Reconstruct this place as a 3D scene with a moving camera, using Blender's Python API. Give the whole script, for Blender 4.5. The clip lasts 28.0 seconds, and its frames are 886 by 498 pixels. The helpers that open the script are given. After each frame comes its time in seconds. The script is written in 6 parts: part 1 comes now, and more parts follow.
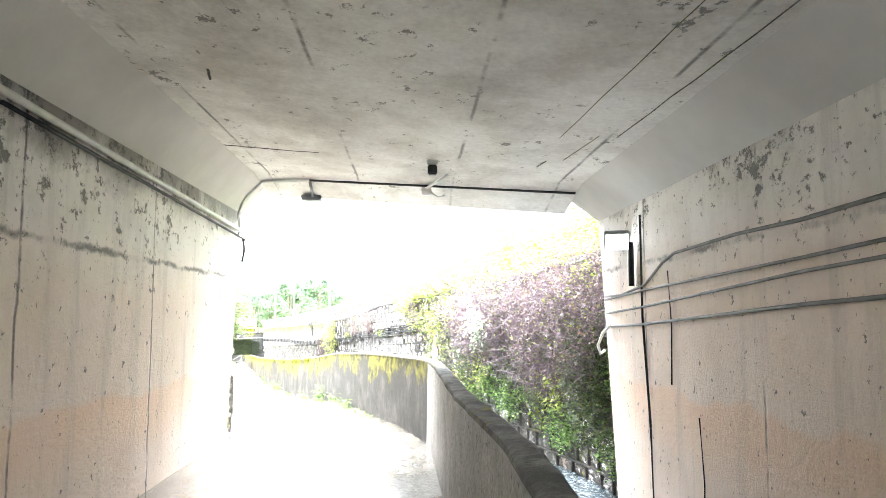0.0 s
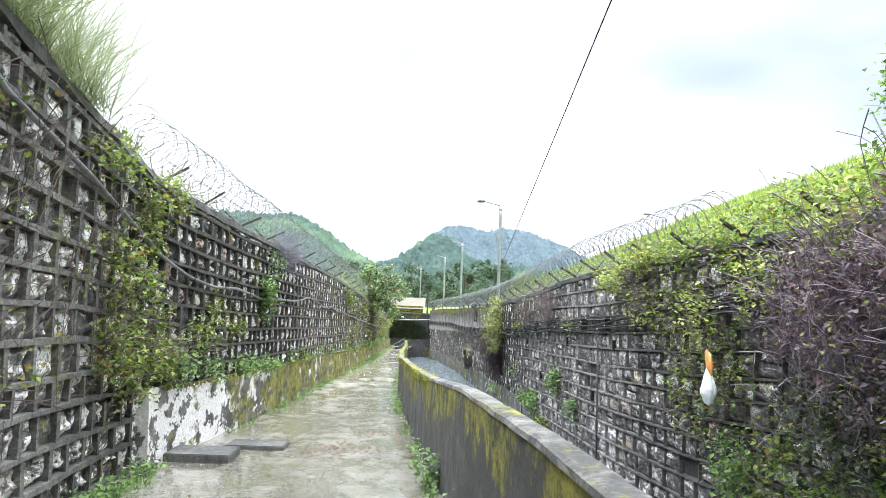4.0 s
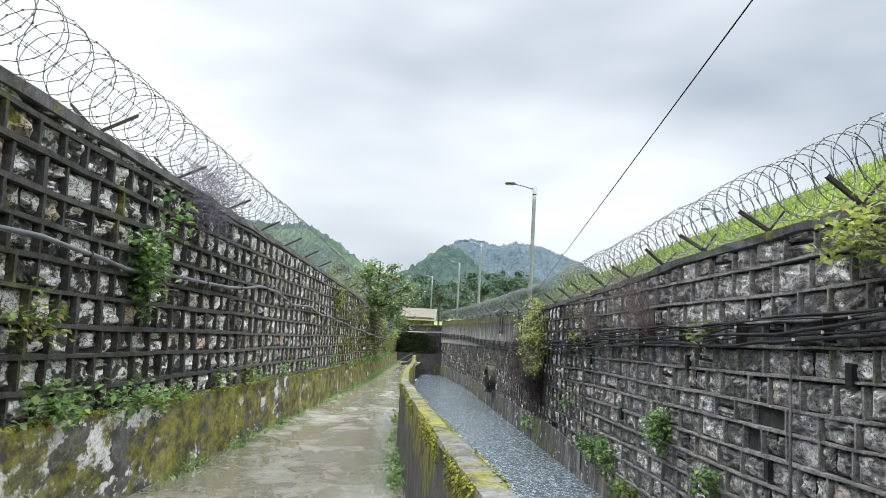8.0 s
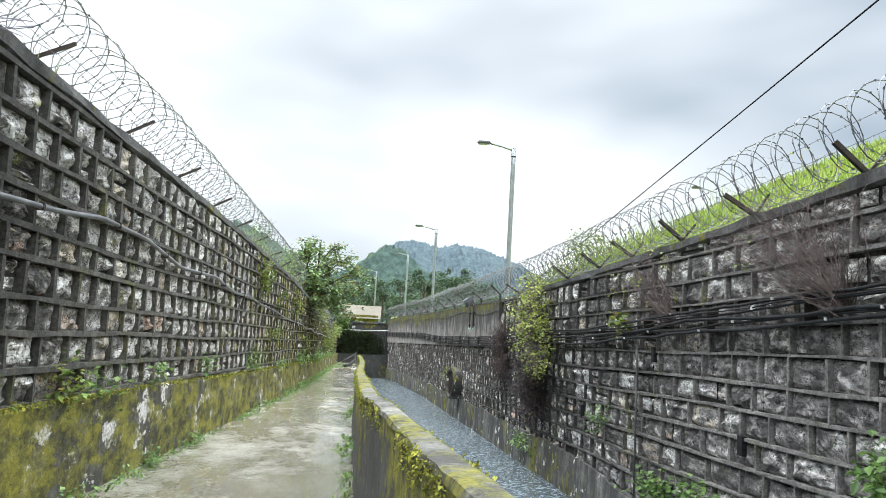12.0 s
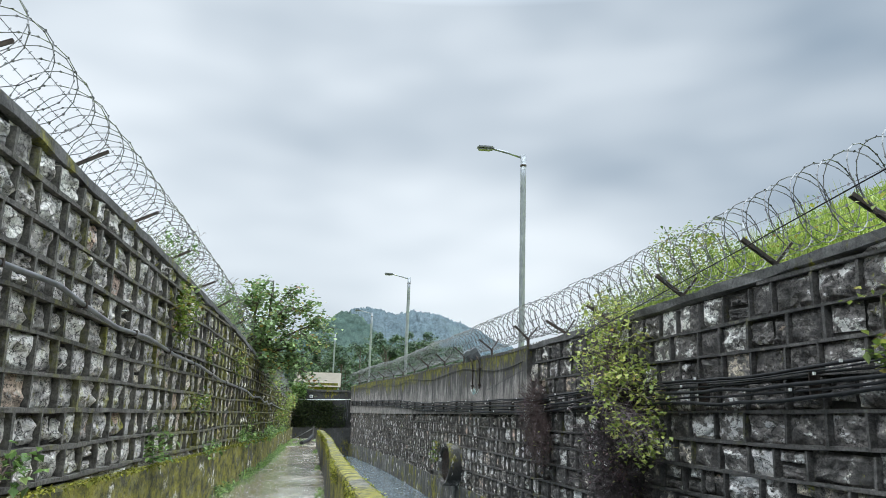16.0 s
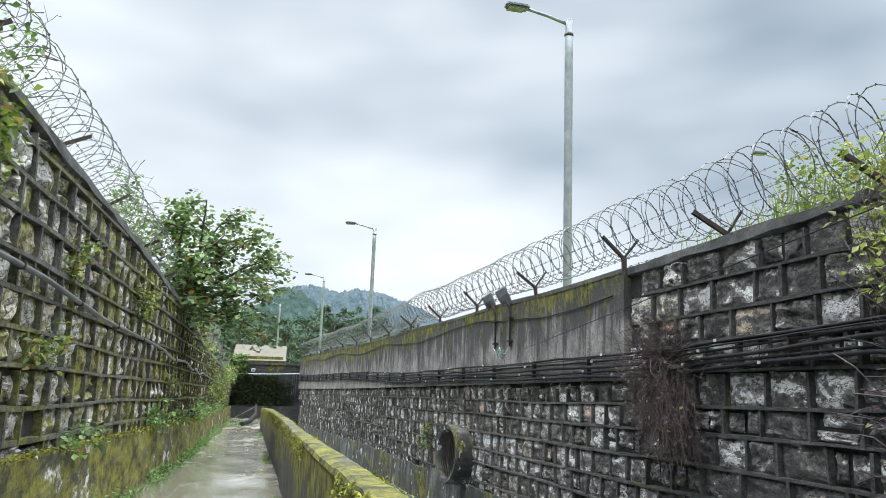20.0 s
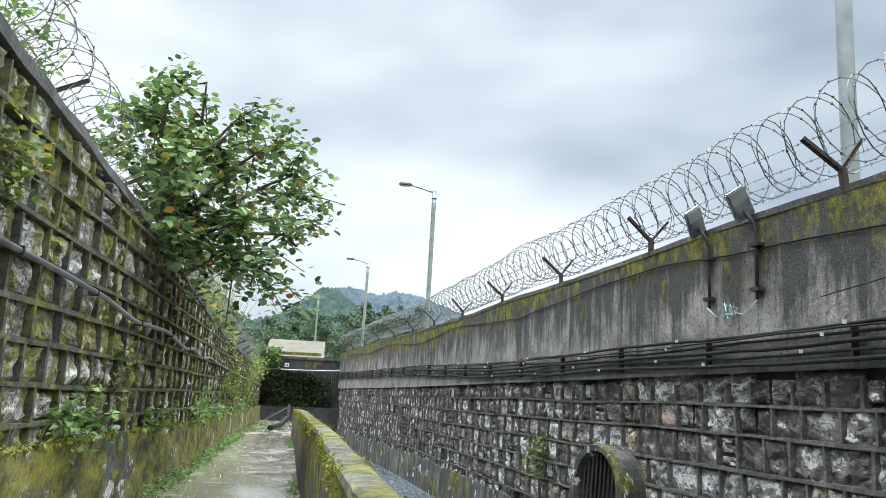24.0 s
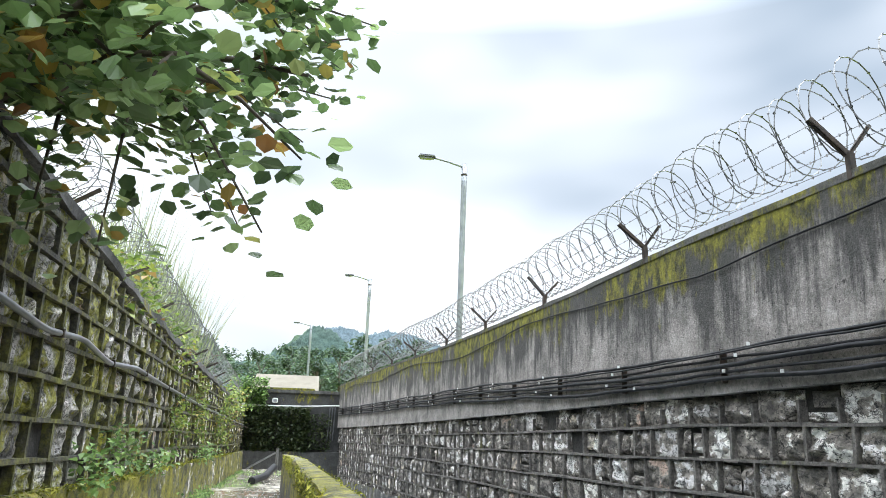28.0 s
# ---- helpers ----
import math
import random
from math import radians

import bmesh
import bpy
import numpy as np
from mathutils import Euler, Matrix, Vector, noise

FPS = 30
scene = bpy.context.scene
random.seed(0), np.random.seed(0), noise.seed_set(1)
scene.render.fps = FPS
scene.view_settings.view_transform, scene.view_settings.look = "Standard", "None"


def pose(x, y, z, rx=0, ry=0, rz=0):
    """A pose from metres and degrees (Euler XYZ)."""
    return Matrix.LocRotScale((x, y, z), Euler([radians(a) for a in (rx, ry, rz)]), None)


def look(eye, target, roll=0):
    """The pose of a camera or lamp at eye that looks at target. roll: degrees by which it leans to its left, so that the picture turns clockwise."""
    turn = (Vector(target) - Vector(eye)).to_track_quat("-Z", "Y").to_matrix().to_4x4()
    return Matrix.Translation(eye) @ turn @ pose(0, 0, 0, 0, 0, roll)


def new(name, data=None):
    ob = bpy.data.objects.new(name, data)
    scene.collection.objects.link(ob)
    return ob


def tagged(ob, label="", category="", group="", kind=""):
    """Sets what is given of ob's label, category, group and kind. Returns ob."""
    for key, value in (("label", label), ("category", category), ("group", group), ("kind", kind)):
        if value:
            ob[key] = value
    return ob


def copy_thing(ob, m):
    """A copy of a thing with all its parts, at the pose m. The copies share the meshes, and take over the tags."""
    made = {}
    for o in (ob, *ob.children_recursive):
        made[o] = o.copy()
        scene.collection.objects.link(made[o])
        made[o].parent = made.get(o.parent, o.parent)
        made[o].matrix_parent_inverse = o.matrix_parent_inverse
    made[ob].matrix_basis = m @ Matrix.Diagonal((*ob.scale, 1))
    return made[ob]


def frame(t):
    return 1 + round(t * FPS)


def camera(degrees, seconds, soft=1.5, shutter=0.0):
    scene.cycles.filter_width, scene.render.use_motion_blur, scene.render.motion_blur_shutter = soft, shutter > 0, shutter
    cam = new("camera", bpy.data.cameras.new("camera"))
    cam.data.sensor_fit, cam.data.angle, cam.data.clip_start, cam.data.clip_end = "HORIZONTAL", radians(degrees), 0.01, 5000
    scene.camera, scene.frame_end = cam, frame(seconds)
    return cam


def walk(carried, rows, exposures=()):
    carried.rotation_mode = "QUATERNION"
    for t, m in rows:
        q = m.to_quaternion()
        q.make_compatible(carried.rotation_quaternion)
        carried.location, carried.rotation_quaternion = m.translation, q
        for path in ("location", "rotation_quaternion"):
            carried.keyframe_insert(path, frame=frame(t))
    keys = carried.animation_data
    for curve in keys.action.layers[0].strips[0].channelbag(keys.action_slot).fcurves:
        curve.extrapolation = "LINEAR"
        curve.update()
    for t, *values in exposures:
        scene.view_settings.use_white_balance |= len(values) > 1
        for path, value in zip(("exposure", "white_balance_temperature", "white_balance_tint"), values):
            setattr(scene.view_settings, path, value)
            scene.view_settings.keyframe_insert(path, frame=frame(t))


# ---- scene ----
EXPOSURES = [(0, 3.33, 6650, 12), (0.5, 2.88, 6330, 11), (1, 2.46, 6100, 10), (1.5, 2.0, 6050, 11), (2, 1.62, 5950, 12), (2.5, 1.02, 6200, 10),
             (3, 0.96, 6350, 10), (3.5, 0.82, 6250, 10), (5.5, 0.37, 6500, 12), (6.5, 0.22, 6550, 12), (8, 0.0, 6400, 10), (11, 0.17, 6450, 9),
             (12.5, 0.22, 6400, 8), (14.5, -0.12, 6200, 7), (17, -0.18, 6250, 7), (18.2, 0.0, 6300, 8), (19, 0.15, 6350, 8), (20, 0.02, 6300, 8),
             (23, -0.08, 6150, 8), (24, 0.1, 6250, 8), (25, 0.4, 6270, 9), (28, 0.41, 6330, 10)]
cam = camera(64.3, 28.0, soft=0.8)
PATH = [
    (0, (-1.471, -12.606, 1.215), (-0.961, -10.681, 1.400), -0.1),
    (0.5, (-1.200, -11.483, 1.185), (-0.750, -9.547, 1.407), -0.1),
    (1, (-1.029, -10.304, 1.173), (-0.670, -8.347, 1.368), 0.1),
    (1.5, (-0.793, -9.115, 1.152), (-0.502, -7.147, 1.356), 0.3),
    (2, (-0.634, -7.898, 1.162), (-0.366, -5.926, 1.356), 0.8),
    (2.5, (-0.405, -6.667, 1.183), (-0.215, -4.685, 1.367), 0.9),
    (3, (-0.263, -5.527, 1.171), (-0.129, -3.536, 1.311), 0.8),
    (3.5, (-0.100, -4.350, 1.150), (-0.066, -2.355, 1.288), 1.5),
    (4, (0.017, -3.080, 1.139), (0.022, -1.085, 1.271), 1.8),
    (4.5, (0.121, -1.840, 1.115), (0.064, 0.153, 1.232), 2.3),
    (5, (0.156, -0.680, 1.091), (0.036, 1.312, 1.194), 2.9),
    (5.5, (0.103, 0.228, 1.080), (-0.046, 2.220, 1.177), 3.1),
    (6, (0.018, 0.778, 1.011), (-0.106, 2.769, 1.160), 3.1),
    (6.5, (-0.030, 1.352, 0.924), (-0.117, 3.341, 1.107), 2.9),
    (7, (-0.112, 1.962, 0.872), (-0.184, 3.951, 1.072), 2.8),
    (7.5, (-0.124, 2.569, 0.796), (-0.171, 4.559, 0.982), 3.0),
    (8, (-0.209, 3.173, 0.746), (-0.237, 5.165, 0.919), 2.8),
    (8.5, (-0.259, 3.791, 0.641), (-0.253, 5.784, 0.804), 2.4),
    (9, (-0.395, 4.394, 0.598), (-0.377, 6.387, 0.765), 1.9),
    (9.5, (-0.426, 5.038, 0.546), (-0.381, 7.030, 0.717), 1.5),
    (10, (-0.552, 5.634, 0.519), (-0.489, 7.627, 0.683), 1.9),
    (10.5, (-0.556, 6.273, 0.437), (-0.440, 8.263, 0.597), 2.3),
    (11, (-0.642, 6.904, 0.406), (-0.499, 8.894, 0.551), 2.8),
    (11.5, (-0.619, 7.528, 0.333), (-0.455, 9.516, 0.487), 2.9),
    (12, (-0.736, 8.160, 0.299), (-0.594, 10.146, 0.488), 3.0),
    (12.5, (-0.720, 8.812, 0.248), (-0.593, 10.791, 0.512), 2.9),
    (14.5, (-0.973, 11.399, 0.153), (-0.794, 13.353, 0.542), 3.2),
    (15, (-1.070, 11.982, 0.118), (-0.870, 13.936, 0.497), 2.5),
    (15.5, (-1.083, 12.581, 0.072), (-0.853, 14.531, 0.451), 1.9),
    (16, (-1.181, 13.175, 0.049), (-0.922, 15.121, 0.431), 1.6),
    (16.5, (-1.193, 13.797, -0.010), (-0.914, 15.740, 0.377), 1.3),
    (17, (-1.253, 14.424, -0.052), (-0.964, 16.369, 0.311), 1.4),
    (17.5, (-1.314, 15.080, -0.110), (-1.012, 17.029, 0.224), 1.3),
    (18, (-1.431, 15.695, -0.119), (-1.076, 17.639, 0.187), 1.1),
    (18.5, (-1.489, 16.318, -0.151), (-1.075, 18.250, 0.155), 0.8),
    (19, (-1.516, 16.952, -0.224), (-1.020, 18.861, 0.106), 0.8),
    (19.5, (-1.510, 17.592, -0.260), (-1.061, 19.509, 0.092), 1.5),
    (20, (-1.516, 18.261, -0.313), (-1.097, 20.188, 0.019), 1.8),
    (20.5, (-1.509, 18.958, -0.343), (-1.119, 20.889, 0.002), 1.6),
    (22.5, (-1.501, 21.556, -0.473), (-1.187, 23.485, -0.046), 2.5),
    (23, (-1.495, 22.127, -0.534), (-1.181, 24.061, -0.131), 2.7),
    (23.5, (-1.507, 22.748, -0.557), (-1.204, 24.689, -0.183), 3.0),
    (24, (-1.499, 23.343, -0.629), (-1.186, 25.289, -0.287), 3.0),
    (24.5, (-1.553, 23.972, -0.650), (-1.270, 25.922, -0.305), 2.8),
    (25, (-1.539, 24.586, -0.710), (-1.276, 26.538, -0.361), 2.2),
    (25.5, (-1.594, 25.213, -0.722), (-1.339, 27.164, -0.360), 1.2),
    (26, (-1.575, 25.857, -0.800), (-1.308, 27.807, -0.448), 0.7),
    (26.5, (-1.588, 26.517, -0.818), (-1.298, 28.457, -0.426), 1.1),
    (27, (-1.570, 27.179, -0.868), (-1.250, 29.111, -0.461), 1.3),
    (27.5, (-1.647, 27.833, -0.889), (-1.326, 29.762, -0.468), 1.8),
    (28, (-1.645, 28.455, -0.927), (-1.313, 30.375, -0.475), 1.9),
]
walk(cam, [(t, look(e, a, r)) for t, e, a, r in PATH], EXPOSURES)

# ---- light: an overcast sky with a wide, weak sun ----
SUN_ELEV, SUN_TURN = 68.0, 20.0
world = bpy.data.worlds.new("overcast_sky")
scene.world = world
world.use_nodes = True
wt = world.node_tree
wt.nodes.clear()


def wn(kind, **kw):
    n = wt.nodes.new(kind)
    for k, v in kw.items():
        n.inputs[k].default_value = v
    return n


w_out, w_bg, w_sky = wn("ShaderNodeOutputWorld"), wn("ShaderNodeBackground"), wn("ShaderNodeTexSky")
w_sky.sky_type = "NISHITA"
w_sky.sun_disc = False
w_sky.sun_elevation, w_sky.sun_rotation = radians(SUN_ELEV), radians(SUN_TURN)
w_tc, w_map, w_noise, w_ramp = wn("ShaderNodeTexCoord"), wn("ShaderNodeMapping"), wn("ShaderNodeTexNoise"), wn("ShaderNodeValToRGB")
w_map.inputs["Scale"].default_value = (1.0, 1.0, 2.5)
w_map.inputs["Location"].default_value = (0.35, 0.2, 0.1)
w_noise.inputs["Scale"].default_value, w_noise.inputs["Detail"].default_value = 1.5, 3.0
w_noise.inputs["Roughness"].default_value = 0.5
w_ramp.color_ramp.elements[0].position, w_ramp.color_ramp.elements[0].color = 0.30, (0.42, 0.51, 0.61, 1)
w_ramp.color_ramp.elements[1].position, w_ramp.color_ramp.elements[1].color = 0.64, (1.25, 1.29, 1.33, 1)
w_scale = wn("ShaderNodeVectorMath")
w_scale.operation = "SCALE"
w_scale.inputs["Scale"].default_value = 0.06
w_mix = wn("ShaderNodeMix")
w_mix.data_type = "RGBA"
w_mix.inputs["Factor"].default_value = 0.86
w_zen, w_sep, w_grad = wn("ShaderNodeVectorMath"), wn("ShaderNodeSeparateXYZ"), wn("ShaderNodeMapRange")
w_zen.operation = "SCALE"  # an overcast sky is brighter overhead than at the horizon
for i, v in ((1, 0.50), (2, 0.85), (3, 1.0), (4, 7.5)):
    w_grad.inputs[i].default_value = v
for a, b in ((w_tc.outputs["Generated"], w_map.inputs["Vector"]), (w_map.outputs["Vector"], w_noise.inputs["Vector"]),
             (w_noise.outputs["Fac"], w_ramp.inputs["Fac"]), (w_sky.outputs["Color"], w_scale.inputs[0]),
             (w_scale.outputs[0], w_mix.inputs[6]), (w_ramp.outputs["Color"], w_mix.inputs[7]),
             (w_mix.outputs[2], w_zen.inputs[0]), (w_tc.outputs["Generated"], w_sep.inputs[0]), (w_sep.outputs[2], w_grad.inputs[0]),
             (w_grad.outputs[0], w_zen.inputs["Scale"]), (w_zen.outputs[0], w_bg.inputs["Color"]), (w_bg.outputs["Background"], w_out.inputs["Surface"])):
    wt.links.new(a, b)
w_bg.inputs["Strength"].default_value = 0.95
sun = new("sun", bpy.data.lights.new("sun", "SUN"))
sun.data.energy, sun.data.angle, sun.data.color = 0.8, radians(25), (1.0, 0.97, 0.92)
sun.matrix_world = look((0, 0, 30), (-math.sin(radians(SUN_TURN)) * 20, -math.cos(radians(SUN_TURN)) * 20, 30 - 20 * math.tan(radians(SUN_ELEV))))


# ---- materials ----
def nd(m, kind, **kw):
    n = m.node_tree.nodes.new(kind)
    for k, v in kw.items():
        n.inputs[k.replace("_", " ")].default_value = v
    return n


def noise_of(m, scale, detail=4.0, rough=0.55, stretch=None):
    n = nd(m, "ShaderNodeTexNoise", Scale=scale, Detail=detail, Roughness=rough)
    g = nd(m, "ShaderNodeNewGeometry")
    if stretch:
        mp = nd(m, "ShaderNodeMapping")
        mp.inputs["Scale"].default_value = stretch
        m.node_tree.links.new(g.outputs["Position"], mp.inputs["Vector"])
        m.node_tree.links.new(mp.outputs["Vector"], n.inputs["Vector"])
    else:
        m.node_tree.links.new(g.outputs["Position"], n.inputs["Vector"])
    return n.outputs["Fac"]


def ramp_of(m, fac, stops):
    r = nd(m, "ShaderNodeValToRGB")
    el = r.color_ramp.elements
    while len(el) < len(stops):
        el.new(0.5)
    for e, (p, c) in zip(el, stops):
        e.position = p
        e.color = (*c, 1) if isinstance(c, tuple) else (c, c, c, 1)
    m.node_tree.links.new(fac, r.inputs["Fac"])
    return r.outputs["Color"]


def mix_of(m, fac, a, b, blend="MIX"):
    x = nd(m, "ShaderNodeMix")
    x.data_type, x.blend_type = "RGBA", blend
    for v, sock in ((fac, x.inputs["Factor"]), (a, x.inputs[6]), (b, x.inputs[7])):
        if isinstance(v, (int, float)):
            sock.default_value = v
        elif isinstance(v, tuple):
            sock.default_value = (*v, 1)
        else:
            m.node_tree.links.new(v, sock)
    return x.outputs[2]


def math_of(m, op, a, b=0.0):
    x = nd(m, "ShaderNodeMath")
    x.operation = op
    for v, sock in ((a, x.inputs[0]), (b, x.inputs[1])):
        if isinstance(v, (int, float)):
            sock.default_value = v
        else:
            m.node_tree.links.new(v, sock)
    return x.outputs[0]


def start_mat(name, rough=0.8, metal=0.0):
    m = bpy.data.materials.new(name)
    m.use_nodes = True
    b = m.node_tree.nodes["Principled BSDF"]
    b.inputs["Roughness"].default_value, b.inputs["Metallic"].default_value = rough, metal
    return m, b


def finish(m, b, color, rough=None, height=None, bump=0.3, dist=0.02):
    if isinstance(color, tuple):
        b.inputs["Base Color"].default_value = (*color, 1)
    else:
        m.node_tree.links.new(color, b.inputs["Base Color"])
    if rough is not None:
        m.node_tree.links.new(rough, b.inputs["Roughness"])
    if height is not None:
        u = nd(m, "ShaderNodeBump", Strength=bump, Distance=dist)
        m.node_tree.links.new(height, u.inputs["Height"])
        m.node_tree.links.new(u.outputs["Normal"], b.inputs["Normal"])
    return m


def plain(name, c1, c2, scale=8.0, rough=0.7, metal=0.0, bump=0.2, fine=60.0):
    m, b = start_mat(name, rough, metal)
    col = ramp_of(m, noise_of(m, scale), [(0.3, c1), (0.7, c2)])
    return finish(m, b, col, None, noise_of(m, fine), bump, 0.01)


def random_of(m, joined):
    if joined:
        return nd(m, "ShaderNodeNewGeometry").outputs["Random Per Island"]
    return nd(m, "ShaderNodeObjectInfo").outputs["Random"]


def damp_of(m, gain):
    """Moss grows denser towards the damp far end of the walk."""
    sep = nd(m, "ShaderNodeSeparateXYZ")
    m.node_tree.links.new(nd(m, "ShaderNodeNewGeometry").outputs["Position"], sep.inputs[0])
    damp = math_of(m, "MULTIPLY", math_of(m, "SUBTRACT", sep.outputs[1], 22.0), gain)
    return math_of(m, "MINIMUM", math_of(m, "MAXIMUM", damp, -0.06), 0.045)


def along_walk(m, stops):
    """A colour that changes along the walk: stops are (y, (r, g, b)), y from 0 to 60."""
    sep = nd(m, "ShaderNodeSeparateXYZ")
    m.node_tree.links.new(nd(m, "ShaderNodeNewGeometry").outputs["Position"], sep.inputs[0])
    yy = math_of(m, "ADD", math_of(m, "MULTIPLY", sep.outputs[1], 1 / 60), math_of(m, "MULTIPLY", math_of(m, "SUBTRACT", noise_of(m, 0.8, 3.0), 0.5), 0.06))
    return ramp_of(m, yy, [(y / 60, c) for y, c in stops])


def stone_mat(name, joined, pale_amount, mid_tone, moss, gap_col, damp_gain, patch=10.0, broken=0.70, speckle=0.22):
    """Quarried rubble: dark and pale broken faces with ragged edges, split lines, pits, dirt and moss."""
    m, b = start_mat(name, 0.85)
    rnd = random_of(m, joined)
    other = math_of(m, "FRACT", math_of(m, "MULTIPLY", rnd, 17.3))
    lump = noise_of(m, patch, 12.0, broken, (1.0, 0.66, 1.1))
    v = math_of(m, "ADD", lump, math_of(m, "MULTIPLY", math_of(m, "SUBTRACT", rnd, 0.5), 0.17))
    v = math_of(m, "ADD", v, math_of(m, "SUBTRACT", along_walk(m, pale_amount), 0.5))
    tone = along_walk(m, mid_tone)
    col = mix_of(m, 1.0, tone, ramp_of(m, v, [(0.38, 0.3), (0.46, 0.65), (0.52, 1.0), (0.56, 1.2)]), "MULTIPLY")
    pale = ramp_of(m, other, [(0.0, (0.60, 0.575, 0.56)), (0.5, (0.80, 0.775, 0.735)), (0.86, (0.86, 0.835, 0.77)), (0.93, (0.66, 0.56, 0.42)), (0.975, (0.60, 0.44, 0.35))])
    col = mix_of(m, ramp_of(m, v, [(0.555, 0.0), (0.585, 1.0)]), col, pale)
    grain_n = noise_of(m, 34.0, 9.0, 0.8)
    col = mix_of(m, 1.0, col, ramp_of(m, grain_n, [(0.36, speckle), (0.43, 0.8), (0.54, 1.05), (0.66, 1.3)]), "MULTIPLY")
    split_n = noise_of(m, 9.0, 8.0, 0.62, (1.0, 0.7, 1.5))
    split = ramp_of(m, math_of(m, "ABSOLUTE", math_of(m, "SUBTRACT", split_n, 0.5)), [(0.004, 0.9), (0.02, 0.0)])
    col = mix_of(m, split, col, gap_col)
    pits = ramp_of(m, noise_of(m, 17.0, 9.0, 0.76), [(0.385, 0.95), (0.42, 0.0)])
    col = mix_of(m, pits, col, gap_col)
    dirt = ramp_of(m, noise_of(m, 1.5, 8.0, 0.75), [(0.52, 0.0), (0.62, 0.6)])
    col = mix_of(m, dirt, col, (0.045, 0.042, 0.037))
    damp = damp_of(m, damp_gain)
    mo = ramp_of(m, math_of(m, "ADD", noise_of(m, 3.0, 9.0, 0.8, (1.0, 0.9, 0.45)), damp), [(0.575 - 0.16 * moss, 0.0), (0.635 - 0.14 * moss, 0.92)])
    col = mix_of(m, mo, col, mix_of(m, ramp_of(m, noise_of(m, 16.0, 8.0, 0.75), [(0.38, 0.0), (0.58, 1.0)]), (0.045, 0.05, 0.01), (0.36, 0.345, 0.03)))
    h = math_of(m, "SUBTRACT", math_of(m, "ADD", noise_of(m, 14.0, 10.0, 0.72), math_of(m, "MULTIPLY", lump, 0.6)), math_of(m, "MULTIPLY", math_of(m, "ADD", split, pits), 0.35))
    return finish(m, b, col, None, h, 1.0, 0.035)


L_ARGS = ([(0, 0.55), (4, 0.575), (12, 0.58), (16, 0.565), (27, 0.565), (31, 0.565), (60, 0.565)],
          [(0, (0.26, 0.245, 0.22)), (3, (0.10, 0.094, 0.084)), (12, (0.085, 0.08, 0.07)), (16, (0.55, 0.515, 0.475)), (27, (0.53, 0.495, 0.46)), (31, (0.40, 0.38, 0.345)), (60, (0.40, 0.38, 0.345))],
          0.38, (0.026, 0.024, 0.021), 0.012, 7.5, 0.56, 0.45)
R_ARGS = ([(0, 0.49), (7.5, 0.50), (9, 0.475), (16, 0.48), (19, 0.515), (26, 0.515), (28, 0.515), (60, 0.515)],
          [(0, (0.2, 0.180, 0.165)), (7.5, (0.24, 0.217, 0.200)), (9, (0.41, 0.375, 0.355)), (15, (0.39, 0.357, 0.337)), (19, (0.20, 0.180, 0.165)), (25, (0.22, 0.199, 0.181)), (28, (0.28, 0.250, 0.215)), (60, (0.28, 0.250, 0.215))],
          -0.22, (0.026, 0.024, 0.022), 0.0, 8.0, 0.62, 0.3)
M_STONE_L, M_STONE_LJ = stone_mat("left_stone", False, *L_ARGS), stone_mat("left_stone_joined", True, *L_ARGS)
M_STONE_R, M_STONE_RJ = stone_mat("right_stone", False, *R_ARGS), stone_mat("right_stone_joined", True, *R_ARGS)


def mortar_mat(name, shade, moss, damp_gain=0.0):
    """Trowelled mortar, blackened by weather; shade: its tone along the walk."""
    m, b = start_mat(name, 0.9)
    col = mix_of(m, 1.0, along_walk(m, shade), ramp_of(m, noise_of(m, 6.0, 8.0, 0.75), [(0.35, 0.5), (0.5, 1.0), (0.66, 1.7)]), "MULTIPLY")
    fine = noise_of(m, 38.0, 8.0, 0.78)
    col = mix_of(m, 1.0, col, ramp_of(m, fine, [(0.36, 0.4), (0.5, 1.0), (0.64, 1.5)]), "MULTIPLY")
    damp = damp_of(m, damp_gain)
    mo = ramp_of(m, math_of(m, "ADD", noise_of(m, 1.9, 9.0, 0.78, (1.0, 0.9, 0.5)), damp), [(0.6 - 0.18 * moss, 0.0), (0.74 - 0.16 * moss, 0.85)])
    col = mix_of(m, mo, col, mix_of(m, ramp_of(m, noise_of(m, 12.0, 8.0, 0.75), [(0.4, 0.0), (0.62, 1.0)]), (0.035, 0.04, 0.008), (0.29, 0.28, 0.026)))
    return finish(m, b, col, None, math_of(m, "ADD", fine, noise_of(m, 12.0, 5.0)), 0.7, 0.025)


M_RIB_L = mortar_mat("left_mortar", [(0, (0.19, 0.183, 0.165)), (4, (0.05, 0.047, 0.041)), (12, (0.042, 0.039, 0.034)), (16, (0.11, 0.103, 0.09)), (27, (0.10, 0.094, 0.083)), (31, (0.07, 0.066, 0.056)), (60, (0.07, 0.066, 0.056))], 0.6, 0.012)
M_RIB_R = mortar_mat("right_mortar", [(0, (0.06, 0.055, 0.050)), (7.5, (0.08, 0.074, 0.067)), (9, (0.21, 0.195, 0.182)), (15, (0.18, 0.167, 0.155)), (19, (0.055, 0.051, 0.047)), (25, (0.055, 0.051, 0.047)), (28, (0.115, 0.105, 0.094)), (60, (0.115, 0.105, 0.094))], 0.2)
M_CORE = mortar_mat("wall_core", [(0, (0.03, 0.028, 0.025)), (60, (0.03, 0.028, 0.025))], -0.2)


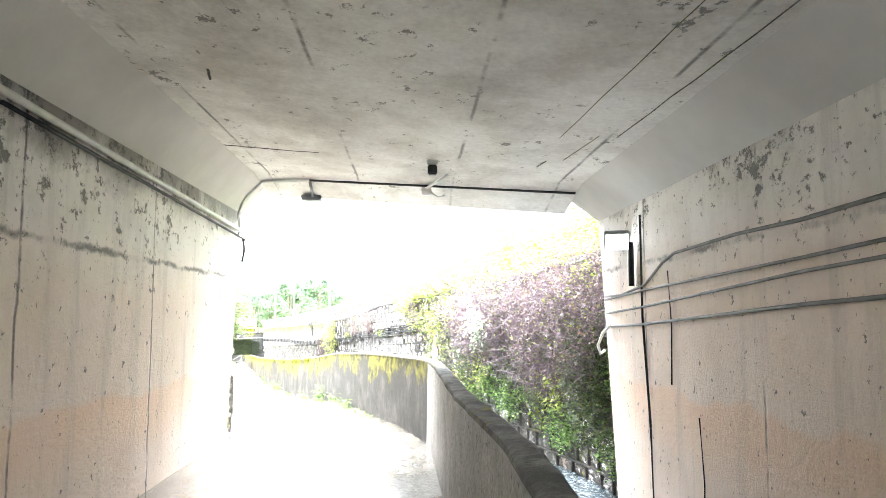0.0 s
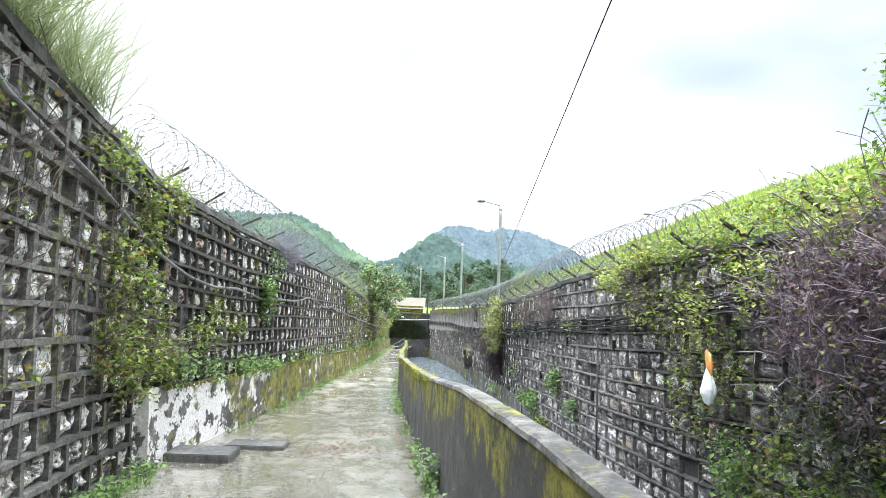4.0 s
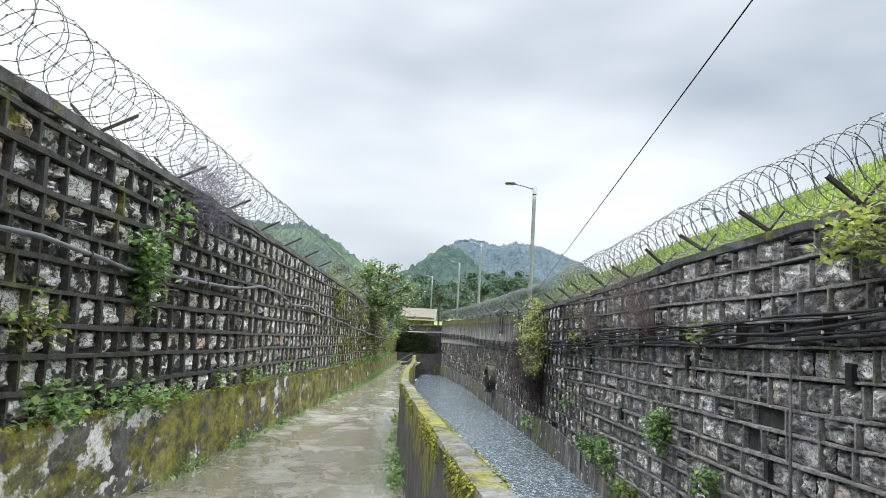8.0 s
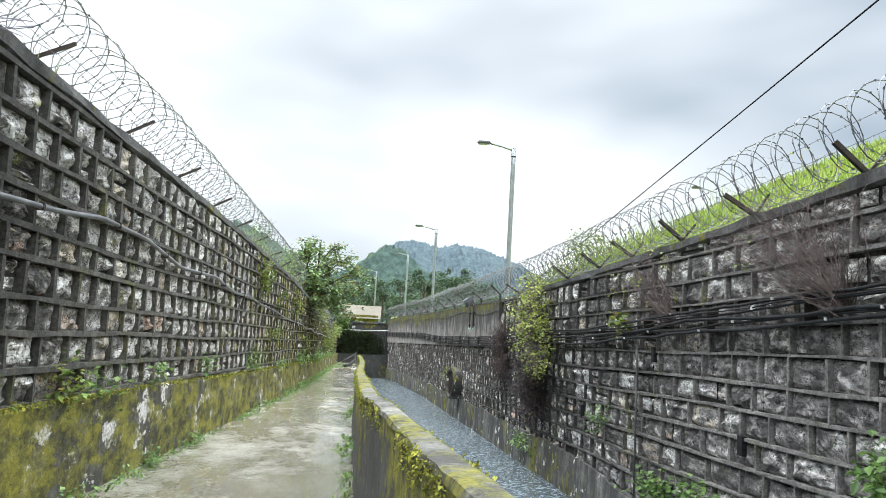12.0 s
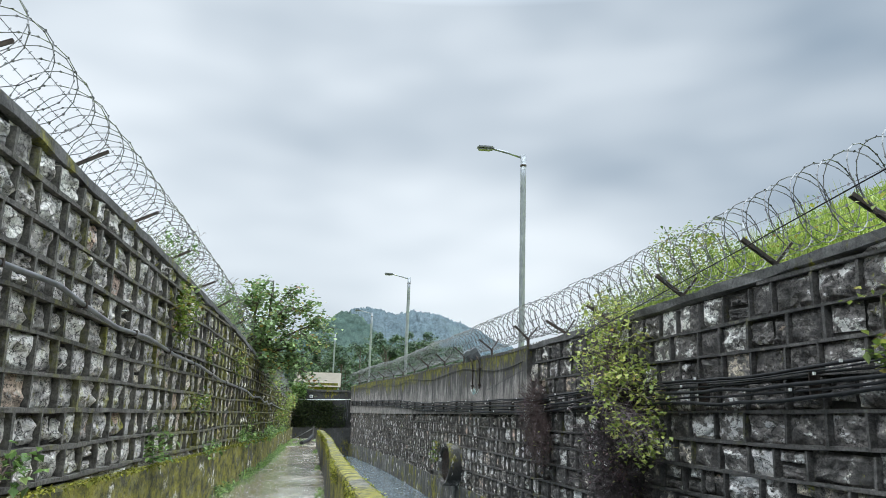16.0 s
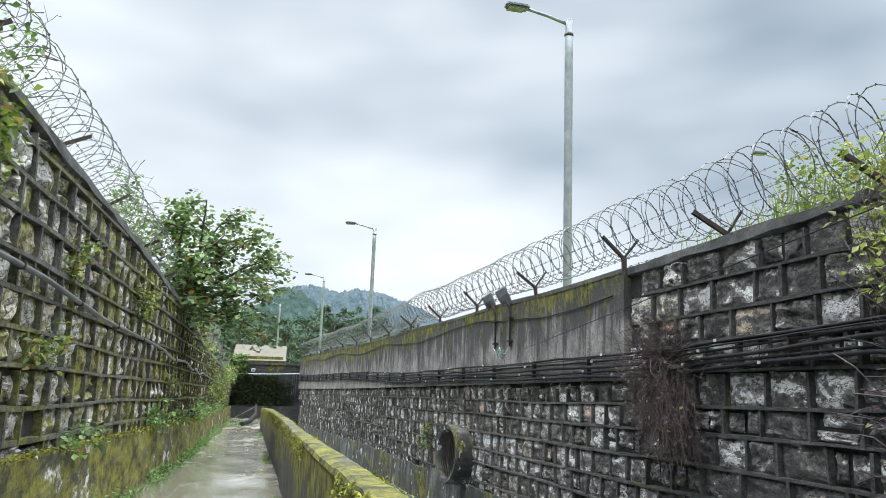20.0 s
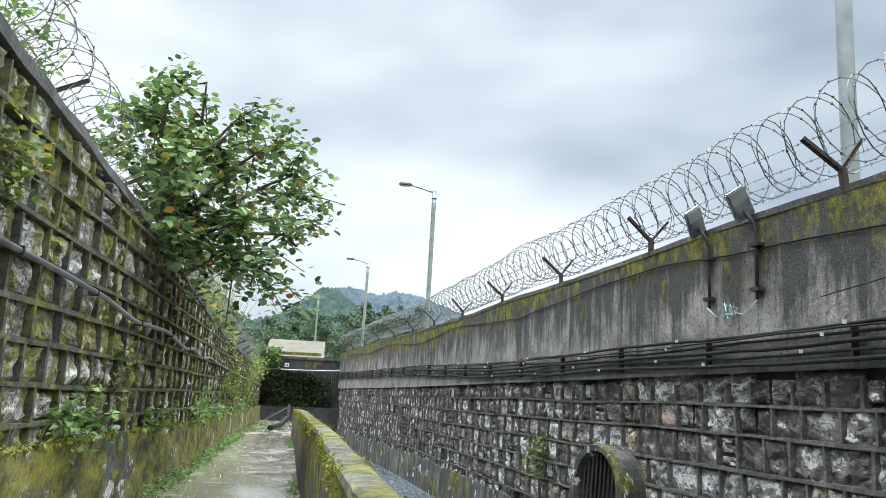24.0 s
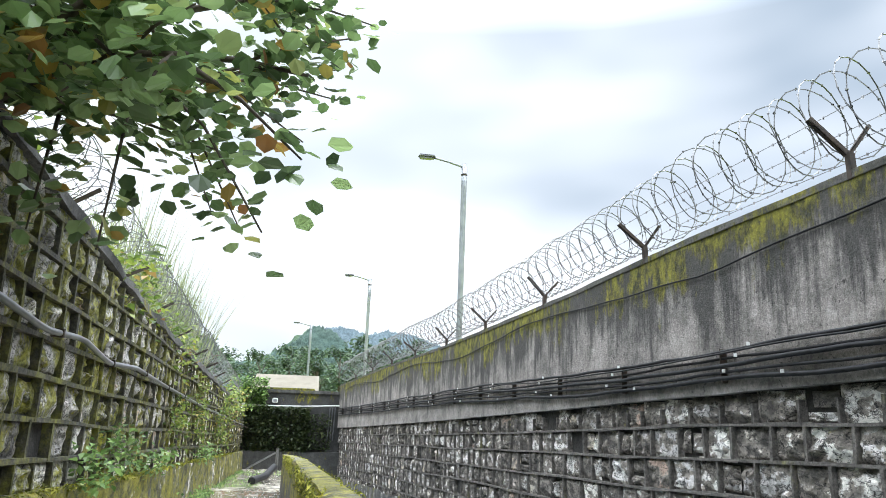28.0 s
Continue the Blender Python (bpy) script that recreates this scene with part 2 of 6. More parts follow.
def height_over(m, z0, slope, y0):
    """How far a point lies above the line that starts at z0 (where y = y0) and falls by slope."""
    sep = nd(m, "ShaderNodeSeparateXYZ")
    m.node_tree.links.new(nd(m, "ShaderNodeNewGeometry").outputs["Position"], sep.inputs[0])
    return math_of(m, "SUBTRACT", sep.outputs[2], math_of(m, "SUBTRACT", z0, math_of(m, "MULTIPLY", math_of(m, "SUBTRACT", sep.outputs[1], y0), slope)))


def wall_concrete(name, light, dark, streak_lo, streak_hi, moss, flake=0.0, top=None, reach=0.5, dry_end=None, run=0.16, lay=1.0, soak=0.035):
    """Weathered concrete: cast grain, run-off streaks, flaked whitewash and moss that drips from the top edge (top: z0, slope, y0)."""
    m, b = start_mat(name, 0.85)
    col = ramp_of(m, noise_of(m, 2.2, 9.0, 0.72), [(0.36, dark), (0.62, light)])
    st_n = math_of(m, "ADD", math_of(m, "MULTIPLY", noise_of(m, 4.0, 9.0, 0.72, (1.0, lay, run)), 0.65), math_of(m, "MULTIPLY", noise_of(m, 1.6, 8.0, 0.7, (1.0, 1.0, 0.7)), 0.35))
    if top:
        st_n = math_of(m, "ADD", st_n, math_of(m, "MULTIPLY", height_over(m, *top), soak / reach))
    st = ramp_of(m, st_n, [(streak_lo, 0.0), (streak_hi, 0.9)])
    col = mix_of(m, st, col, (0.042, 0.04, 0.036))
    if flake:
        sep = nd(m, "ShaderNodeSeparateXYZ")  # whitewash survives best at the near end
        m.node_tree.links.new(nd(m, "ShaderNodeNewGeometry").outputs["Position"], sep.inputs[0])
        kept = math_of(m, "MINIMUM", math_of(m, "MAXIMUM", math_of(m, "MULTIPLY", math_of(m, "SUBTRACT", 9.5, sep.outputs[1]), 0.02), -0.035), 0.055)
        fk = ramp_of(m, math_of(m, "ADD", noise_of(m, 5.5, 9.0, 0.68, (1.0, 0.75 * lay, 0.6)), kept), [(0.60 - flake * 0.1, 0.0), (0.615 - flake * 0.1, 0.95)])
        col = mix_of(m, fk, col, (0.72, 0.69, 0.65))
    if moss:
        drip = math_of(m, "ADD", math_of(m, "MULTIPLY", noise_of(m, 0.8, 8.0, 0.7), 0.6), math_of(m, "MULTIPLY", noise_of(m, 5.5, 9.0, 0.75, (1.0, lay, min(1.0, run * 2))), 0.4))
        if top:
            drip = math_of(m, "ADD", drip, math_of(m, "MULTIPLY", height_over(m, *top), 0.1 / reach))
        if dry_end is not None:
            sep = nd(m, "ShaderNodeSeparateXYZ")  # the near end is drier and bears less moss
            m.node_tree.links.new(nd(m, "ShaderNodeNewGeometry").outputs["Position"], sep.inputs[0])
            near = math_of(m, "MULTIPLY", math_of(m, "SUBTRACT", sep.outputs[1], dry_end), 0.025)
            drip = math_of(m, "ADD", drip, math_of(m, "MINIMUM", math_of(m, "MAXIMUM", near, -0.1), 0.0))
        mo = ramp_of(m, drip, [(0.56 - 0.16 * moss, 0.0), (0.60 - 0.15 * moss, 0.94)])
        col = mix_of(m, mo, col, mix_of(m, ramp_of(m, noise_of(m, 7.0, 9.0, 0.72, (1.0, lay, 0.8)), [(0.40, 0.0), (0.60, 1.0)]), (0.03, 0.031, 0.006), (0.245, 0.225, 0.018)))
    pits = ramp_of(m, noise_of(m, 22.0, 8.0, 0.7), [(0.36, 0.85), (0.40, 0.0)])
    col = mix_of(m, pits, col, (0.03, 0.028, 0.025))
    fine = noise_of(m, 34.0, 9.0, 0.78)
    col = mix_of(m, 1.0, col, ramp_of(m, fine, [(0.35, 0.55), (0.62, 1.22)]), "MULTIPLY")
    return finish(m, b, col, None, fine, 0.7, 0.02)


M_PLINTH = wall_concrete("mossy_plinth", (0.21, 0.198, 0.178), (0.06, 0.056, 0.048), 0.45, 0.53, 0.84, 0.95, None, 0.5, 11.0, 0.8, 0.5)
M_PARAPET = wall_concrete("parapet_concrete", (0.11, 0.103, 0.094), (0.03, 0.028, 0.025), 0.40, 0.50, 1.12, 0.0, (0.22, 0.052, 2.0), 0.34, 6.5, 0.3, 0.7)
M_PARTOP = wall_concrete("parapet_top", (0.25, 0.238, 0.21), (0.07, 0.065, 0.052), 0.45, 0.56, 0.66, 0.0, None, 0.5, 8.0)
M_BAND = wall_concrete("band_concrete", (0.36, 0.326, 0.297), (0.12, 0.11, 0.10), 0.34, 0.43, 0.78, 0.0, (0.78, 0.031, 25.0), 0.45, None, 0.13, 1.3, 0.085)
M_BANDTOP = wall_concrete("mossy_coping", (0.15, 0.14, 0.125), (0.05, 0.05, 0.04), 0.46, 0.60, 0.3)
M_COPE = wall_concrete("dark_coping", (0.15, 0.146, 0.138), (0.05, 0.048, 0.045), 0.48, 0.62, 0.1)
M_BASE = wall_concrete("channel_render", (0.27, 0.255, 0.235), (0.06, 0.057, 0.05), 0.42, 0.53, 0.3, 0.25)
M_SHELTER = wall_concrete("sheltered_concrete", (0.52, 0.51, 0.49), (0.36, 0.35, 0.335), 0.56, 0.72, 0.0)
M_ENDWALL = wall_concrete("end_concrete", (0.085, 0.085, 0.082), (0.03, 0.03, 0.029), 0.45, 0.6, 0.1)


def cast_seams(m, spacing, vertical):
    """Thin dark lines left by the form boards, broken and wavering."""
    sep = nd(m, "ShaderNodeSeparateXYZ")
    m.node_tree.links.new(nd(m, "ShaderNodeNewGeometry").outputs["Position"], sep.inputs[0])
    along_v = math_of(m, "ADD", math_of(m, "MULTIPLY", sep.outputs[1], 0.976), math_of(m, "MULTIPLY", sep.outputs[0], 0.216))
    across = math_of(m, "SUBTRACT", math_of(m, "MULTIPLY", sep.outputs[0], 0.976), math_of(m, "MULTIPLY", sep.outputs[1], 0.216))
    c = math_of(m, "ADD", along_v if vertical else across, math_of(m, "MULTIPLY", noise_of(m, 1.4, 5.0, 0.7), 0.10 if vertical else 0.03))
    f = math_of(m, "ABSOLUTE", math_of(m, "SUBTRACT", math_of(m, "FRACT", math_of(m, "MULTIPLY", c, 1 / spacing)), 0.5))
    line = ramp_of(m, math_of(m, "MULTIPLY", f, spacing), [(0.006, 1.0), (0.02, 0.0)])
    gaps = ramp_of(m, noise_of(m, 0.8, 6.0, 0.7), [(0.45, 0.0), (0.56, 0.8)])
    return mix_of(m, 1.0, line, gaps, "MULTIPLY")


def tunnel_mat():
    m, b = start_mat("tunnel_concrete", 0.8)
    col = ramp_of(m, noise_of(m, 1.1, 8.0, 0.66), [(0.30, (0.66, 0.645, 0.625)), (0.5, (0.82, 0.805, 0.785)), (0.70, (0.90, 0.89, 0.88))])
    g = nd(m, "ShaderNodeNewGeometry")
    sep = nd(m, "ShaderNodeSeparateXYZ")
    m.node_tree.links.new(g.outputs["Position"], sep.inputs[0])
    z = sep.outputs[2]
    wob = math_of(m, "ADD", z, math_of(m, "MULTIPLY", noise_of(m, 1.5, 5.0, 0.6), 0.35))
    band = ramp_of(m, math_of(m, "MULTIPLY", wob, 0.4), [(0.05, 0.55), (0.2, 0.8), (0.27, 0.8), (0.295, 0.5), (0.6, 0.46), (0.85, 0.1)])
    col = mix_of(m, band, col, mix_of(m, noise_of(m, 2.5, 6.0, 0.7), (0.88, 0.54, 0.35), (0.90, 0.68, 0.52)))
    st = ramp_of(m, noise_of(m, 3.4, 7.0, 0.68, (1.0, 1.0, 0.10)), [(0.54, 0.0), (0.74, 0.32)])
    col = mix_of(m, st, col, (0.22, 0.2, 0.18))
    # darker towards the soffit, with a wavering edge
    upper_dark = ramp_of(m, math_of(m, "ADD", math_of(m, "MULTIPLY", z, 0.25), math_of(m, "MULTIPLY", noise_of(m, 1.2, 7.0, 0.7), 0.30)), [(0.72, 0.0), (0.80, 0.75)])
    col = mix_of(m, upper_dark, col, (0.12, 0.115, 0.11))
    high = math_of(m, "MULTIPLY", math_of(m, "SUBTRACT", z, 1.3), 0.05)
    holes_n = math_of(m, "ADD", math_of(m, "ADD", math_of(m, "MULTIPLY", noise_of(m, 6.5, 9.0, 0.74, (1.0, 1.0, 1.3)), 0.7), math_of(m, "MULTIPLY", noise_of(m, 0.9, 4.0), 0.3)), high)
    holes = ramp_of(m, holes_n, [(0.60, 0.0), (0.63, 0.8)])
    col = mix_of(m, holes, col, (0.10, 0.095, 0.09))
    lift = ramp_of(m, math_of(m, "ABSOLUTE", math_of(m, "SUBTRACT", math_of(m, "ADD", z, math_of(m, "MULTIPLY", noise_of(m, 1.8, 7.0, 0.72), 0.22)), 1.83)), [(0.008, 0.75), (0.035, 0.0)])
    lift = mix_of(m, 1.0, lift, ramp_of(m, noise_of(m, 1.1, 6.0, 0.7), [(0.44, 0.1), (0.56, 1.0)]), "MULTIPLY")
    seam = mix_of(m, 1.0, lift, cast_seams(m, 2.3, True), "LIGHTEN")
    col = mix_of(m, seam, col, (0.09, 0.08, 0.07))
    specks = ramp_of(m, noise_of(m, 13.0, 6.0, 0.66), [(0.335, 0.85), (0.365, 0.0)])
    col = mix_of(m, specks, col, (0.14, 0.13, 0.12))
    h = math_of(m, "SUBTRACT", noise_of(m, 16.0, 9.0, 0.72), math_of(m, "MULTIPLY", math_of(m, "ADD", holes, seam), 0.8))
    return finish(m, b, col, None, h, 0.8, 0.035)


M_TUNNEL = tunnel_mat()


def ceiling_mat():
    m, b = start_mat("tunnel_soffit", 0.8)
    col = ramp_of(m, noise_of(m, 0.9, 7.0, 0.64), [(0.30, (0.46, 0.435, 0.40)), (0.5, (0.66, 0.64, 0.605)), (0.72, (0.82, 0.805, 0.78))])
    spots = ramp_of(m, noise_of(m, 1.1, 9.0, 0.68, (1.0, 0.6, 1.0)), [(0.50, 0.0), (0.68, 0.5)])
    col = mix_of(m, spots, col, (0.26, 0.23, 0.195))
    specks = ramp_of(m, math_of(m, "ADD", math_of(m, "MULTIPLY", noise_of(m, 8.0, 8.0, 0.74, (1.0, 0.6, 1.0)), 0.75), math_of(m, "MULTIPLY", noise_of(m, 1.0, 4.0), 0.25)), [(0.585, 0.0), (0.61, 0.8)])
    col = mix_of(m, specks, col, (0.11, 0.10, 0.09))
    seam = cast_seams(m, 1.18, False)
    col = mix_of(m, seam, col, (0.12, 0.11, 0.10))
    fine = noise_of(m, 22.0, 8.0, 0.75)
    col = mix_of(m, 1.0, col, ramp_of(m, fine, [(0.34, 0.88), (0.6, 1.05)]), "MULTIPLY")
    h = math_of(m, "SUBTRACT", noise_of(m, 14.0, 8.0, 0.7), math_of(m, "ADD", math_of(m, "MULTIPLY", specks, 0.6), seam))
    return finish(m, b, col, None, h, 0.3, 0.02)


M_CEIL = ceiling_mat()
# nearly even grey, darker than the soffit beside it
M_HAUNCH = plain("haunch_concrete", (0.42, 0.405, 0.385), (0.56, 0.545, 0.52), 0.9, 0.85, 0.0, 0.35, 18.0)


def path_mat():
    """Rough concrete under a film of running water: clear pools, soaked and merely damp stretches."""
    m, b = start_mat("wet_concrete_path", 0.4)
    b.inputs["Specular IOR Level"].default_value = 0.6
    col = ramp_of(m, noise_of(m, 1.3, 7.0, 0.68), [(0.3, (0.14, 0.13, 0.105)), (0.5, (0.21, 0.20, 0.17)), (0.7, (0.29, 0.282, 0.255))])
    # paler with distance: sky sheen of the wet film put into the base colour
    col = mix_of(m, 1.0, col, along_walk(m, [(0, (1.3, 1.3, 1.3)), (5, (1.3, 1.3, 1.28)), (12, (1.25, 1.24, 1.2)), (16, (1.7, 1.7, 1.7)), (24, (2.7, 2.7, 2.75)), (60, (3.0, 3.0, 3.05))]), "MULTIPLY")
    grit = ramp_of(m, noise_of(m, 30.0, 9.0, 0.8), [(0.36, 0.35), (0.5, 0.95), (0.62, 1.5)])
    col = mix_of(m, 1.0, col, grit, "MULTIPLY")
    pool_n = noise_of(m, 0.55, 6.0, 0.62, (1.0, 0.45, 1.0))
    pool = ramp_of(m, pool_n, [(0.50, 0.0), (0.66, 0.5)])
    col = mix_of(m, pool, col, mix_of(m, noise_of(m, 6.0, 6.0, 0.7), (0.11, 0.095, 0.05), (0.24, 0.215, 0.135)))
    film_n = math_of(m, "ADD", math_of(m, "MULTIPLY", noise_of(m, 2.4, 9.0, 0.72, (1.0, 0.6, 1.0)), 0.6), math_of(m, "MULTIPLY", pool_n, 0.4))
    soak = ramp_of(m, film_n, [(0.40, 0.35), (0.48, 1.0)])
    col = mix_of(m, soak, col, mix_of(m, 1.0, col, (0.74, 0.70, 0.62), "MULTIPLY"))
    b.inputs["Coat Roughness"].default_value, b.inputs["Coat IOR"].default_value = 0.13, 1.6
    m.node_tree.links.new(soak, b.inputs["Coat Weight"])
    rough = ramp_of(m, film_n, [(0.42, 0.42), (0.5, 0.22)])
    wet = ramp_of(m, film_n, [(0.42, 0.95), (0.49, 0.75), (0.58, 0.55)])
    flow = noise_of(m, 8.0, 6.0, 0.66, (1.0, 0.75, 1.0))
    h = math_of(m, "MULTIPLY", math_of(m, "ADD", noise_of(m, 26.0, 7.0, 0.75), math_of(m, "MULTIPLY", flow, 2.2)), wet)
    return finish(m, b, col, rough, h, 1.0, 0.026)


M_PATH = path_mat()


def water_mat():
    """Shallow fast water over dark gravel, broken into small ripples; sky glints painted as pale flecks."""
    m, b = start_mat("channel_water", 0.08)
    rip = noise_of(m, 24.0, 8.0, 0.74, (1.0, 0.6, 1.0))
    col = ramp_of(m, noise_of(m, 3.0, 6.0, 0.7), [(0.35, (0.036, 0.052, 0.06)), (0.65, (0.09, 0.12, 0.135))])
    glints = ramp_of(m, noise_of(m, 15.0, 9.0, 0.8, (1.0, 0.6, 1.0)), [(0.49, 0.0), (0.60, 0.6)])
    col = mix_of(m, glints, col, (0.58, 0.65, 0.69))
    h = math_of(m, "ADD", math_of(m, "MULTIPLY", noise_of(m, 7.0, 5.0, 0.65, (1.0, 0.6, 1.0)), 1.4), rip)
    b.inputs["IOR"].default_value = 1.33
    return finish(m, b, col, None, h, 0.9, 0.035)


M_WATER = water_mat()
M_GROUND = plain("meadow_ground", (0.13, 0.19, 0.03), (0.26, 0.32, 0.06), 0.9, 0.95)
M_STEEL = plain("galvanised_steel", (0.22, 0.235, 0.25), (0.32, 0.335, 0.35), 6.0, 0.5, 0.6, 0.05)
M_RUST = plain("rusty_angle_iron", (0.03, 0.028, 0.026), (0.085, 0.06, 0.045), 15.0, 0.75, 0.3)
M_WIRE = plain("razor_wire_steel", (0.10, 0.10, 0.10), (0.2, 0.2, 0.2), 12.0, 0.5, 0.6, 0.0)
M_BLACK = plain("black_cable", (0.008, 0.008, 0.008), (0.028, 0.028, 0.03), 10.0, 0.55, 0.0, 0.1)
M_BLACK.node_tree.nodes["Principled BSDF"].inputs["Specular IOR Level"].default_value = 0.2
M_GREYPIPE = plain("grey_conduit", (0.05, 0.053, 0.06), (0.2, 0.205, 0.215), 4.0, 0.3, 0.0, 0.05)
M_HEAD = plain("lamp_housing_grey", (0.10, 0.105, 0.11), (0.16, 0.165, 0.17), 5.0, 0.55)
M_WHITEPVC = plain("white_pipe", (0.55, 0.55, 0.52), (0.75, 0.75, 0.72), 5.0, 0.4, 0.0, 0.05)
M_BARK = plain("bark", (0.045, 0.035, 0.025), (0.11, 0.09, 0.07), 12.0, 0.9, 0.0, 0.6, 50.0)
M_TWIG = plain("dry_twig", (0.07, 0.05, 0.045), (0.20, 0.15, 0.135), 6.0, 0.9)
M_TWIGB = plain("dark_brown_twig", (0.03, 0.021, 0.019), (0.12, 0.082, 0.075), 4.0, 0.9)
M_TWIGP = plain("purple_twig", (0.05, 0.036, 0.042), (0.22, 0.17, 0.19), 3.0, 0.9)


def leaf_mat(name, stops, rough=0.5, glow=0.42):
    m, b = start_mat(name, rough)
    col = ramp_of(m, nd(m, "ShaderNodeNewGeometry").outputs["Random Per Island"], stops)
    col = mix_of(m, 1.0, col, ramp_of(m, noise_of(m, 3.0), [(0.3, 0.7), (0.7, 1.2)]), "MULTIPLY")
    finish(m, b, col)
    tr = nd(m, "ShaderNodeBsdfTranslucent")
    m.node_tree.links.new(col, tr.inputs["Color"])
    mx = nd(m, "ShaderNodeMixShader", Fac=glow)
    out = m.node_tree.nodes["Material Output"]
    m.node_tree.links.new(b.outputs[0], mx.inputs[1])
    m.node_tree.links.new(tr.outputs[0], mx.inputs[2])
    m.node_tree.links.new(mx.outputs[0], out.inputs["Surface"])
    return m


M_LEAF_Y = leaf_mat("yellow_green_leaf", [(0.0, (0.06, 0.11, 0.02)), (0.45, (0.16, 0.235, 0.04)), (0.85, (0.30, 0.355, 0.065)), (0.95, (0.34, 0.25, 0.06)), (1.0, (0.2, 0.1, 0.05))])
M_LEAF_G = leaf_mat("green_leaf", [(0.0, (0.05, 0.1, 0.025)), (0.5, (0.15, 0.26, 0.065)), (0.9, (0.27, 0.41, 0.13)), (1.0, (0.34, 0.42, 0.14))])
M_LEAF_W = leaf_mat("pale_leaf", [(0.0, (0.22, 0.30, 0.18)), (1.0, (0.55, 0.60, 0.48))])
M_LEAF_T = leaf_mat("tree_leaf", [(0.0, (0.04, 0.07, 0.026)), (0.45, (0.13, 0.215, 0.07)), (0.87, (0.29, 0.40, 0.16)), (0.93, (0.34, 0.33, 0.07)), (0.98, (0.33, 0.2, 0.04)), (1.0, (0.2, 0.09, 0.03))], 0.4, 0.36)
M_LEAF_P = leaf_mat("purple_leaf", [(0.0, (0.07, 0.045, 0.055)), (0.55, (0.17, 0.125, 0.145)), (0.8, (0.20, 0.10, 0.095)), (0.9, (0.2, 0.24, 0.06)), (1.0, (0.30, 0.32, 0.08))])
M_GRASS = leaf_mat("bank_grass", [(0.0, (0.15, 0.23, 0.035)), (0.6, (0.28, 0.37, 0.06)), (1.0, (0.42, 0.45, 0.13))])
M_REED = leaf_mat("pale_reed", [(0.0, (0.16, 0.22, 0.07)), (1.0, (0.40, 0.42, 0.25))])
M_FAR = leaf_mat("far_foliage", [(0.0, (0.035, 0.065, 0.04)), (0.6, (0.07, 0.115, 0.06)), (1.0, (0.12, 0.18, 0.085))])
M_LEAF_D = leaf_mat("dark_ivy_leaf", [(0.0, (0.02, 0.035, 0.012)), (0.6, (0.05, 0.075, 0.025)), (1.0, (0.10, 0.12, 0.04))])
M_MOSS = leaf_mat("moss_cushion", [(0.0, (0.07, 0.085, 0.012)), (0.5, (0.2, 0.21, 0.025)), (1.0, (0.36, 0.35, 0.05))], 0.9, 0.2)
M_LEAF_V = leaf_mat("bright_young_leaf", [(0.0, (0.14, 0.2, 0.035)), (0.5, (0.30, 0.36, 0.075)), (0.9, (0.46, 0.48, 0.14)), (1.0, (0.4, 0.3, 0.08))])

# ---- building helpers ----
rng = random.Random(7)


def mesh_of(name, verts, faces, mat, smooth=False):
    me = bpy.data.meshes.new(name)
    me.from_pydata([tuple(v) for v in verts], [], [tuple(f) for f in faces])
    me.materials.append(mat)
    if smooth:
        me.polygons.foreach_set("use_smooth", [True] * len(me.polygons))
    me.update()
    return me


def put(name, me, parent=None, label="", m=None):
    ob = new(name, me)
    if m is not None:
        ob.matrix_world = m
    if parent is not None:
        ob.parent = parent
    if label:
        ob["label"] = label
    return ob


def part(name, bm, mat, parent, label=""):
    me = bpy.data.meshes.new(name)
    bm.to_mesh(me)
    bm.free()
    me.materials.append(mat)
    return put(name, me, parent, label)


def thing(name, label, category, group="", kind="", at=(0, 0, 0)):
    ob = new(name)
    ob.location = at
    return tagged(ob, label, category, group, kind)


def box_data(x0, x1, y0, y1, z0, z1):
    v = [(x, y, z) for z in (z0, z1) for y in (y0, y1) for x in (x0, x1)]
    return v, [(0, 2, 3, 1), (4, 5, 7, 6), (0, 1, 5, 4), (2, 6, 7, 3), (0, 4, 6, 2), (1, 3, 7, 5)]


def box_bm(x0, x1, y0, y1, z0, z1, bevel=0.0):
    bm = bmesh.new()
    v, f = box_data(x0, x1, y0, y1, z0, z1)
    vs = [bm.verts.new(p) for p in v]
    for q in f:
        bm.faces.new([vs[i] for i in q])
    if bevel:
        bmesh.ops.bevel(bm, geom=bm.edges[:], offset=bevel, segments=2, affect="EDGES")
    return bm


def tube_data(pts, radius, sides=6, taper=1.0):
    """Vertices and faces of a tube along pts."""
    pts = [Vector(p) for p in pts]
    n = len(pts)
    verts, faces = [], []
    side = Vector((0, 0, 1))
    for i, p in enumerate(pts):
        d = (pts[min(i + 1, n - 1)] - pts[max(i - 1, 0)]).normalized()
        a = d.cross(side)
        if a.length < 0.05:
            a = d.cross(Vector((1, 0, 0)))
        a.normalize()
        b = d.cross(a)
        r = radius * (1 + (taper - 1) * i / max(n - 1, 1))
        for k in range(sides):
            t = 2 * math.pi * k / sides
            verts.append(p + a * (r * math.cos(t)) + b * (r * math.sin(t)))
    for i in range(n - 1):
        for k in range(sides):
            q = (k + 1) % sides
            faces.append((i * sides + k, i * sides + q, (i + 1) * sides + q, (i + 1) * sides + k))
    faces.append(tuple(range(sides - 1, -1, -1)))
    faces.append(tuple(range((n - 1) * sides, n * sides)))
    return verts, faces


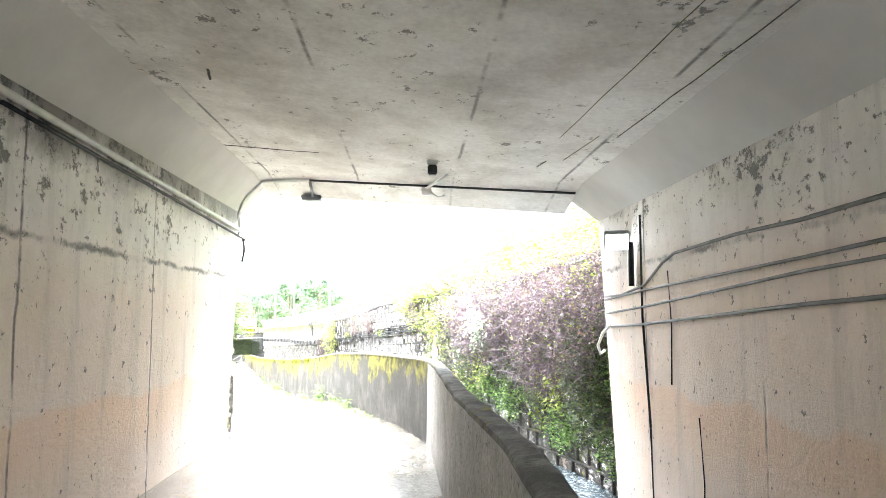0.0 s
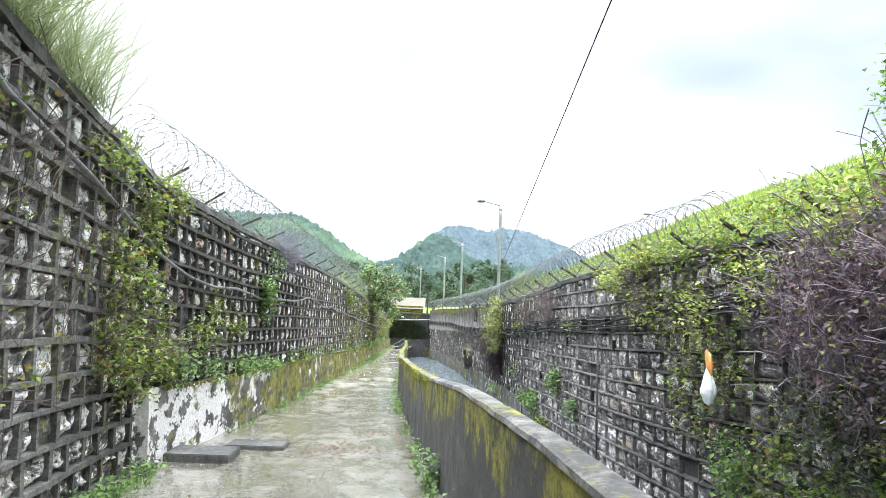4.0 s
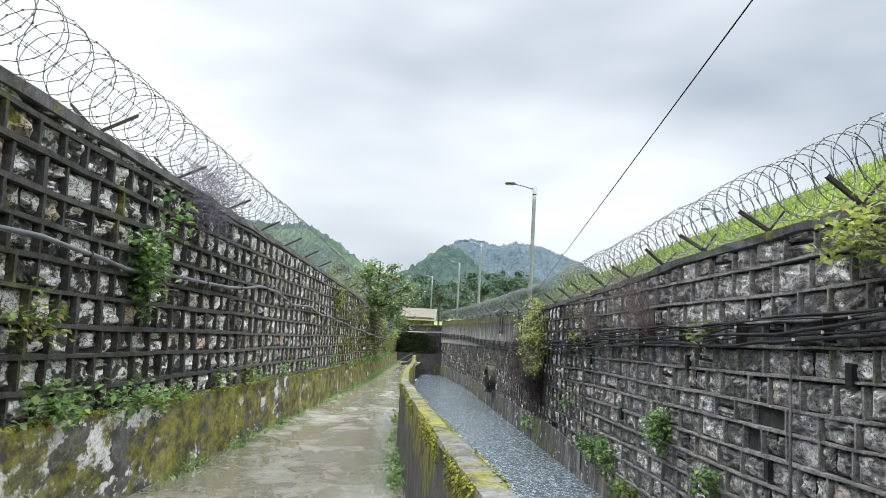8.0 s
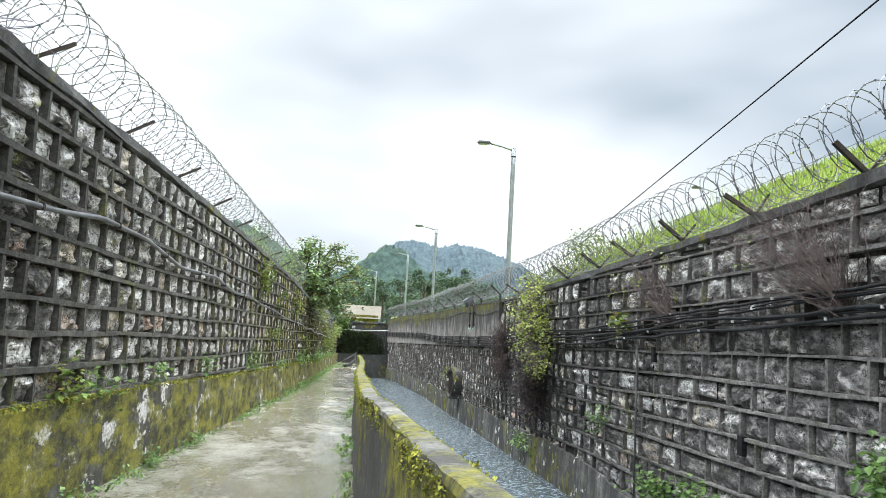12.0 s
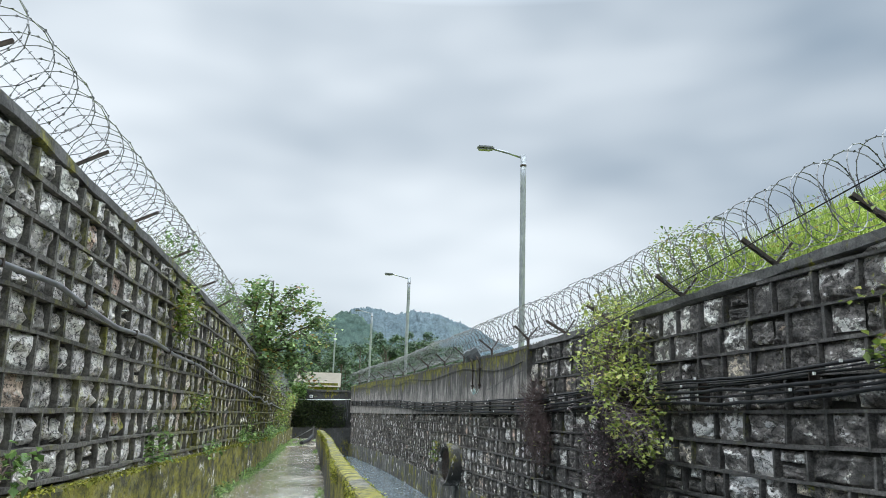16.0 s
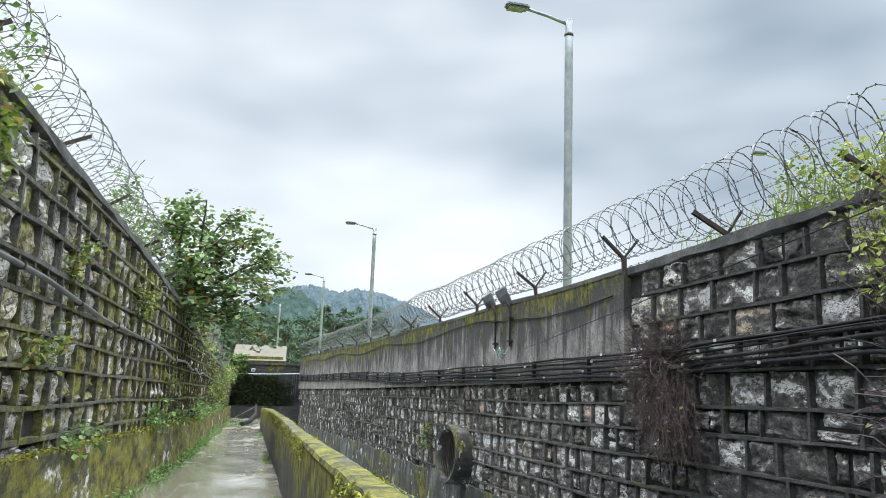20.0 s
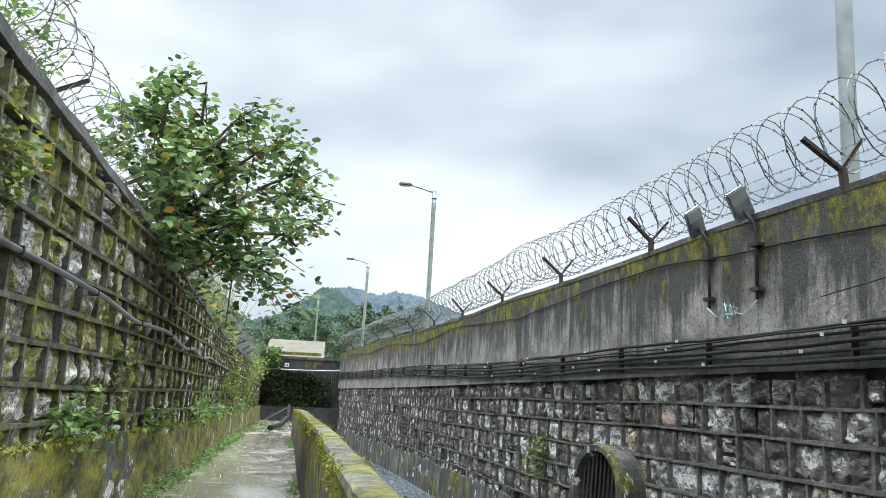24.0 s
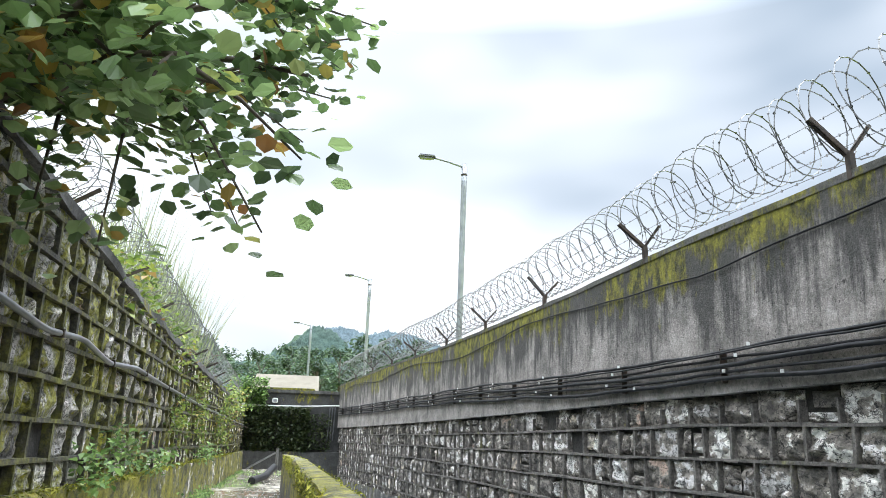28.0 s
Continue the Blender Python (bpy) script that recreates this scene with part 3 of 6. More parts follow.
class Pile:
    """Gathers many small pieces into one mesh."""

    def __init__(self):
        self.v, self.f = [], []

    def add(self, data):
        o = len(self.v)
        self.v.extend(data[0])
        self.f.extend(tuple(i + o for i in q) for q in data[1])

    def mesh(self, name, mat, smooth=False):
        return mesh_of(name, self.v, self.f, mat, smooth)


def lerp_table(table):
    ks = [k for k, _ in table]
    vs = [v for _, v in table]
    return lambda y: float(np.interp(y, ks, vs))


# ---- plan ----
ground_z = lerp_table([(-40, -0.42), (-3.0, -0.42), (0.0, -0.50), (2.6, -0.63), (5.65, -0.90), (8.7, -1.10), (12.0, -1.245), (60, -3.22)])
left_x = lerp_table([(-3.4, -2.03), (-2.2, -1.77), (-0.6, -2.3), (3.0, -2.95), (5.0, -3.25), (8.0, -3.3), (32, -3.3), (54, -3.93)])
left_top = lerp_table([(-3, 3.3), (0, 2.85), (5.5, 2.34), (8.2, 2.2), (12.6, 1.98), (19.5, 1.6), (24.4, 1.27), (26.8, 1.1), (29.2, 0.87), (36, 0.1), (40, -0.19), (54, -1.0)])
plinth_top = lerp_table([(-3, 0.2), (4.9, 0.0), (6.3, -0.12), (10.9, -0.36), (16.2, -0.61), (20.2, -0.83), (28.8, -1.24), (36, -1.62), (40, -1.78), (54, -2.4)])
right_x = lerp_table([(-5, 3.25), (-2, 3.5), (2, 3.42), (6, 3.15), (12, 2.77), (36, 1.23), (42, 0.78), (48, 0.12), (54, -0.7)])
right_top = lerp_table([(-6, 2.3), (0, 2.0), (7, 1.75), (9, 1.72), (12, 1.58), (14.7, 1.36), (20.5, 1.0), (24.9, 0.78), (27.0, 0.70), (28.4, 0.69), (29.75, 0.635), (31.8, 0.575), (33.9, 0.55), (36.2, 0.46), (39.6, 0.37), (47.5, 0.2), (54, -0.1)])
par_x = lerp_table([(-30, -5.6), (-14, -1.42), (-9.55, -0.36), (-7.5, -0.03), (-4.74, 0.52), (-3.9, 0.66), (-3.3, 0.69), (-2.5, 0.66), (-1.4, 0.56), (0, 0.45), (2, 0.27), (5.65, -0.08), (8.7, -0.36), (11, -0.6), (13.3, -0.8), (13.9, -0.9), (20, -1.22), (29, -1.48), (32.4, -1.65), (40, -1.97), (44, -2.2)])
PAR_END, END_Y, CONC_Y = 43.0, 54.0, 25.0
par_w = lerp_table([(-4, 0.13), (6, 0.115), (13, 0.115), (20, 0.12), (28, 0.115), (43, 0.105)])
par_h = lerp_table([(-4, 1.03), (5.65, 1.02), (8.7, 1.0), (13.3, 0.95), (20, 0.88), (26, 0.80), (35, 0.80), (43, 0.68)])
DROP = 0.86


def along(y0, y1, step):
    n = max(2, int(round((y1 - y0) / step)) + 1)
    return [y0 + (y1 - y0) * i / (n - 1) for i in range(n)]


def sweep(name, ys, section, mat, parent=None, jitter=0.0, label="", caps=True, kind=None):
    """A solid swept along y: section(y) gives a closed ring of (x, z)."""
    verts, faces = [], []
    k = len(section(ys[0]))
    for y in ys:
        for x, z in section(y):
            verts.append((x + rng.uniform(-jitter, jitter), y, z + rng.uniform(-jitter, jitter)))
    for i in range(len(ys) - 1):
        for j in range(k):
            q = (j + 1) % k
            faces.append((i * k + j, i * k + q, (i + 1) * k + q, (i + 1) * k + j))
    if caps:
        faces.append(tuple(range(k - 1, -1, -1)))
        faces.append(tuple(range((len(ys) - 1) * k, len(ys) * k)))
    return put(name, mesh_of(name, verts, faces, mat), parent, label)


# ---- ground, path, channel ----
def path_sheet():
    verts, faces = [], []
    ys, cols = along(-30, END_Y - 0.1, 0.25), 14
    for y in ys:
        x0 = left_x(y) - 0.3 if y > -2.2 else -1.72 + 0.2215 * (y + 2.14) - 0.1
        x1 = par_x(min(y, PAR_END)) + 0.1
        for c in range(cols + 1):
            u = c / cols
            z = ground_z(y) + 0.018 * noise.noise((x0 + (x1 - x0) * u, y * 0.8, 3.1)) + 0.006 * noise.noise((8 * u, y * 4, 0.5))
            verts.append((x0 + (x1 - x0) * u, y, z))
    for i in range(len(ys) - 1):
        for c in range(cols):
            a = i * (cols + 1) + c
            faces.append((a, a + 1, a + cols + 2, a + cols + 1))
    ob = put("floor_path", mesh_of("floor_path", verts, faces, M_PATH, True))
    return tagged(ob, "wet grey-brown concrete footpath with puddles and moss", "path", kind="structure")


path_sheet()
ob = sweep("water", along(-30, END_Y - 0.2, 0.5), lambda y: [(par_x(min(y, PAR_END)) + 0.1, ground_z(y) - DROP - 0.3), (max(right_x(y), 3.2 if y < -5 else -9) + 0.3, ground_z(y) - DROP - 0.3),
                                                         (max(right_x(y), 3.2 if y < -5 else -9) + 0.3, ground_z(y) - DROP), (par_x(min(y, PAR_END)) + 0.1, ground_z(y) - DROP)], M_WATER)
tagged(ob, "shallow dark rippling water running in the drain channel", "water", kind="structure")

# wide ground on both sides, cut round the sunken walk
gv, gf = [], []
for sgn in (-1, 1):
    ys = [-400, -120, -60, -30] + [-10, -6, -4.5, -3, -2.4] + along(-2.2, 60, 1.6) + [80, 120, 200, 400, 900]
    xs = [0.0, 2.4, 6.0, 15.0, 40.0, 120.0, 400.0, 900.0]
    base = len(gv)
    for y in ys:
        for x in xs:
            if sgn < 0:
                top = left_top(min(max(y, -3), 54)) - 0.25 if y > -2.5 else 4.45
                z = top + 0.0 * x
                gv.append((left_x(min(max(y, -2.2), 54)) - 0.35 - x, y, z if x < 50 else z - 2))
            else:
                yy = min(max(y, -5), 54)
                bank = max(0.0, min(1.0, (27.0 - y) / 6.0))
                z = right_top(yy) - 0.12 + bank * (0.64 * min(x, 2.4)) if y > -5.5 else 4.45
                gv.append((right_x(yy) + 0.2 + x, y, z if x < 50 else z - 2))
    n = len(xs)
    for i in range(len(ys) - 1):
        for j in range(n - 1):
            a = base + i * n + j
            gf.append((a, a + 1, a + n + 1, a + n) if sgn > 0 else (a, a + n, a + n + 1, a + 1))
# ground beyond the end wall
b0 = len(gv)
for y, z in ((END_Y + 0.3, -1.3), (90, -1.5), (200, -2), (900, -2)):
    for x in (-5, -3, -1, 1.5):
        gv.append((x, y, z - 0.3))
for i in range(3):
    for j in range(3):
        a = b0 + i * 4 + j
        gf.append((a, a + 1, a + 5, a + 4))
gob = put("ground", mesh_of("ground", gv, gf, M_GROUND))
tagged(gob, "grassy ground on both sides of the sunken walk", "ground", kind="structure")


# ---- parapet between path and channel ----
def par_section(y):
    x, g = par_x(y), ground_z(y)
    h = par_h(y)
    return [(x - 0.02, g - 0.1), (x, g + h - 0.015), (x + 0.02, g + h), (x + par_w(y) - 0.02, g + h), (x + par_w(y), g + h - 0.015), (x + par_w(y) + 0.03, g - DROP - 0.2)]


def coping_ring(y):
    x, w, z = par_x(y), par_w(y), ground_z(y) + par_h(y)
    n = 0.007 * noise.noise((y * 3.0, 1.7, 0.3))
    return [(x - 0.012 + n, z - 0.015), (x - 0.004 + n, z + 0.012 + n), (x + 0.02, z + 0.02), (x + w - 0.02, z + 0.022 - n), (x + w + 0.008 - n, z + 0.012), (x + w + 0.012, z - 0.015)]


parapet = thing("wall_parapet", "low mossy concrete parapet between footpath and drain channel", "parapet", kind="structure")
sweep("parapet_body", along(-3.75, PAR_END, 0.2), par_section, M_PARAPET, parapet, 0.003)
sweep("sheltered_body", along(-16, -3.76, 0.2), par_section, M_SHELTER, parapet, 0.002, "pale dry concrete under the roof of the underpass")
sweep("parapet_coping", along(-16, PAR_END, 0.16), coping_ring,
      M_PARTOP, parapet, 0.0035, "worn pale coping with chipped edges")

# ---- retaining walls: core, plinth, coping ----
wall_left = thing("wall_left", "tall rubble stone retaining wall with dark raised mortar ribs, mossy", "stone wall", kind="structure")
wall_right = thing("wall_right", "grey rubble stone retaining wall with raised mortar ribs", "stone wall", kind="structure")
LY0, LY1 = -3.3, END_Y
sweep("core", along(LY0, LY1, 0.5), lambda y: [(left_x(y) - 0.5, ground_z(y) - 0.3), (left_x(y) - 0.5, left_top(y) - 0.1), (left_x(y) - 0.045, left_top(y) - 0.1), (left_x(y) - 0.045, ground_z(y) - 0.3)], M_CORE, wall_left)
sweep("coping", along(LY0, LY1, 0.35), lambda y: [(left_x(y) - 0.5, left_top(y) - 0.1), (left_x(y) - 0.5, left_top(y)), (left_x(y) + 0.012, left_top(y)), (left_x(y) + 0.02, left_top(y) - 0.085), (left_x(y) - 0.03, left_top(y) - 0.1)], M_COPE, wall_left, 0.016, "dark weathered concrete coping")
sweep("plinth", along(4.7, LY1, 0.25), lambda y: [(left_x(y) - 0.2, ground_z(y) - 0.2), (left_x(y) - 0.2, plinth_top(y) - 0.01), (left_x(y) + 0.07, plinth_top(y)), (left_x(y) + 0.095, plinth_top(y) - 0.03), (left_x(y) + 0.12, ground_z(y) - 0.2)], M_PLINTH, wall_left, 0.008, "mossy concrete plinth with flaking whitewash")
RY0, RY1 = -4.7, END_Y
sweep("core", along(RY0, RY1, 0.5), lambda y: [(right_x(y) + 0.045, ground_z(y) - 1.2), (right_x(y) + 0.045, right_top(y) - 0.1), (right_x(y) + 0.5, right_top(y) - 0.1), (right_x(y) + 0.5, ground_z(y) - 1.2)], M_CORE, wall_right)
sweep("coping", along(RY0, CONC_Y, 0.35), lambda y: [(right_x(y) - 0.022, right_top(y) - 0.08), (right_x(y) - 0.02, right_top(y)), (right_x(y) + 0.5, right_top(y)), (right_x(y) + 0.5, right_top(y) - 0.1), (right_x(y) + 0.03, right_top(y) - 0.1)], M_COPE, wall_right, 0.014, "dark weathered concrete coping")
band_low = lambda y: ground_z(y) + 1.40
sweep("concrete_band", along(CONC_Y, RY1, 0.4), lambda y: [(right_x(y) - 0.05, band_low(y)), (right_x(y) - 0.04, right_top(y) - 0.03), (right_x(y) + 0.5, right_top(y) - 0.03), (right_x(y) + 0.5, band_low(y))], M_BAND, wall_right, 0.004, "streaked grey concrete upper band")
sweep("band_coping", along(CONC_Y + 0.02, RY1, 0.3), lambda y: [(right_x(y) - 0.049, right_top(y) - 0.05), (right_x(y) - 0.047, right_top(y)), (right_x(y) + 0.5, right_top(y) + 0.005), (right_x(y) + 0.5, right_top(y) - 0.025), (right_x(y) - 0.02, right_top(y) - 0.025), (right_x(y) - 0.02, right_top(y) - 0.05)], M_BANDTOP, wall_right, 0.004, "moss-covered top edge")
base_h = lambda y: ground_z(y) - DROP + 0.22 + (0.42 if y > 15 else 0.0) * min(1, max(0, (y - 15) / 4)) + 0.1 * noise.noise((y * 0.7, 2, 5))
sweep("rendered_base", along(2.0, RY1, 0.2), lambda y: [(right_x(y) - 0.07, ground_z(y) - 1.2), (right_x(y) - 0.035, base_h(y)), (right_x(y) + 0.1, base_h(y)), (right_x(y) + 0.1, ground_z(y) - 1.2)], M_BASE, wall_right, 0.006, "stained cement render at the water line")

# ---- end wall ----
end_wall = thing("wall_end", "dark concrete wall that closes the channel, hung with creepers", "wall", kind="structure")
part("wall_body", box_bm(-4.6, 0.3, END_Y, END_Y + 0.4, -4.2, -0.45), M_ENDWALL, end_wall)
part("wall_coping", box_bm(-4.6, 0.3, END_Y - 0.06, END_Y + 0.42, -0.45, -0.33, 0.02), M_COPE, end_wall)
part("lower_ledge", box_bm(-4.6, 0.3, END_Y - 0.25, END_Y, -4.2, -2.38, 0.02), M_ENDWALL, end_wall, "projecting dark concrete ledge")

# ---- underpass ----
TO, TF, TR = Vector((-1.70, -2.14, 0)), Vector((0.216, 0.976, 0)), Vector((0.976, -0.216, 0))
TW, TB = 4.75, -15.5


def tun(u, v, z):
    p = TO + TR * u + TF * v
    return (p.x, p.y, z)


def edge_v(u, z):
    return -1.63 * u / TW + 0.18 * (z - 2.6)


def ceil_z(u):
    return 3.12 - 0.1 * u


def tunnel_slab(name, ring, mat, parent, label="", extra=0.0, v0=None, cols=1):
    """A solid along the underpass: ring is a closed list of (u, z)."""
    n = len(ring)
    back = TB if v0 is None else None
    verts = [tun(u, back if back is not None else edge_v(u, z) + v0, z) for u, z in ring] + [tun(u, edge_v(u, z) + extra, z) for u, z in ring]
    faces = [(i, (i + 1) % n, n + (i + 1) % n, n + i) for i in range(n)] + [tuple(range(n - 1, -1, -1)), tuple(range(n, 2 * n))]
    return put(name, mesh_of(name, verts, faces, mat), parent, label)


underpass = thing("wall_underpass", "stained concrete box underpass with rust-coloured tide band", "underpass", kind="structure")
HW, HH = 0.38, 0.46
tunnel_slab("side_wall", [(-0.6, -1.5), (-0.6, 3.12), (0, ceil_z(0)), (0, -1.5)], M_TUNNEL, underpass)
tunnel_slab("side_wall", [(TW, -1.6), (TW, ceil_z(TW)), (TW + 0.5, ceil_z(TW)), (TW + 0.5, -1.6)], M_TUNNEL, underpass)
tunnel_slab("haunch", [(0.002, ceil_z(0) - HH), (0.002, ceil_z(0) + 0.02), (HW, ceil_z(HW) + 0.004)], M_HAUNCH, underpass)
tunnel_slab("haunch", [(TW - HW, ceil_z(TW - HW) + 0.004), (TW - 0.002, ceil_z(TW) + 0.02), (TW - 0.002, ceil_z(TW) - 0.3)], M_HAUNCH, underpass)
roof = new("ceiling")
tagged(roof, "stained grey concrete soffit of the underpass", "ceiling", kind="structure")
tunnel_slab("slab", [(-0.6, ceil_z(0)), (-0.6, 4.3), (TW + 0.5, 4.1), (TW + 0.5, ceil_z(TW)), (TW, ceil_z(TW)), (0, ceil_z(0))], M_CEIL, roof)
# the soffit dips to a lip at the mouth
lip_v, lip_f = [], []
for u, low in ((HW, -0.15), (TW - HW, -0.22)):
    for dv, dz in ((-0.95, 0.004), (0.0, 0.004), (0.0, low)):
        lip_v.append(tun(u, edge_v(u, ceil_z(u)) + dv, ceil_z(u) + dz))
lip_f = [(0, 1, 4, 3), (1, 2, 5, 4), (2, 0, 3, 5), (0, 2, 1), (3, 4, 5)]
put("lip", mesh_of("lip", lip_v, lip_f, M_CEIL), underpass)


# ---- stone faces and raised mortar ribs ----
def stone_variant(seed):
    """A broken block face about one unit wide and high, x along the wall, y out of it, z up."""
    r = random.Random(seed)
    nx, nz = 7, 6
    verts, faces = [], []
    ox, oz = r.uniform(0, 50), r.uniform(0, 50)
    for j in range(nz + 1):
        for i in range(nx + 1):
            u, w = i / nx - 0.5, j / nz - 0.5
            rim = min(0.5 - abs(u), 0.5 - abs(w))
            lump = noise.noise((u * 3 + ox, w * 2.6 + oz, 1.0)) + 0.6 * noise.noise((u * 7 + ox, w * 6 + oz, 4.0))
            step = 0.018 if noise.noise((u * 2.2 + oz, w * 2.2 + ox, 9.0)) > 0.05 else 0.0
            out = -0.012 if rim < 0.01 else 0.024 + 0.03 * lump + step - (0.012 if rim < 0.17 else 0.0)
            k = 0.0 if rim < 0.01 else 0.05
            verts.append((u + r.uniform(-k, k), out + r.uniform(-0.006, 0.006), w + r.uniform(-k, k)))
    for j in range(nz):
        for i in range(nx):
            a = j * (nx + 1) + i
            faces.append((a, a + 1, a + nx + 2, a + nx + 1))
    return verts, faces


VARIANTS = [stone_variant(100 + i) for i in range(14)]


def stone_wall(parent, fx, out, y0, y1, low, high, cell, near, mat, mat_joined, rib_mat, row_h, seed, relief=(0.7, 1.5), joint=lambda y: 0.05, inset=0.035, rib=lambda y: 1.0, split=0.4):
    """Courses of rubble in cells between raised ribs. out: +1 if the face looks to +x. near: the stretch whose stones are parts."""
    r = random.Random(seed)
    meshes = [mesh_of("stone", [(x, y, z) for x, y, z in v], f, mat) for v, f in VARIANTS]
    joined, ribs = Pile(), Pile()
    cells = []
    row = 0
    hmin, hmax = -0.9, 4.2
    h = hmin
    while h < hmax:
        rh = row_h * r.uniform(0.9, 1.1)
        y = y0 + r.uniform(0, cell(y0))
        drift = 0.02
        # the course's rib
        pts = []
        for yy in along(y0, y1, 0.45):
            z = ground_z(yy) + h + drift * noise.noise((yy * 0.35, h * 3, seed)) * 1.5
            if low(yy) - 0.02 < z < high(yy) - 0.06:
                pts.append((yy, z))
            else:
                if len(pts) > 1:
                    rib_strip(ribs, pts, fx, out, r, rib)
                pts = []
        if len(pts) > 1:
            rib_strip(ribs, pts, fx, out, r, rib)
        while y < y1 - 0.1:
            w = cell(y) * r.uniform(0.72, 1.25)
            yc = y + w / 2
            zc = ground_z(yc) + h + rh / 2 + drift * noise.noise((yc * 0.35, h * 3, seed)) * 1.5
            c0, c1 = max(zc - rh / 2, low(yc) - 0.02), min(zc + rh / 2, high(yc) - 0.015)
            if c1 - c0 > 0.075 and y + w < y1:
                cells.append((yc, (c0 + c1) / 2, w, c1 - c0))
                z0 = max(zc - rh / 2, low(y))
                z1 = min(zc + rh / 2, high(y) - 0.08)
                if z1 - z0 > 0.08:
                    upright(ribs, y + r.uniform(-0.01, 0.01), z0, z1, fx, out, r, rib)
            y += w
        h += rh
        row += 1
    picked = [c for c in cells if near[0] < c[0] < near[1] and near[2] < c[1] - ground_z(c[0]) < near[3]]
    r.shuffle(picked)
    keep = set(id(c) for c in picked[:285])
    for c in cells:
        yc, zc, w, rh = c
        if r.random() < 0.012:
            continue
        pieces = [(yc, zc, w - joint(yc), rh - joint(yc) * 0.9)]
        k = r.random()
        if k < split:
            s = r.uniform(0.35, 0.65)
            pieces = [(yc - w / 2 + w * s / 2, zc + r.uniform(-0.01, 0.01), w * s - 0.035, (rh - 0.045) * r.uniform(0.75, 1.0)), (yc + w * s / 2, zc + r.uniform(-0.015, 0.015), w * (1 - s) - 0.035, (rh - 0.045) * r.uniform(0.7, 1.0))]
        elif k < split * 1.45:
            s = r.uniform(0.4, 0.6)
            pieces = [(yc, zc - rh / 2 + rh * s / 2, w - 0.06, rh * s - 0.03), (yc + r.uniform(-0.03, 0.03), zc + rh * s / 2, (w - 0.06) * r.uniform(0.7, 1), rh * (1 - s) - 0.03)]
        slope = (fx(yc + 0.1) - fx(yc - 0.1)) / 0.2
        for py, pz, pw, ph in pieces:
            i = r.randrange(len(VARIANTS))
            d = r.uniform(*relief)
            flip = r.choice((-1, 1))
            turn = Matrix(((slope * pw * flip, out * 1.0 * d, 0, 0), (pw * flip, -slope * out * d, 0, 0), (0, 0, ph, 0), (0, 0, 0, 1)))
            m = Matrix.Translation((fx(py) - out * inset, py, pz)) @ turn
            if id(c) in keep and len(pieces) == 1:
                put("stone", meshes[i], parent, m=m)
            else:
                v, f = VARIANTS[i]
                joined.add(([m @ Vector(p) for p in v], f))
    ob = put("rubble", joined.mesh("rubble", mat_joined), parent)
    ob["kind"] = "stuff"
    ob = put("mortar_ribs", ribs.mesh("mortar_ribs", rib_mat), parent)
    ob["kind"] = "stuff"


def rib_strip(pile, pts, fx, out, r, rib):
    v, f = [], []
    for y, z in pts:
        z += r.uniform(-0.006, 0.006)
        t = (0.022 + r.uniform(-0.007, 0.007)) * rib(y)
        p = (0.026 + r.uniform(-0.008, 0.006)) * rib(y)
        for dx, dz in ((-0.06, -t * 1.25), (p, -t), (p, t), (-0.06, t * 1.25)):
            v.append((fx(y) + out * dx, y, z + dz))
    for i in range(len(pts) - 1):
        for k in range(4):
            q = (k + 1) % 4
            f.append((i * 4 + k, i * 4 + q, i * 4 + 4 + q, i * 4 + 4 + k))
    f += [(3, 2, 1, 0), tuple(len(v) - 4 + k for k in range(4))]
    pile.add((v, f))


def upright(pile, y, z0, z1, fx, out, r, rib):
    t, p = (0.022 + r.uniform(-0.008, 0.006)) * rib(y), (0.024 + r.uniform(-0.008, 0.005)) * rib(y)
    lean = r.uniform(-0.015, 0.015)
    v = []
    for z, dy in ((z0, 0), (z1, lean)):
        for dx, k in ((-0.06, -1.3), (p, -1), (p, 1), (-0.06, 1.3)):
            v.append((fx(y) + out * dx, y + dy + k * t, z))
    pile.add((v, [(0, 1, 5, 4), (1, 2, 6, 5), (2, 3, 7, 6), (3, 0, 4, 7)]))


# ---- fences: forked posts, razor coils, strands ----
def fork_post(left_w, right_w, left, right, stub):
    """A Y-shaped post of angle iron standing at its own base."""
    ob = thing("fence_post", "rusty forked angle-iron post set on the wall top", "fence post", "razor wire fence posts")
    part("stub", box_bm(-0.022, 0.022, -0.022, 0.022, -0.05, stub, 0.004), M_RUST, ob)
    for wide, tip in (left_w, left), (right_w, right):
        a, b = Vector((0, 0, stub - 0.01)), Vector((tip[0], 0, stub + tip[1]))
        d = (b - a).normalized()
        nrm = Vector((d.z, 0, -d.x))
        pile = Pile()
        for w0, w1, d0, d1 in ((-0.026 * wide, 0.026 * wide, -0.004, 0.004), (-0.026 * wide, -0.026 * wide + 0.008, -0.004, 0.042 * wide)):
            v = []
            for e in (a, b):
                for w, q in ((w0, d0), (w1, d0), (w1, d1), (w0, d1)):
                    v.append(e + nrm * w + Vector((0, q, 0)))
            pile.add((v, [(3, 2, 1, 0), (4, 5, 6, 7), (0, 1, 5, 4), (1, 2, 6, 5), (2, 3, 7, 6), (3, 0, 4, 7)]))
        put("arm", pile.mesh("arm", M_RUST), ob)
    return ob


R_POSTS = [1.6, 3.0, 4.5, 5.9, 7.35, 8.79, 10.23, 11.75, 13.1, 14.55, 16.0, 17.4, 18.65, 20.16, 21.95, 23.5, 25.03, 27.3, 29.75, 32.0, 34.43, 36.9, 39.3, 41.7, 44.1, 46.5, 48.9, 51.3]
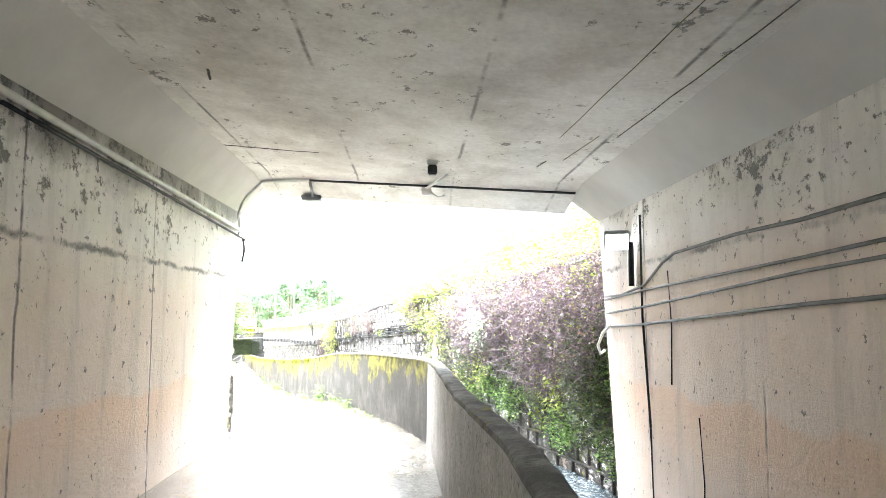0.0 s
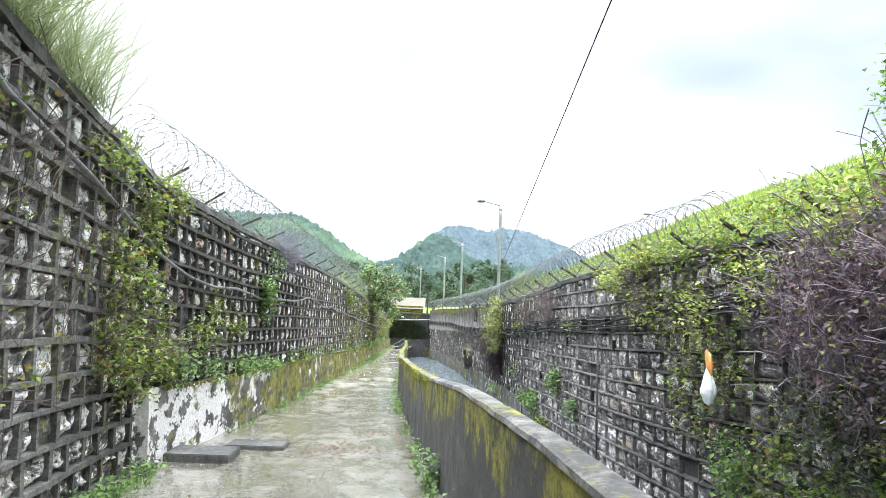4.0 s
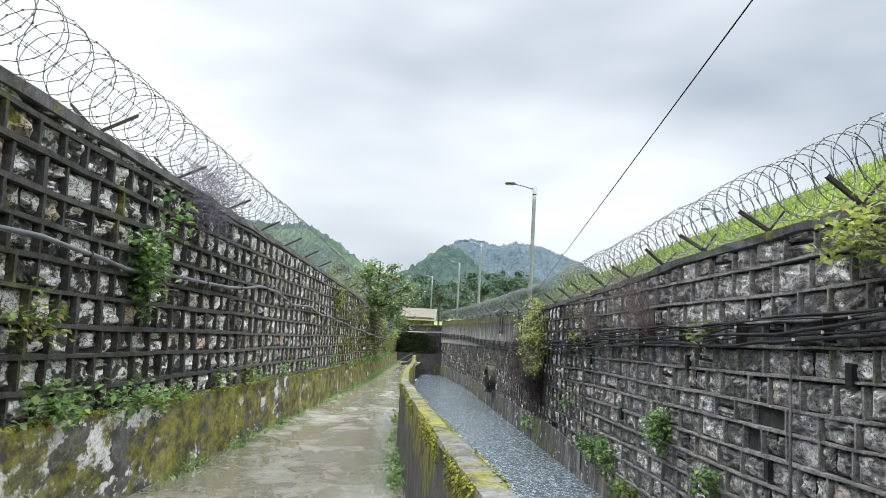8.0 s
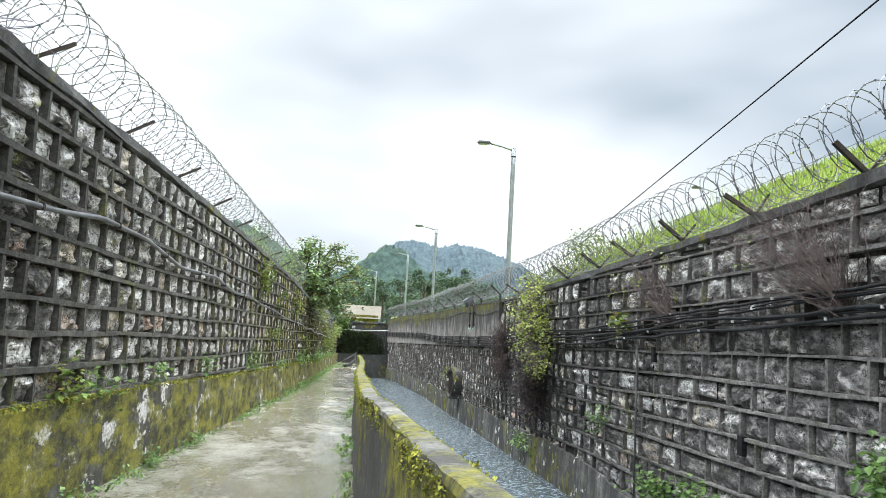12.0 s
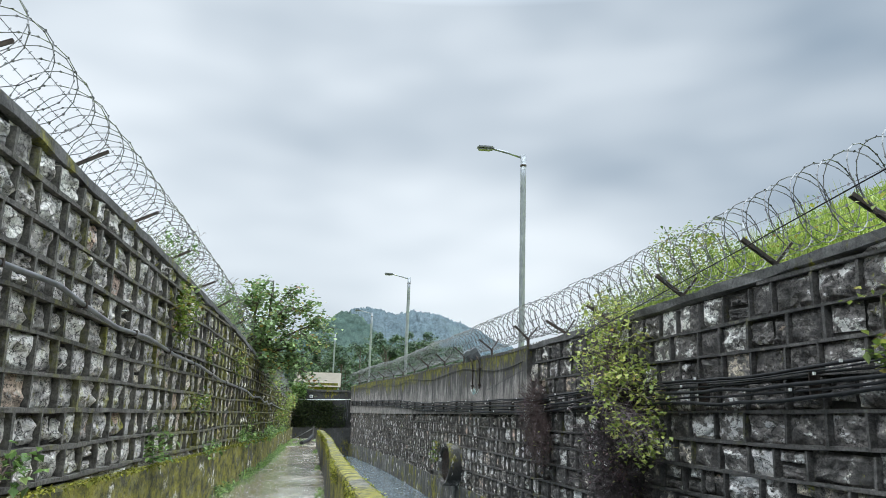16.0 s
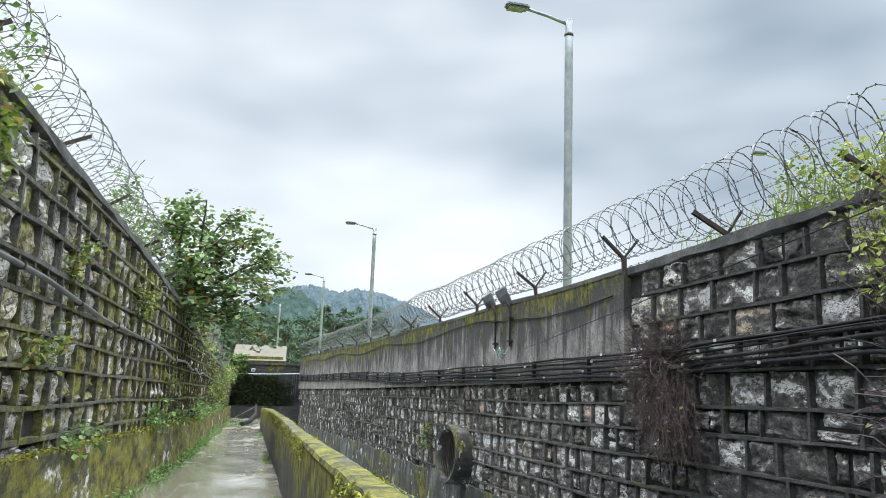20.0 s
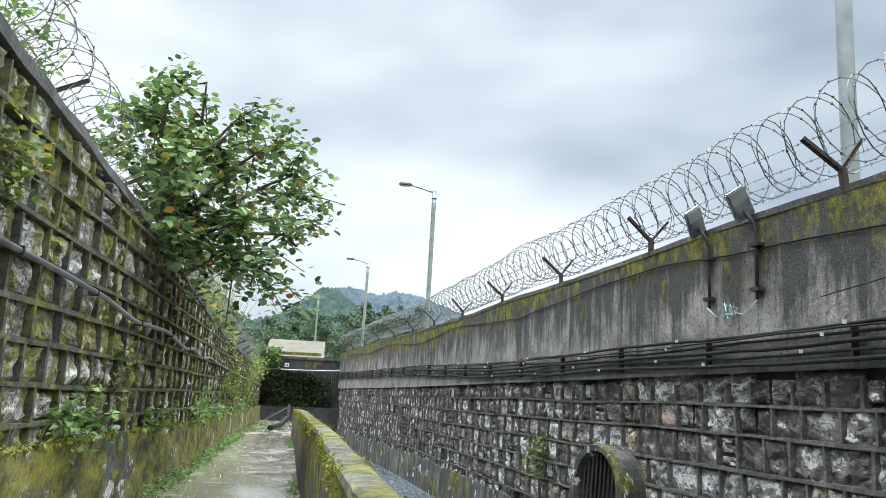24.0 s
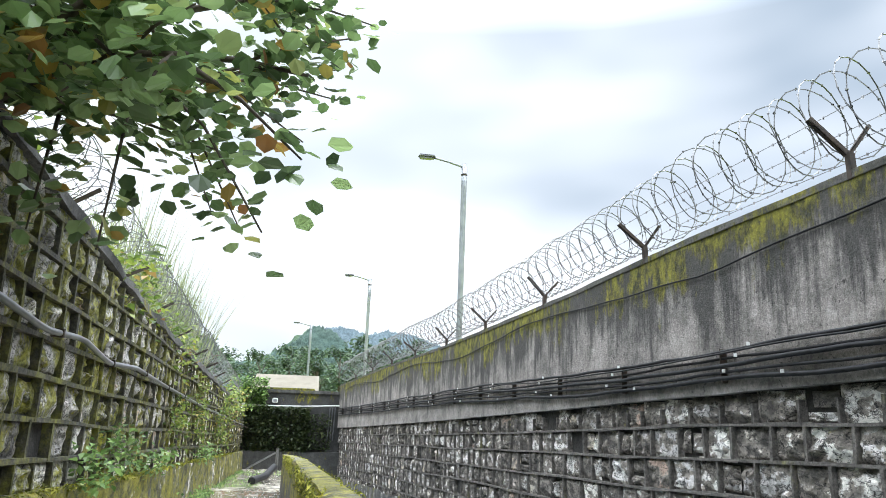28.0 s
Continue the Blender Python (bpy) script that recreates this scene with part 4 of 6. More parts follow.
L_POSTS = [6.0, 7.73, 9.81, 11.71, 13.7, 15.65, 17.5, 19.4, 21.1, 22.83, 24.7, 26.6, 28.5, 30.4, 32.3, 34.2, 36.1, 38.0, 40, 42, 44, 46, 48, 50, 52]
first = fork_post(0.75, 0.4, (-0.29, 0.19), (0.15, 0.19), 0.05)
first.location = (right_x(R_POSTS[0]) + 0.06, R_POSTS[0], right_top(R_POSTS[0]))
second = fork_post(0.65, 0.42, (-0.24, 0.21), (0.17, 0.2), 0.12)
second.location = (right_x(R_POSTS[16]) - 0.02, R_POSTS[16], right_top(R_POSTS[16]))
for y in R_POSTS[1:16] + R_POSTS[17:]:
    copy_thing(first if y < 24 else second, pose(right_x(y) + (0.07 if y < 24 else -0.03), y, right_top(y) - 0.005, rng.uniform(-4, 4), rng.uniform(-5, 5), rng.uniform(-6, 6)))
first_l = fork_post(0.55, 0.65, (-0.3, 0.24), (0.38, 0.2), 0.2)
first_l.location = (left_x(L_POSTS[0]) - 0.4, L_POSTS[0], left_top(L_POSTS[0]) - 0.02)
for y in L_POSTS[1:]:
    copy_thing(first_l, pose(left_x(y) - 0.4, y, left_top(y) - 0.025, rng.uniform(-4, 4), rng.uniform(-5, 5), rng.uniform(-6, 6)))


def coil(name, label, fx, fz, y0, y1, radius, pitch, wire, seed, barbs=True):
    """A concertina of razor wire: two opposed helices with barbs, and straight strands."""
    ob = thing(name, label, "razor wire", "razor wire coils")
    r = random.Random(seed)
    for hand in (1, -1):
        pile = Pile()
        pts = []
        turns = (y1 - y0) / pitch
        per = 18
        n = int(turns * per)
        for i in range(n + 1):
            t = i / per
            a = 2 * math.pi * t * hand + (0.8 if hand > 0 else 0)
            y = y0 + t * pitch + 0.09 * math.sin(a + 1.1)
            y = min(max(y, y0), y1)
            k = radius * (1 + 0.12 * noise.noise((y * 1.3, seed, hand)))
            sag = 0.05 * noise.noise((y * 0.8, 4.2, seed))
            pts.append((fx(y) + k * math.cos(a), y, fz(y) + sag + k * math.sin(a)))
        pile.add(tube_data(pts, wire, 3))
        if barbs:
            for i in range(0, n, 1):
                p = Vector(pts[i])
                d = Vector(pts[min(i + 1, n)]) - p
                d.normalize()
                a = Vector((r.uniform(-1, 1), r.uniform(-1, 1), r.uniform(-1, 1))).cross(d).normalized()
                b = a.cross(d)
                s = wire * 2.5
                pile.add(([p + d * s * 1.3, p + a * s, p - d * s * 1.3, p - a * s, p + b * s * 0.6], [(0, 1, 4), (1, 2, 4), (2, 3, 4), (3, 0, 4)]))
        put("spiral", pile.mesh("spiral", M_WIRE), ob)
    return ob


coil("razor_wire", "galvanised razor wire coil stretched along the wall top", lambda y: right_x(y) + 0.03, lambda y: right_top(y) + (0.36 if y < 24 else 0.42), 5.0, END_Y - 0.5, 0.295, 0.30, 0.0046, 3)
coil("razor_wire", "loose razor wire coil leaning over the mossy stone wall", lambda y: left_x(y) - 0.42, lambda y: left_top(y) + 0.62, 5.2, END_Y - 1, 0.34, 0.42, 0.0048, 9)


def strand(pts, radius, mat, sides=4):
    p = Pile()
    p.add(tube_data(pts, radius, sides))
    return p


wires = thing("barbed_wire", "straight barbed wire strands strung between the forked posts", "barbed wire")
for fx_off, fz_off, fxx, fzz, ys in ((-0.2, 0.32, right_x, right_top, R_POSTS), (-0.1, 0.22, right_x, right_top, R_POSTS), (0.08, 0.12, right_x, right_top, R_POSTS), (0.2, 0.28, right_x, right_top, R_POSTS), (0.1, 0.04, right_x, right_top, R_POSTS),
                                     (-0.55, 0.6, left_x, left_top, L_POSTS), (-0.1, 0.5, left_x, left_top, L_POSTS), (-0.25, 0.44, left_x, left_top, L_POSTS)):
    pts = []
    for y in along(ys[0], ys[-1], 0.6):
        pts.append((fxx(y) + fx_off, y, fzz(y) + fz_off + 0.015 * noise.noise((y * 0.9, fx_off * 9, 1))))
    p = strand(pts, 0.0028, M_WIRE, 3)
    for i in range(len(pts) - 1):
        a, b = Vector(pts[i]), Vector(pts[i + 1])
        for k in range(4):
            q = a.lerp(b, k / 4)
            p.add(([q + Vector((0.014, 0, 0.01)), q + Vector((-0.014, 0.004, -0.01)), q + Vector((0, 0.006, 0.014)), q + Vector((0, -0.006, -0.014))], [(0, 1, 2), (0, 1, 3)]))
    put("strand", p.mesh("strand", M_WIRE), wires)

# ---- cables ----
left_cable_h = lerp_table([(-2.3, 2.8), (-1.6, 3.0), (-0.6, 3.14), (0.3, 3.1), (0.8, 2.8), (2.6, 2.63), (4.1, 2.46), (6.0, 2.2), (7.0, 2.15), (8.3, 2.22), (9.15, 2.18), (9.8, 2.12), (10.9, 2.17), (11.8, 2.18), (12.7, 2.19), (13.6, 2.24), (14.4, 2.33), (15.5, 2.31), (16.8, 2.15), (18.5, 2.2), (19.0, 2.14), (19.9, 2.06), (21, 2.08), (22.2, 2.0), (23.8, 1.97), (25.7, 1.85), (28.4, 1.8), (29.3, 1.77), (30.3, 1.68), (31.7, 1.71), (33.1, 1.6), (33.9, 1.65), (34.7, 1.56), (35.8, 1.62), (37.4, 1.57), (41, 1.5), (53, 1.4)])
cable = thing("wall_cable", "grey plastic conduit sagging along the mossy stone wall", "cable")
put("conduit", strand([(left_x(y) + 0.06, y, ground_z(y) + left_cable_h(y)) for y in along(-2.3, 53, 0.2)], 0.021, M_GREYPIPE, 8).mesh("conduit", M_GREYPIPE, True), cable)
clip = mesh_of("clip", *box_data(-0.05, 0.03, -0.012, 0.012, -0.028, 0.028), M_RUST)
for y in along(-1, 52, 1.45):
    put("clip", clip, cable, m=pose(left_x(y) + 0.055, y, ground_z(y) + left_cable_h(y)))
top_h = lerp_table([(0, 2.1), (6, 2.05), (11.6, 1.93), (12.6, 1.95), (14.7, 1.89), (18.7, 1.74), (22, 1.73), (24.1, 1.66), (26.5, 1.66), (31, 1.69), (34.8, 1.72), (37.3, 1.79), (41.2, 1.91), (54, 2.05)])
bundle = thing("cable_bundle", "bundle of black cables strung along the grey stone wall", "cables")
for k, (off, rad, out) in enumerate(((0.0, 0.015, 0.09), (-0.065, 0.011, 0.085), (-0.115, 0.018, 0.1), (-0.165, 0.012, 0.09), (-0.215, 0.018, 0.09), (-0.03, 0.008, 0.11))):
    pts = []
    for y in along(4.0, 53.6, 0.25):
        wob = 0.03 * noise.noise((y * 0.55, k * 3.7, 0)) + 0.014 * noise.noise((y * 2.1, k * 5.1, 2))
        wob *= 1.6 if y < 20 else 0.9
        pts.append((right_x(y) - out, y, ground_z(y) + top_h(y) + off + wob))
    put("cable", strand(pts, rad, M_BLACK, 6).mesh("cable", M_BLACK, True), bundle)
holder = mesh_of("bracket", *box_data(-0.1, 0.02, -0.005, 0.005, -0.235, 0.012), M_RUST)
for y in along(6, 53, 1.5):
    put("bracket", holder, bundle, m=pose(right_x(y), y, ground_z(y) + top_h(y)))
nail = mesh_of("cable_clip", *box_data(-0.014, 0.004, -0.008, 0.008, -0.012, 0.012), M_WHITEPVC)
for k, off in enumerate((0.0, -0.065, -0.165, -0.215)):
    for y in along(6.4 + 0.37 * k, 50, 1.9):
        put("cable_clip", nail, bundle, m=pose(right_x(y) - 0.112, y, ground_z(y) + top_h(y) + off + 0.012))
thin = thing("thin_cable", "thin black cable looped below the concrete top edge", "cable")
put("cable", strand([(right_x(y) - 0.06, y, right_top(y) - 0.26 - 0.07 * math.sin((y - 25) * 0.9) + 0.04 * noise.noise((y, 0, 7))) for y in along(25.2, 53, 0.3)], 0.008, M_BLACK, 5).mesh("cable", M_BLACK, True), thin)
over = thing("overhead_wire", "single black service wire sagging over the walk", "wire")
put("wire", strand([(0.80 + 0.83 * t, -2.2 + 29.6 * t, 3.02 - 3.05 * t - 0.02 * math.sin(math.pi * t)) for t in [i / 40 for i in range(41)]], 0.0042, M_BLACK, 5).mesh("wire", M_BLACK, True), over)


# ---- street lamps ----
def street_lamp(x, y, z0, z1, arm=0.72):
    ob = thing("street_lamp", "grey galvanised street lamp with flat head on a side arm", "street lamp", "street lamps")
    h = z1 - z0
    put("pole", strand([(0, 0, h * i / 8) for i in range(9)], 0.066, M_STEEL, 12).mesh("pole", M_STEEL, True), ob)
    put("collar", strand([(0, 0, h - 0.28), (0, 0, h - 0.24)], 0.073, M_RUST, 12).mesh("collar", M_RUST, True), ob)
    put("arm", strand([(0, 0, h - 0.08), (-arm * 0.5, 0, h + 0.02), (-arm, 0, h + 0.09)], 0.026, M_STEEL, 8).mesh("arm", M_STEEL, True), ob)
    head = part("lamp_head", box_bm(-arm - 0.36, -arm + 0.03, -0.09, 0.09, h + 0.06, h + 0.14, 0.03), M_HEAD, ob)
    part("lens", box_bm(-arm - 0.32, -arm - 0.06, -0.07, 0.07, h + 0.045, h + 0.058), M_GREYPIPE, head, "grey glass lens")
    ob.location = (x, y, z0)
    ob.rotation_euler[1] = radians(0.3)
    return ob


for x, y, z0, z1 in ((2.6, 28.25, 0.4, 5.3), (1.39, 43.6, 0.1, 4.68), (0.34, 58.0, -1.6, 4.5), (-2.1, 72.0, -1.8, 4.0), (12.0, 35.0, 0.4, 5.8)):
    street_lamp(x, y, z0, z1)

# ---- drain pipe through the channel wall ----
drain = thing("drain_pipe", "weathered concrete drain pipe stub with iron grate", "drain pipe")


def ring_bm(r0, r1, x0, x1, n=28):
    bm = bmesh.new()
    rows = [[bm.verts.new((x, r * math.cos(2 * math.pi * i / n), r * math.sin(2 * math.pi * i / n))) for i in range(n)] for r, x in ((r0, x1), (r0, x0), (r1 - 0.015, x0 - 0.012), (r1, x0 + 0.015), (r1, x1))]
    for a, b in zip(rows, rows[1:]):
        for i in range(n):
            bm.faces.new((a[i], a[(i + 1) % n], b[(i + 1) % n], b[i]))
    bmesh.ops.recalc_face_normals(bm, faces=bm.faces)
    return bm


part("barrel", ring_bm(0.4, 0.47, -0.3, 0.35), M_BASE, drain)
# black disc closes the barrel, standing in for the shade inside
inner = bmesh.new()
bmesh.ops.create_circle(inner, cap_ends=True, radius=0.375, segments=24, matrix=Matrix.Translation((-0.1, 0, 0)) @ Matrix.Rotation(radians(90), 4, "Y"))
part("dark_bore", inner, M_BLACK, drain)
for i in range(9):
    yy = -0.3 + 0.075 * i
    hh = math.sqrt(0.37 ** 2 - yy ** 2)
    put("grate_bar", strand([(-0.24, yy, -hh), (-0.24, yy, hh)], 0.009, M_RUST, 6).mesh("grate_bar", M_RUST), drain)
drain.matrix_world = pose(right_x(30.35) - 0.02, 30.35, -1.77, 0, 4, 8) @ Matrix.Scale(1.04, 4)

# ---- flood lights on pipe brackets ----
for y, tilt in ((28.72, 8), (28.12, -6)):
    fl = thing("flood_light", "grey flood light on a rusty bent pipe bracket", "flood light", "flood lights")
    x, z = right_x(y), ground_z(y) + 1.93
    put("bracket", strand([(x - 0.075, y, z), (x - 0.075, y, z + 0.5), (x - 0.09, y + 0.01, z + 0.58), (x - 0.14, y + 0.04, z + 0.68)], 0.014, M_RUST, 8).mesh("bracket", M_RUST, True), fl)
    part("clamp", box_bm(x - 0.11, x - 0.03, y - 0.05, y + 0.05, z + 0.06, z + 0.09, 0.004), M_RUST, fl)
    part("clamp", box_bm(x - 0.11, x - 0.03, y - 0.05, y + 0.05, z + 0.4, z + 0.43, 0.004), M_RUST, fl)
    hd = part("housing", box_bm(-0.085, 0.085, -0.02, 0.022, -0.125, 0.125, 0.01), M_STEEL, fl)
    hd.matrix_world = pose(x - 0.17, y + 0.05, z + 0.73, 20, -35, tilt)
    gl = part("glass", box_bm(-0.07, 0.07, -0.026, -0.0215, -0.11, 0.02), M_GREYPIPE, hd)
tangle = thing("wire_tangle", "knotted white and teal wire ends on the concrete band", "wire")
r2 = random.Random(4)
tp = [(right_x(28.42) - 0.1 + r2.uniform(-0.03, 0.02), 28.42 + r2.uniform(-0.1, 0.1), ground_z(28.42) + 1.88 + r2.uniform(-0.08, 0.07)) for _ in range(26)]
tp = [(right_x(28.1) - 0.08, 28.12, ground_z(28.3) + 1.93), (right_x(28.3) - 0.09, 28.27, ground_z(28.5) + 1.84)] + tp + [(right_x(28.8) - 0.09, 28.58, ground_z(28.6) + 1.84), (right_x(29) - 0.08, 28.72, ground_z(28.7) + 1.93)]
put("wire", strand(tp, 0.006, M_WHITEPVC, 4).mesh("wire", plain("teal_wire", (0.25, 0.42, 0.38), (0.6, 0.65, 0.6), 9.0), True), tangle)


# ---- plants ----
def leaf_data(p, size, r, droop=0.3, round_leaf=False, axis=None):
    d = axis if axis is not None else Vector((r.uniform(-1, 1), r.uniform(-1, 1), r.uniform(-0.6, 0.6)))
    d = d.normalized()
    s = d.cross(Vector((r.uniform(-0.5, 0.5), r.uniform(-0.5, 0.5), 1))).normalized()
    up = s.cross(d)
    w = size * r.uniform(0.32, 0.45)
    if round_leaf:
        w = size * 0.46
        return [p, p + d * size * 0.3 + s * w, p + d * size * 0.75 + s * w * 0.85, p + d * size - up * size * 0.12, p + d * size * 0.75 - s * w * 0.85, p + d * size * 0.3 - s * w], [(0, 1, 2, 3), (0, 3, 4, 5)]
    tip = p + d * size - Vector((0, 0, size * droop * r.random()))
    mid = p + d * size * 0.5 + up * size * 0.08
    return [p, mid + s * w, tip, mid - s * w], [(0, 1, 2), (0, 2, 3)]


def cloud(r, c, rad, flat=None):
    while True:
        q = Vector((r.uniform(-1, 1), r.uniform(-1, 1), r.uniform(-1, 1)))
        if q.length < 1:
            break
    return Vector((c[0] + q.x * rad[0], c[1] + q.y * rad[1], c[2] + q.z * rad[2]))


def shrub(name, label, category, blobs, leaf, leaf_mat_, count, twigs=0, twig_mat=None, twig_len=0.6, root=None, seed=1, group="", twig_r=0.005, hang=0.0, round_leaf=False):
    """blobs: (centre, radii, share). Leaves gather in small sprays; twigs run from the root through the blobs."""
    r = random.Random(seed)
    ob = thing(name, label, category, group)
    total = sum(b[2] for b in blobs)
    for c, rad, share in blobs:
        n = int(count * share / total / 6)
        fol = Pile()
        for _ in range(n):
            p = cloud(r, c, rad)
            for _k in range(6):
                q = p + Vector((r.gauss(0, 1), r.gauss(0, 1), r.gauss(0, 1))) * leaf * 0.9
                fol.add(leaf_data(q, leaf * r.uniform(0.6, 1.25), r, 0.3, round_leaf))
        if fol.v:
            put("foliage", fol.mesh("foliage", leaf_mat_), ob)["kind"] = "stuff"
    if twigs:
        tw = Pile()
        for _ in range(twigs):
            c, rad, _s = blobs[r.randrange(len(blobs))]
            end = cloud(r, c, rad)
            a = Vector(root) + Vector((r.gauss(0, 0.04), r.gauss(0, 0.04), r.gauss(0, 0.04))) if root else end + Vector((r.uniform(-1, 1), r.uniform(-1, 1), r.uniform(-0.3, 0.7))) * twig_len
            mid = a.lerp(end, 0.5) + Vector((r.gauss(0, 0.12), r.gauss(0, 0.12), r.gauss(0, 0.1))) * twig_len
            e2 = end + Vector((0, 0, -hang * r.random()))
            tw.add(tube_data([a, a.lerp(mid, 0.6) + Vector((0, 0, 0.02)), mid, mid.lerp(e2, 0.6), e2], twig_r * r.uniform(0.6, 1.3), 3, 0.35))
            for _k in range(2):
                s = mid.lerp(e2, r.random())
                tw.add(tube_data([s, s + Vector((r.gauss(0, 1), r.gauss(0, 1), r.gauss(0.2, 1))) * twig_len * 0.22], twig_r * 0.6, 3, 0.4))
        put("branchwork", tw.mesh("branchwork", twig_mat or M_TWIG), ob)["kind"] = "stuff"
    return ob


def RX(y, off=0.0):
    return right_x(y) - off


def RZ(y, h):
    return ground_z(y) + h


# bramble that hangs over the wall by the underpass
shrub("bramble", "dense purple-brown bramble hanging over the stone wall", "bramble",
      [((RX(y, 0.45), y, RZ(y, hh)), (0.5, 0.75, 0.7), 1) for y, hh in ((-4.2, 1.9), (-3.4, 1.5), (-3.2, 2.3), (-2.2, 1.9), (-1.2, 2.0), (0.0, 1.8), (0.9, 2.05), (1.9, 1.8), (-1.8, 1.2), (0.2, 1.35), (1.6, 1.5))],
      0.055, M_LEAF_P, 9500, 1700, M_TWIGP, 0.5, None, 11, twig_r=0.0042, hang=0.55)
shrub("bramble", "purple-brown bramble with few leaves trailing down the stones", "bramble",
      [((RX(y, 0.18), y, RZ(y, hh)), (0.25, 0.7, 0.5), 1) for y, hh in ((2.6, 2.0), (3.0, 1.7), (-2.6, 0.8), (-1.0, 0.8))],
      0.055, M_LEAF_P, 4200, 520, M_TWIGP, 0.5, None, 12, twig_r=0.005, hang=0.45)
shrub("creeper", "yellow-green leafy creeper spilling over the wall top", "creeper",
      [((RX(y, -0.15), y, right_top(y) + dz), (0.5, 0.9, 0.28), 1) for y, dz in ((-4.0, 0.55), (-2.6, 0.5), (-1.0, 0.4), (0.4, 0.3), (1.8, 0.22), (3.2, 0.14), (4.6, 0.12), (5.8, 0.05), (7.2, 0.02), (2.4, -0.25), (4.2, -0.3))],
      0.065, M_LEAF_Y, 11000, 130, M_TWIG, 0.4, None, 13)
shrub("creeper", "green creeper climbing down the shaded stones", "creeper",
      [((RX(y, 0.12), y, RZ(y, hh)), (0.16, 0.7, 0.55), 1) for y, hh in ((4.6, 1.3), (5.4, 1.9), (6.2, 2.0), (5.6, 0.9), (3.2, 0.5), (-3.2, 0.3), (-1.0, 0.2), (4.0, 0.2))],
      0.06, M_LEAF_Y, 3000, 220, M_TWIG, 0.5, None, 14, hang=0.3)
shrub("shade_plants", "dark green plants on the damp foot of the wall", "plants",
      [((RX(y, 0.1), y, RZ(y, hh)), (0.18, 0.6, 0.4), 1) for y, hh in ((-4.0, -0.2), (-3.0, 0.5), (-1.8, -0.2), (-0.6, 0.4), (0.6, 0.1), (1.8, 0.4), (2.8, -0.1), (4.4, 0.2), (-4.2, 0.9))],
      0.06, M_LEAF_G, 7600, 0, None, 0.5, None, 15)
shrub("pale_shrub", "spray of pale silvery leaves among the bramble", "shrub", [((2.38, -0.2, 1.02), (0.12, 0.22, 0.2), 1), ((2.42, -0.1, 0.72), (0.08, 0.15, 0.12), 0.3), ((2.5, 0.1, 1.25), (0.08, 0.15, 0.1), 0.25)], 0.08, M_LEAF_W, 260, 40, M_TWIGP, 0.4, None, 16)
shrub("sapling", "blue-green sapling standing above the wall", "sapling", [((4.3, 3.2, 2.85), (0.42, 0.45, 0.3), 1), ((4.36, 3.24, 3.25), (0.26, 0.35, 0.35), 0.7), ((4.0, 3.0, 3.15), (0.12, 0.18, 0.4), 0.35), ((4.7, 3.4, 3.25), (0.12, 0.18, 0.45), 0.35), ((4.4, 3.3, 3.65), (0.06, 0.1, 0.3), 0.15)], 0.065, M_LEAF_G, 1000, 60, M_TWIG, 0.5, (RX(3.2, -0.85), 3.2, 2.2), 17)

shrub("dark_creeper", "dark green creeper in the shade under the bramble", "creeper",
      [((RX(y, 0.3), y, RZ(y, hh)), (0.3, 0.7, 0.5), 1) for y, hh in ((-3.7, 1.3), (-3.2, 0.9), (-1.6, 1.4), (-0.2, 0.8), (1.2, 1.5), (2.4, 0.9), (0.4, 1.9), (-3.6, 0.2))],
      0.06, M_LEAF_D, 7600, 160, M_TWIGP, 0.5, None, 18)
shrub("creeper", "fresh green creeper strands trailing through the bramble", "creeper",
      [((RX(y, 0.42), y, RZ(y, hh)), (0.16, 0.35, 0.4), 1) for y, hh in ((-3.4, 2.2), (-1.4, 2.5), (0.4, 2.4), (2.2, 2.35), (3.4, 2.0), (4.6, 1.8), (-2.2, 0.5), (1.4, 0.7))],
      0.06, M_LEAF_V, 1500, 80, M_TWIG, 0.4, None, 19, hang=0.4)

# plants along the right wall further on
shrub("hanging_shrub", "brown-stemmed shrub with yellow-green leaves over the wall", "shrub",
      [((RX(7.4, 0.1), 7.3, 1.75), (0.35, 0.8, 0.2), 1.2), ((RX(8.3, 0.15), 8.3, 1.5), (0.25, 0.6, 0.25), 1), ((RX(7.2, 0.15), 7.0, 1.1), (0.2, 0.6, 0.4), 0.5)], 0.075, M_LEAF_V, 1050, 110, M_TWIGP, 0.7, (RX(7.3, 0.05), 7.4, 1.3), 21, hang=0.2)
shrub("twig_shrub", "leafless brown shrub rooted in the wall", "shrub", [((RX(13.6, 0.22), 13.9, 1.3), (0.3, 1.25, 0.6), 1)], 0.04, M_LEAF_Y, 24, 125, M_TWIG, 0.9, (RX(13.3, 0.02), 13.2, 0.5), 22, twig_r=0.0036)
shrub("twig_shrub", "thin leafless shrub against grey stones", "shrub", [((RX(16.3, 0.2), 16.7, 1.0), (0.25, 1.1, 0.5), 1)], 0.05, M_LEAF_V, 110, 70, M_TWIG, 0.6, (RX(16.2, 0.02), 16.0, 0.4), 23, twig_r=0.0036)
shrub("yellow_shrub", "leafy yellow-green shrub above a dark root mass", "shrub",
      [((RX(21.2, 0.3), 21.2, 0.45), (0.4, 0.8, 0.5), 1.5), ((RX(20.9, 0.35), 20.7, 0.0), (0.4, 0.7, 0.4), 1), ((RX(20.6, 0.4), 20.3, -0.4), (0.25, 0.45, 0.25), 0.4), ((RX(21.5, 0.15), 21.6, 0.9), (0.3, 0.6, 0.35), 0.8)], 0.058, M_LEAF_V, 2300, 300, M_TWIGP, 0.6, (RX(21.7, 0.0), 21.8, 0.0), 24)
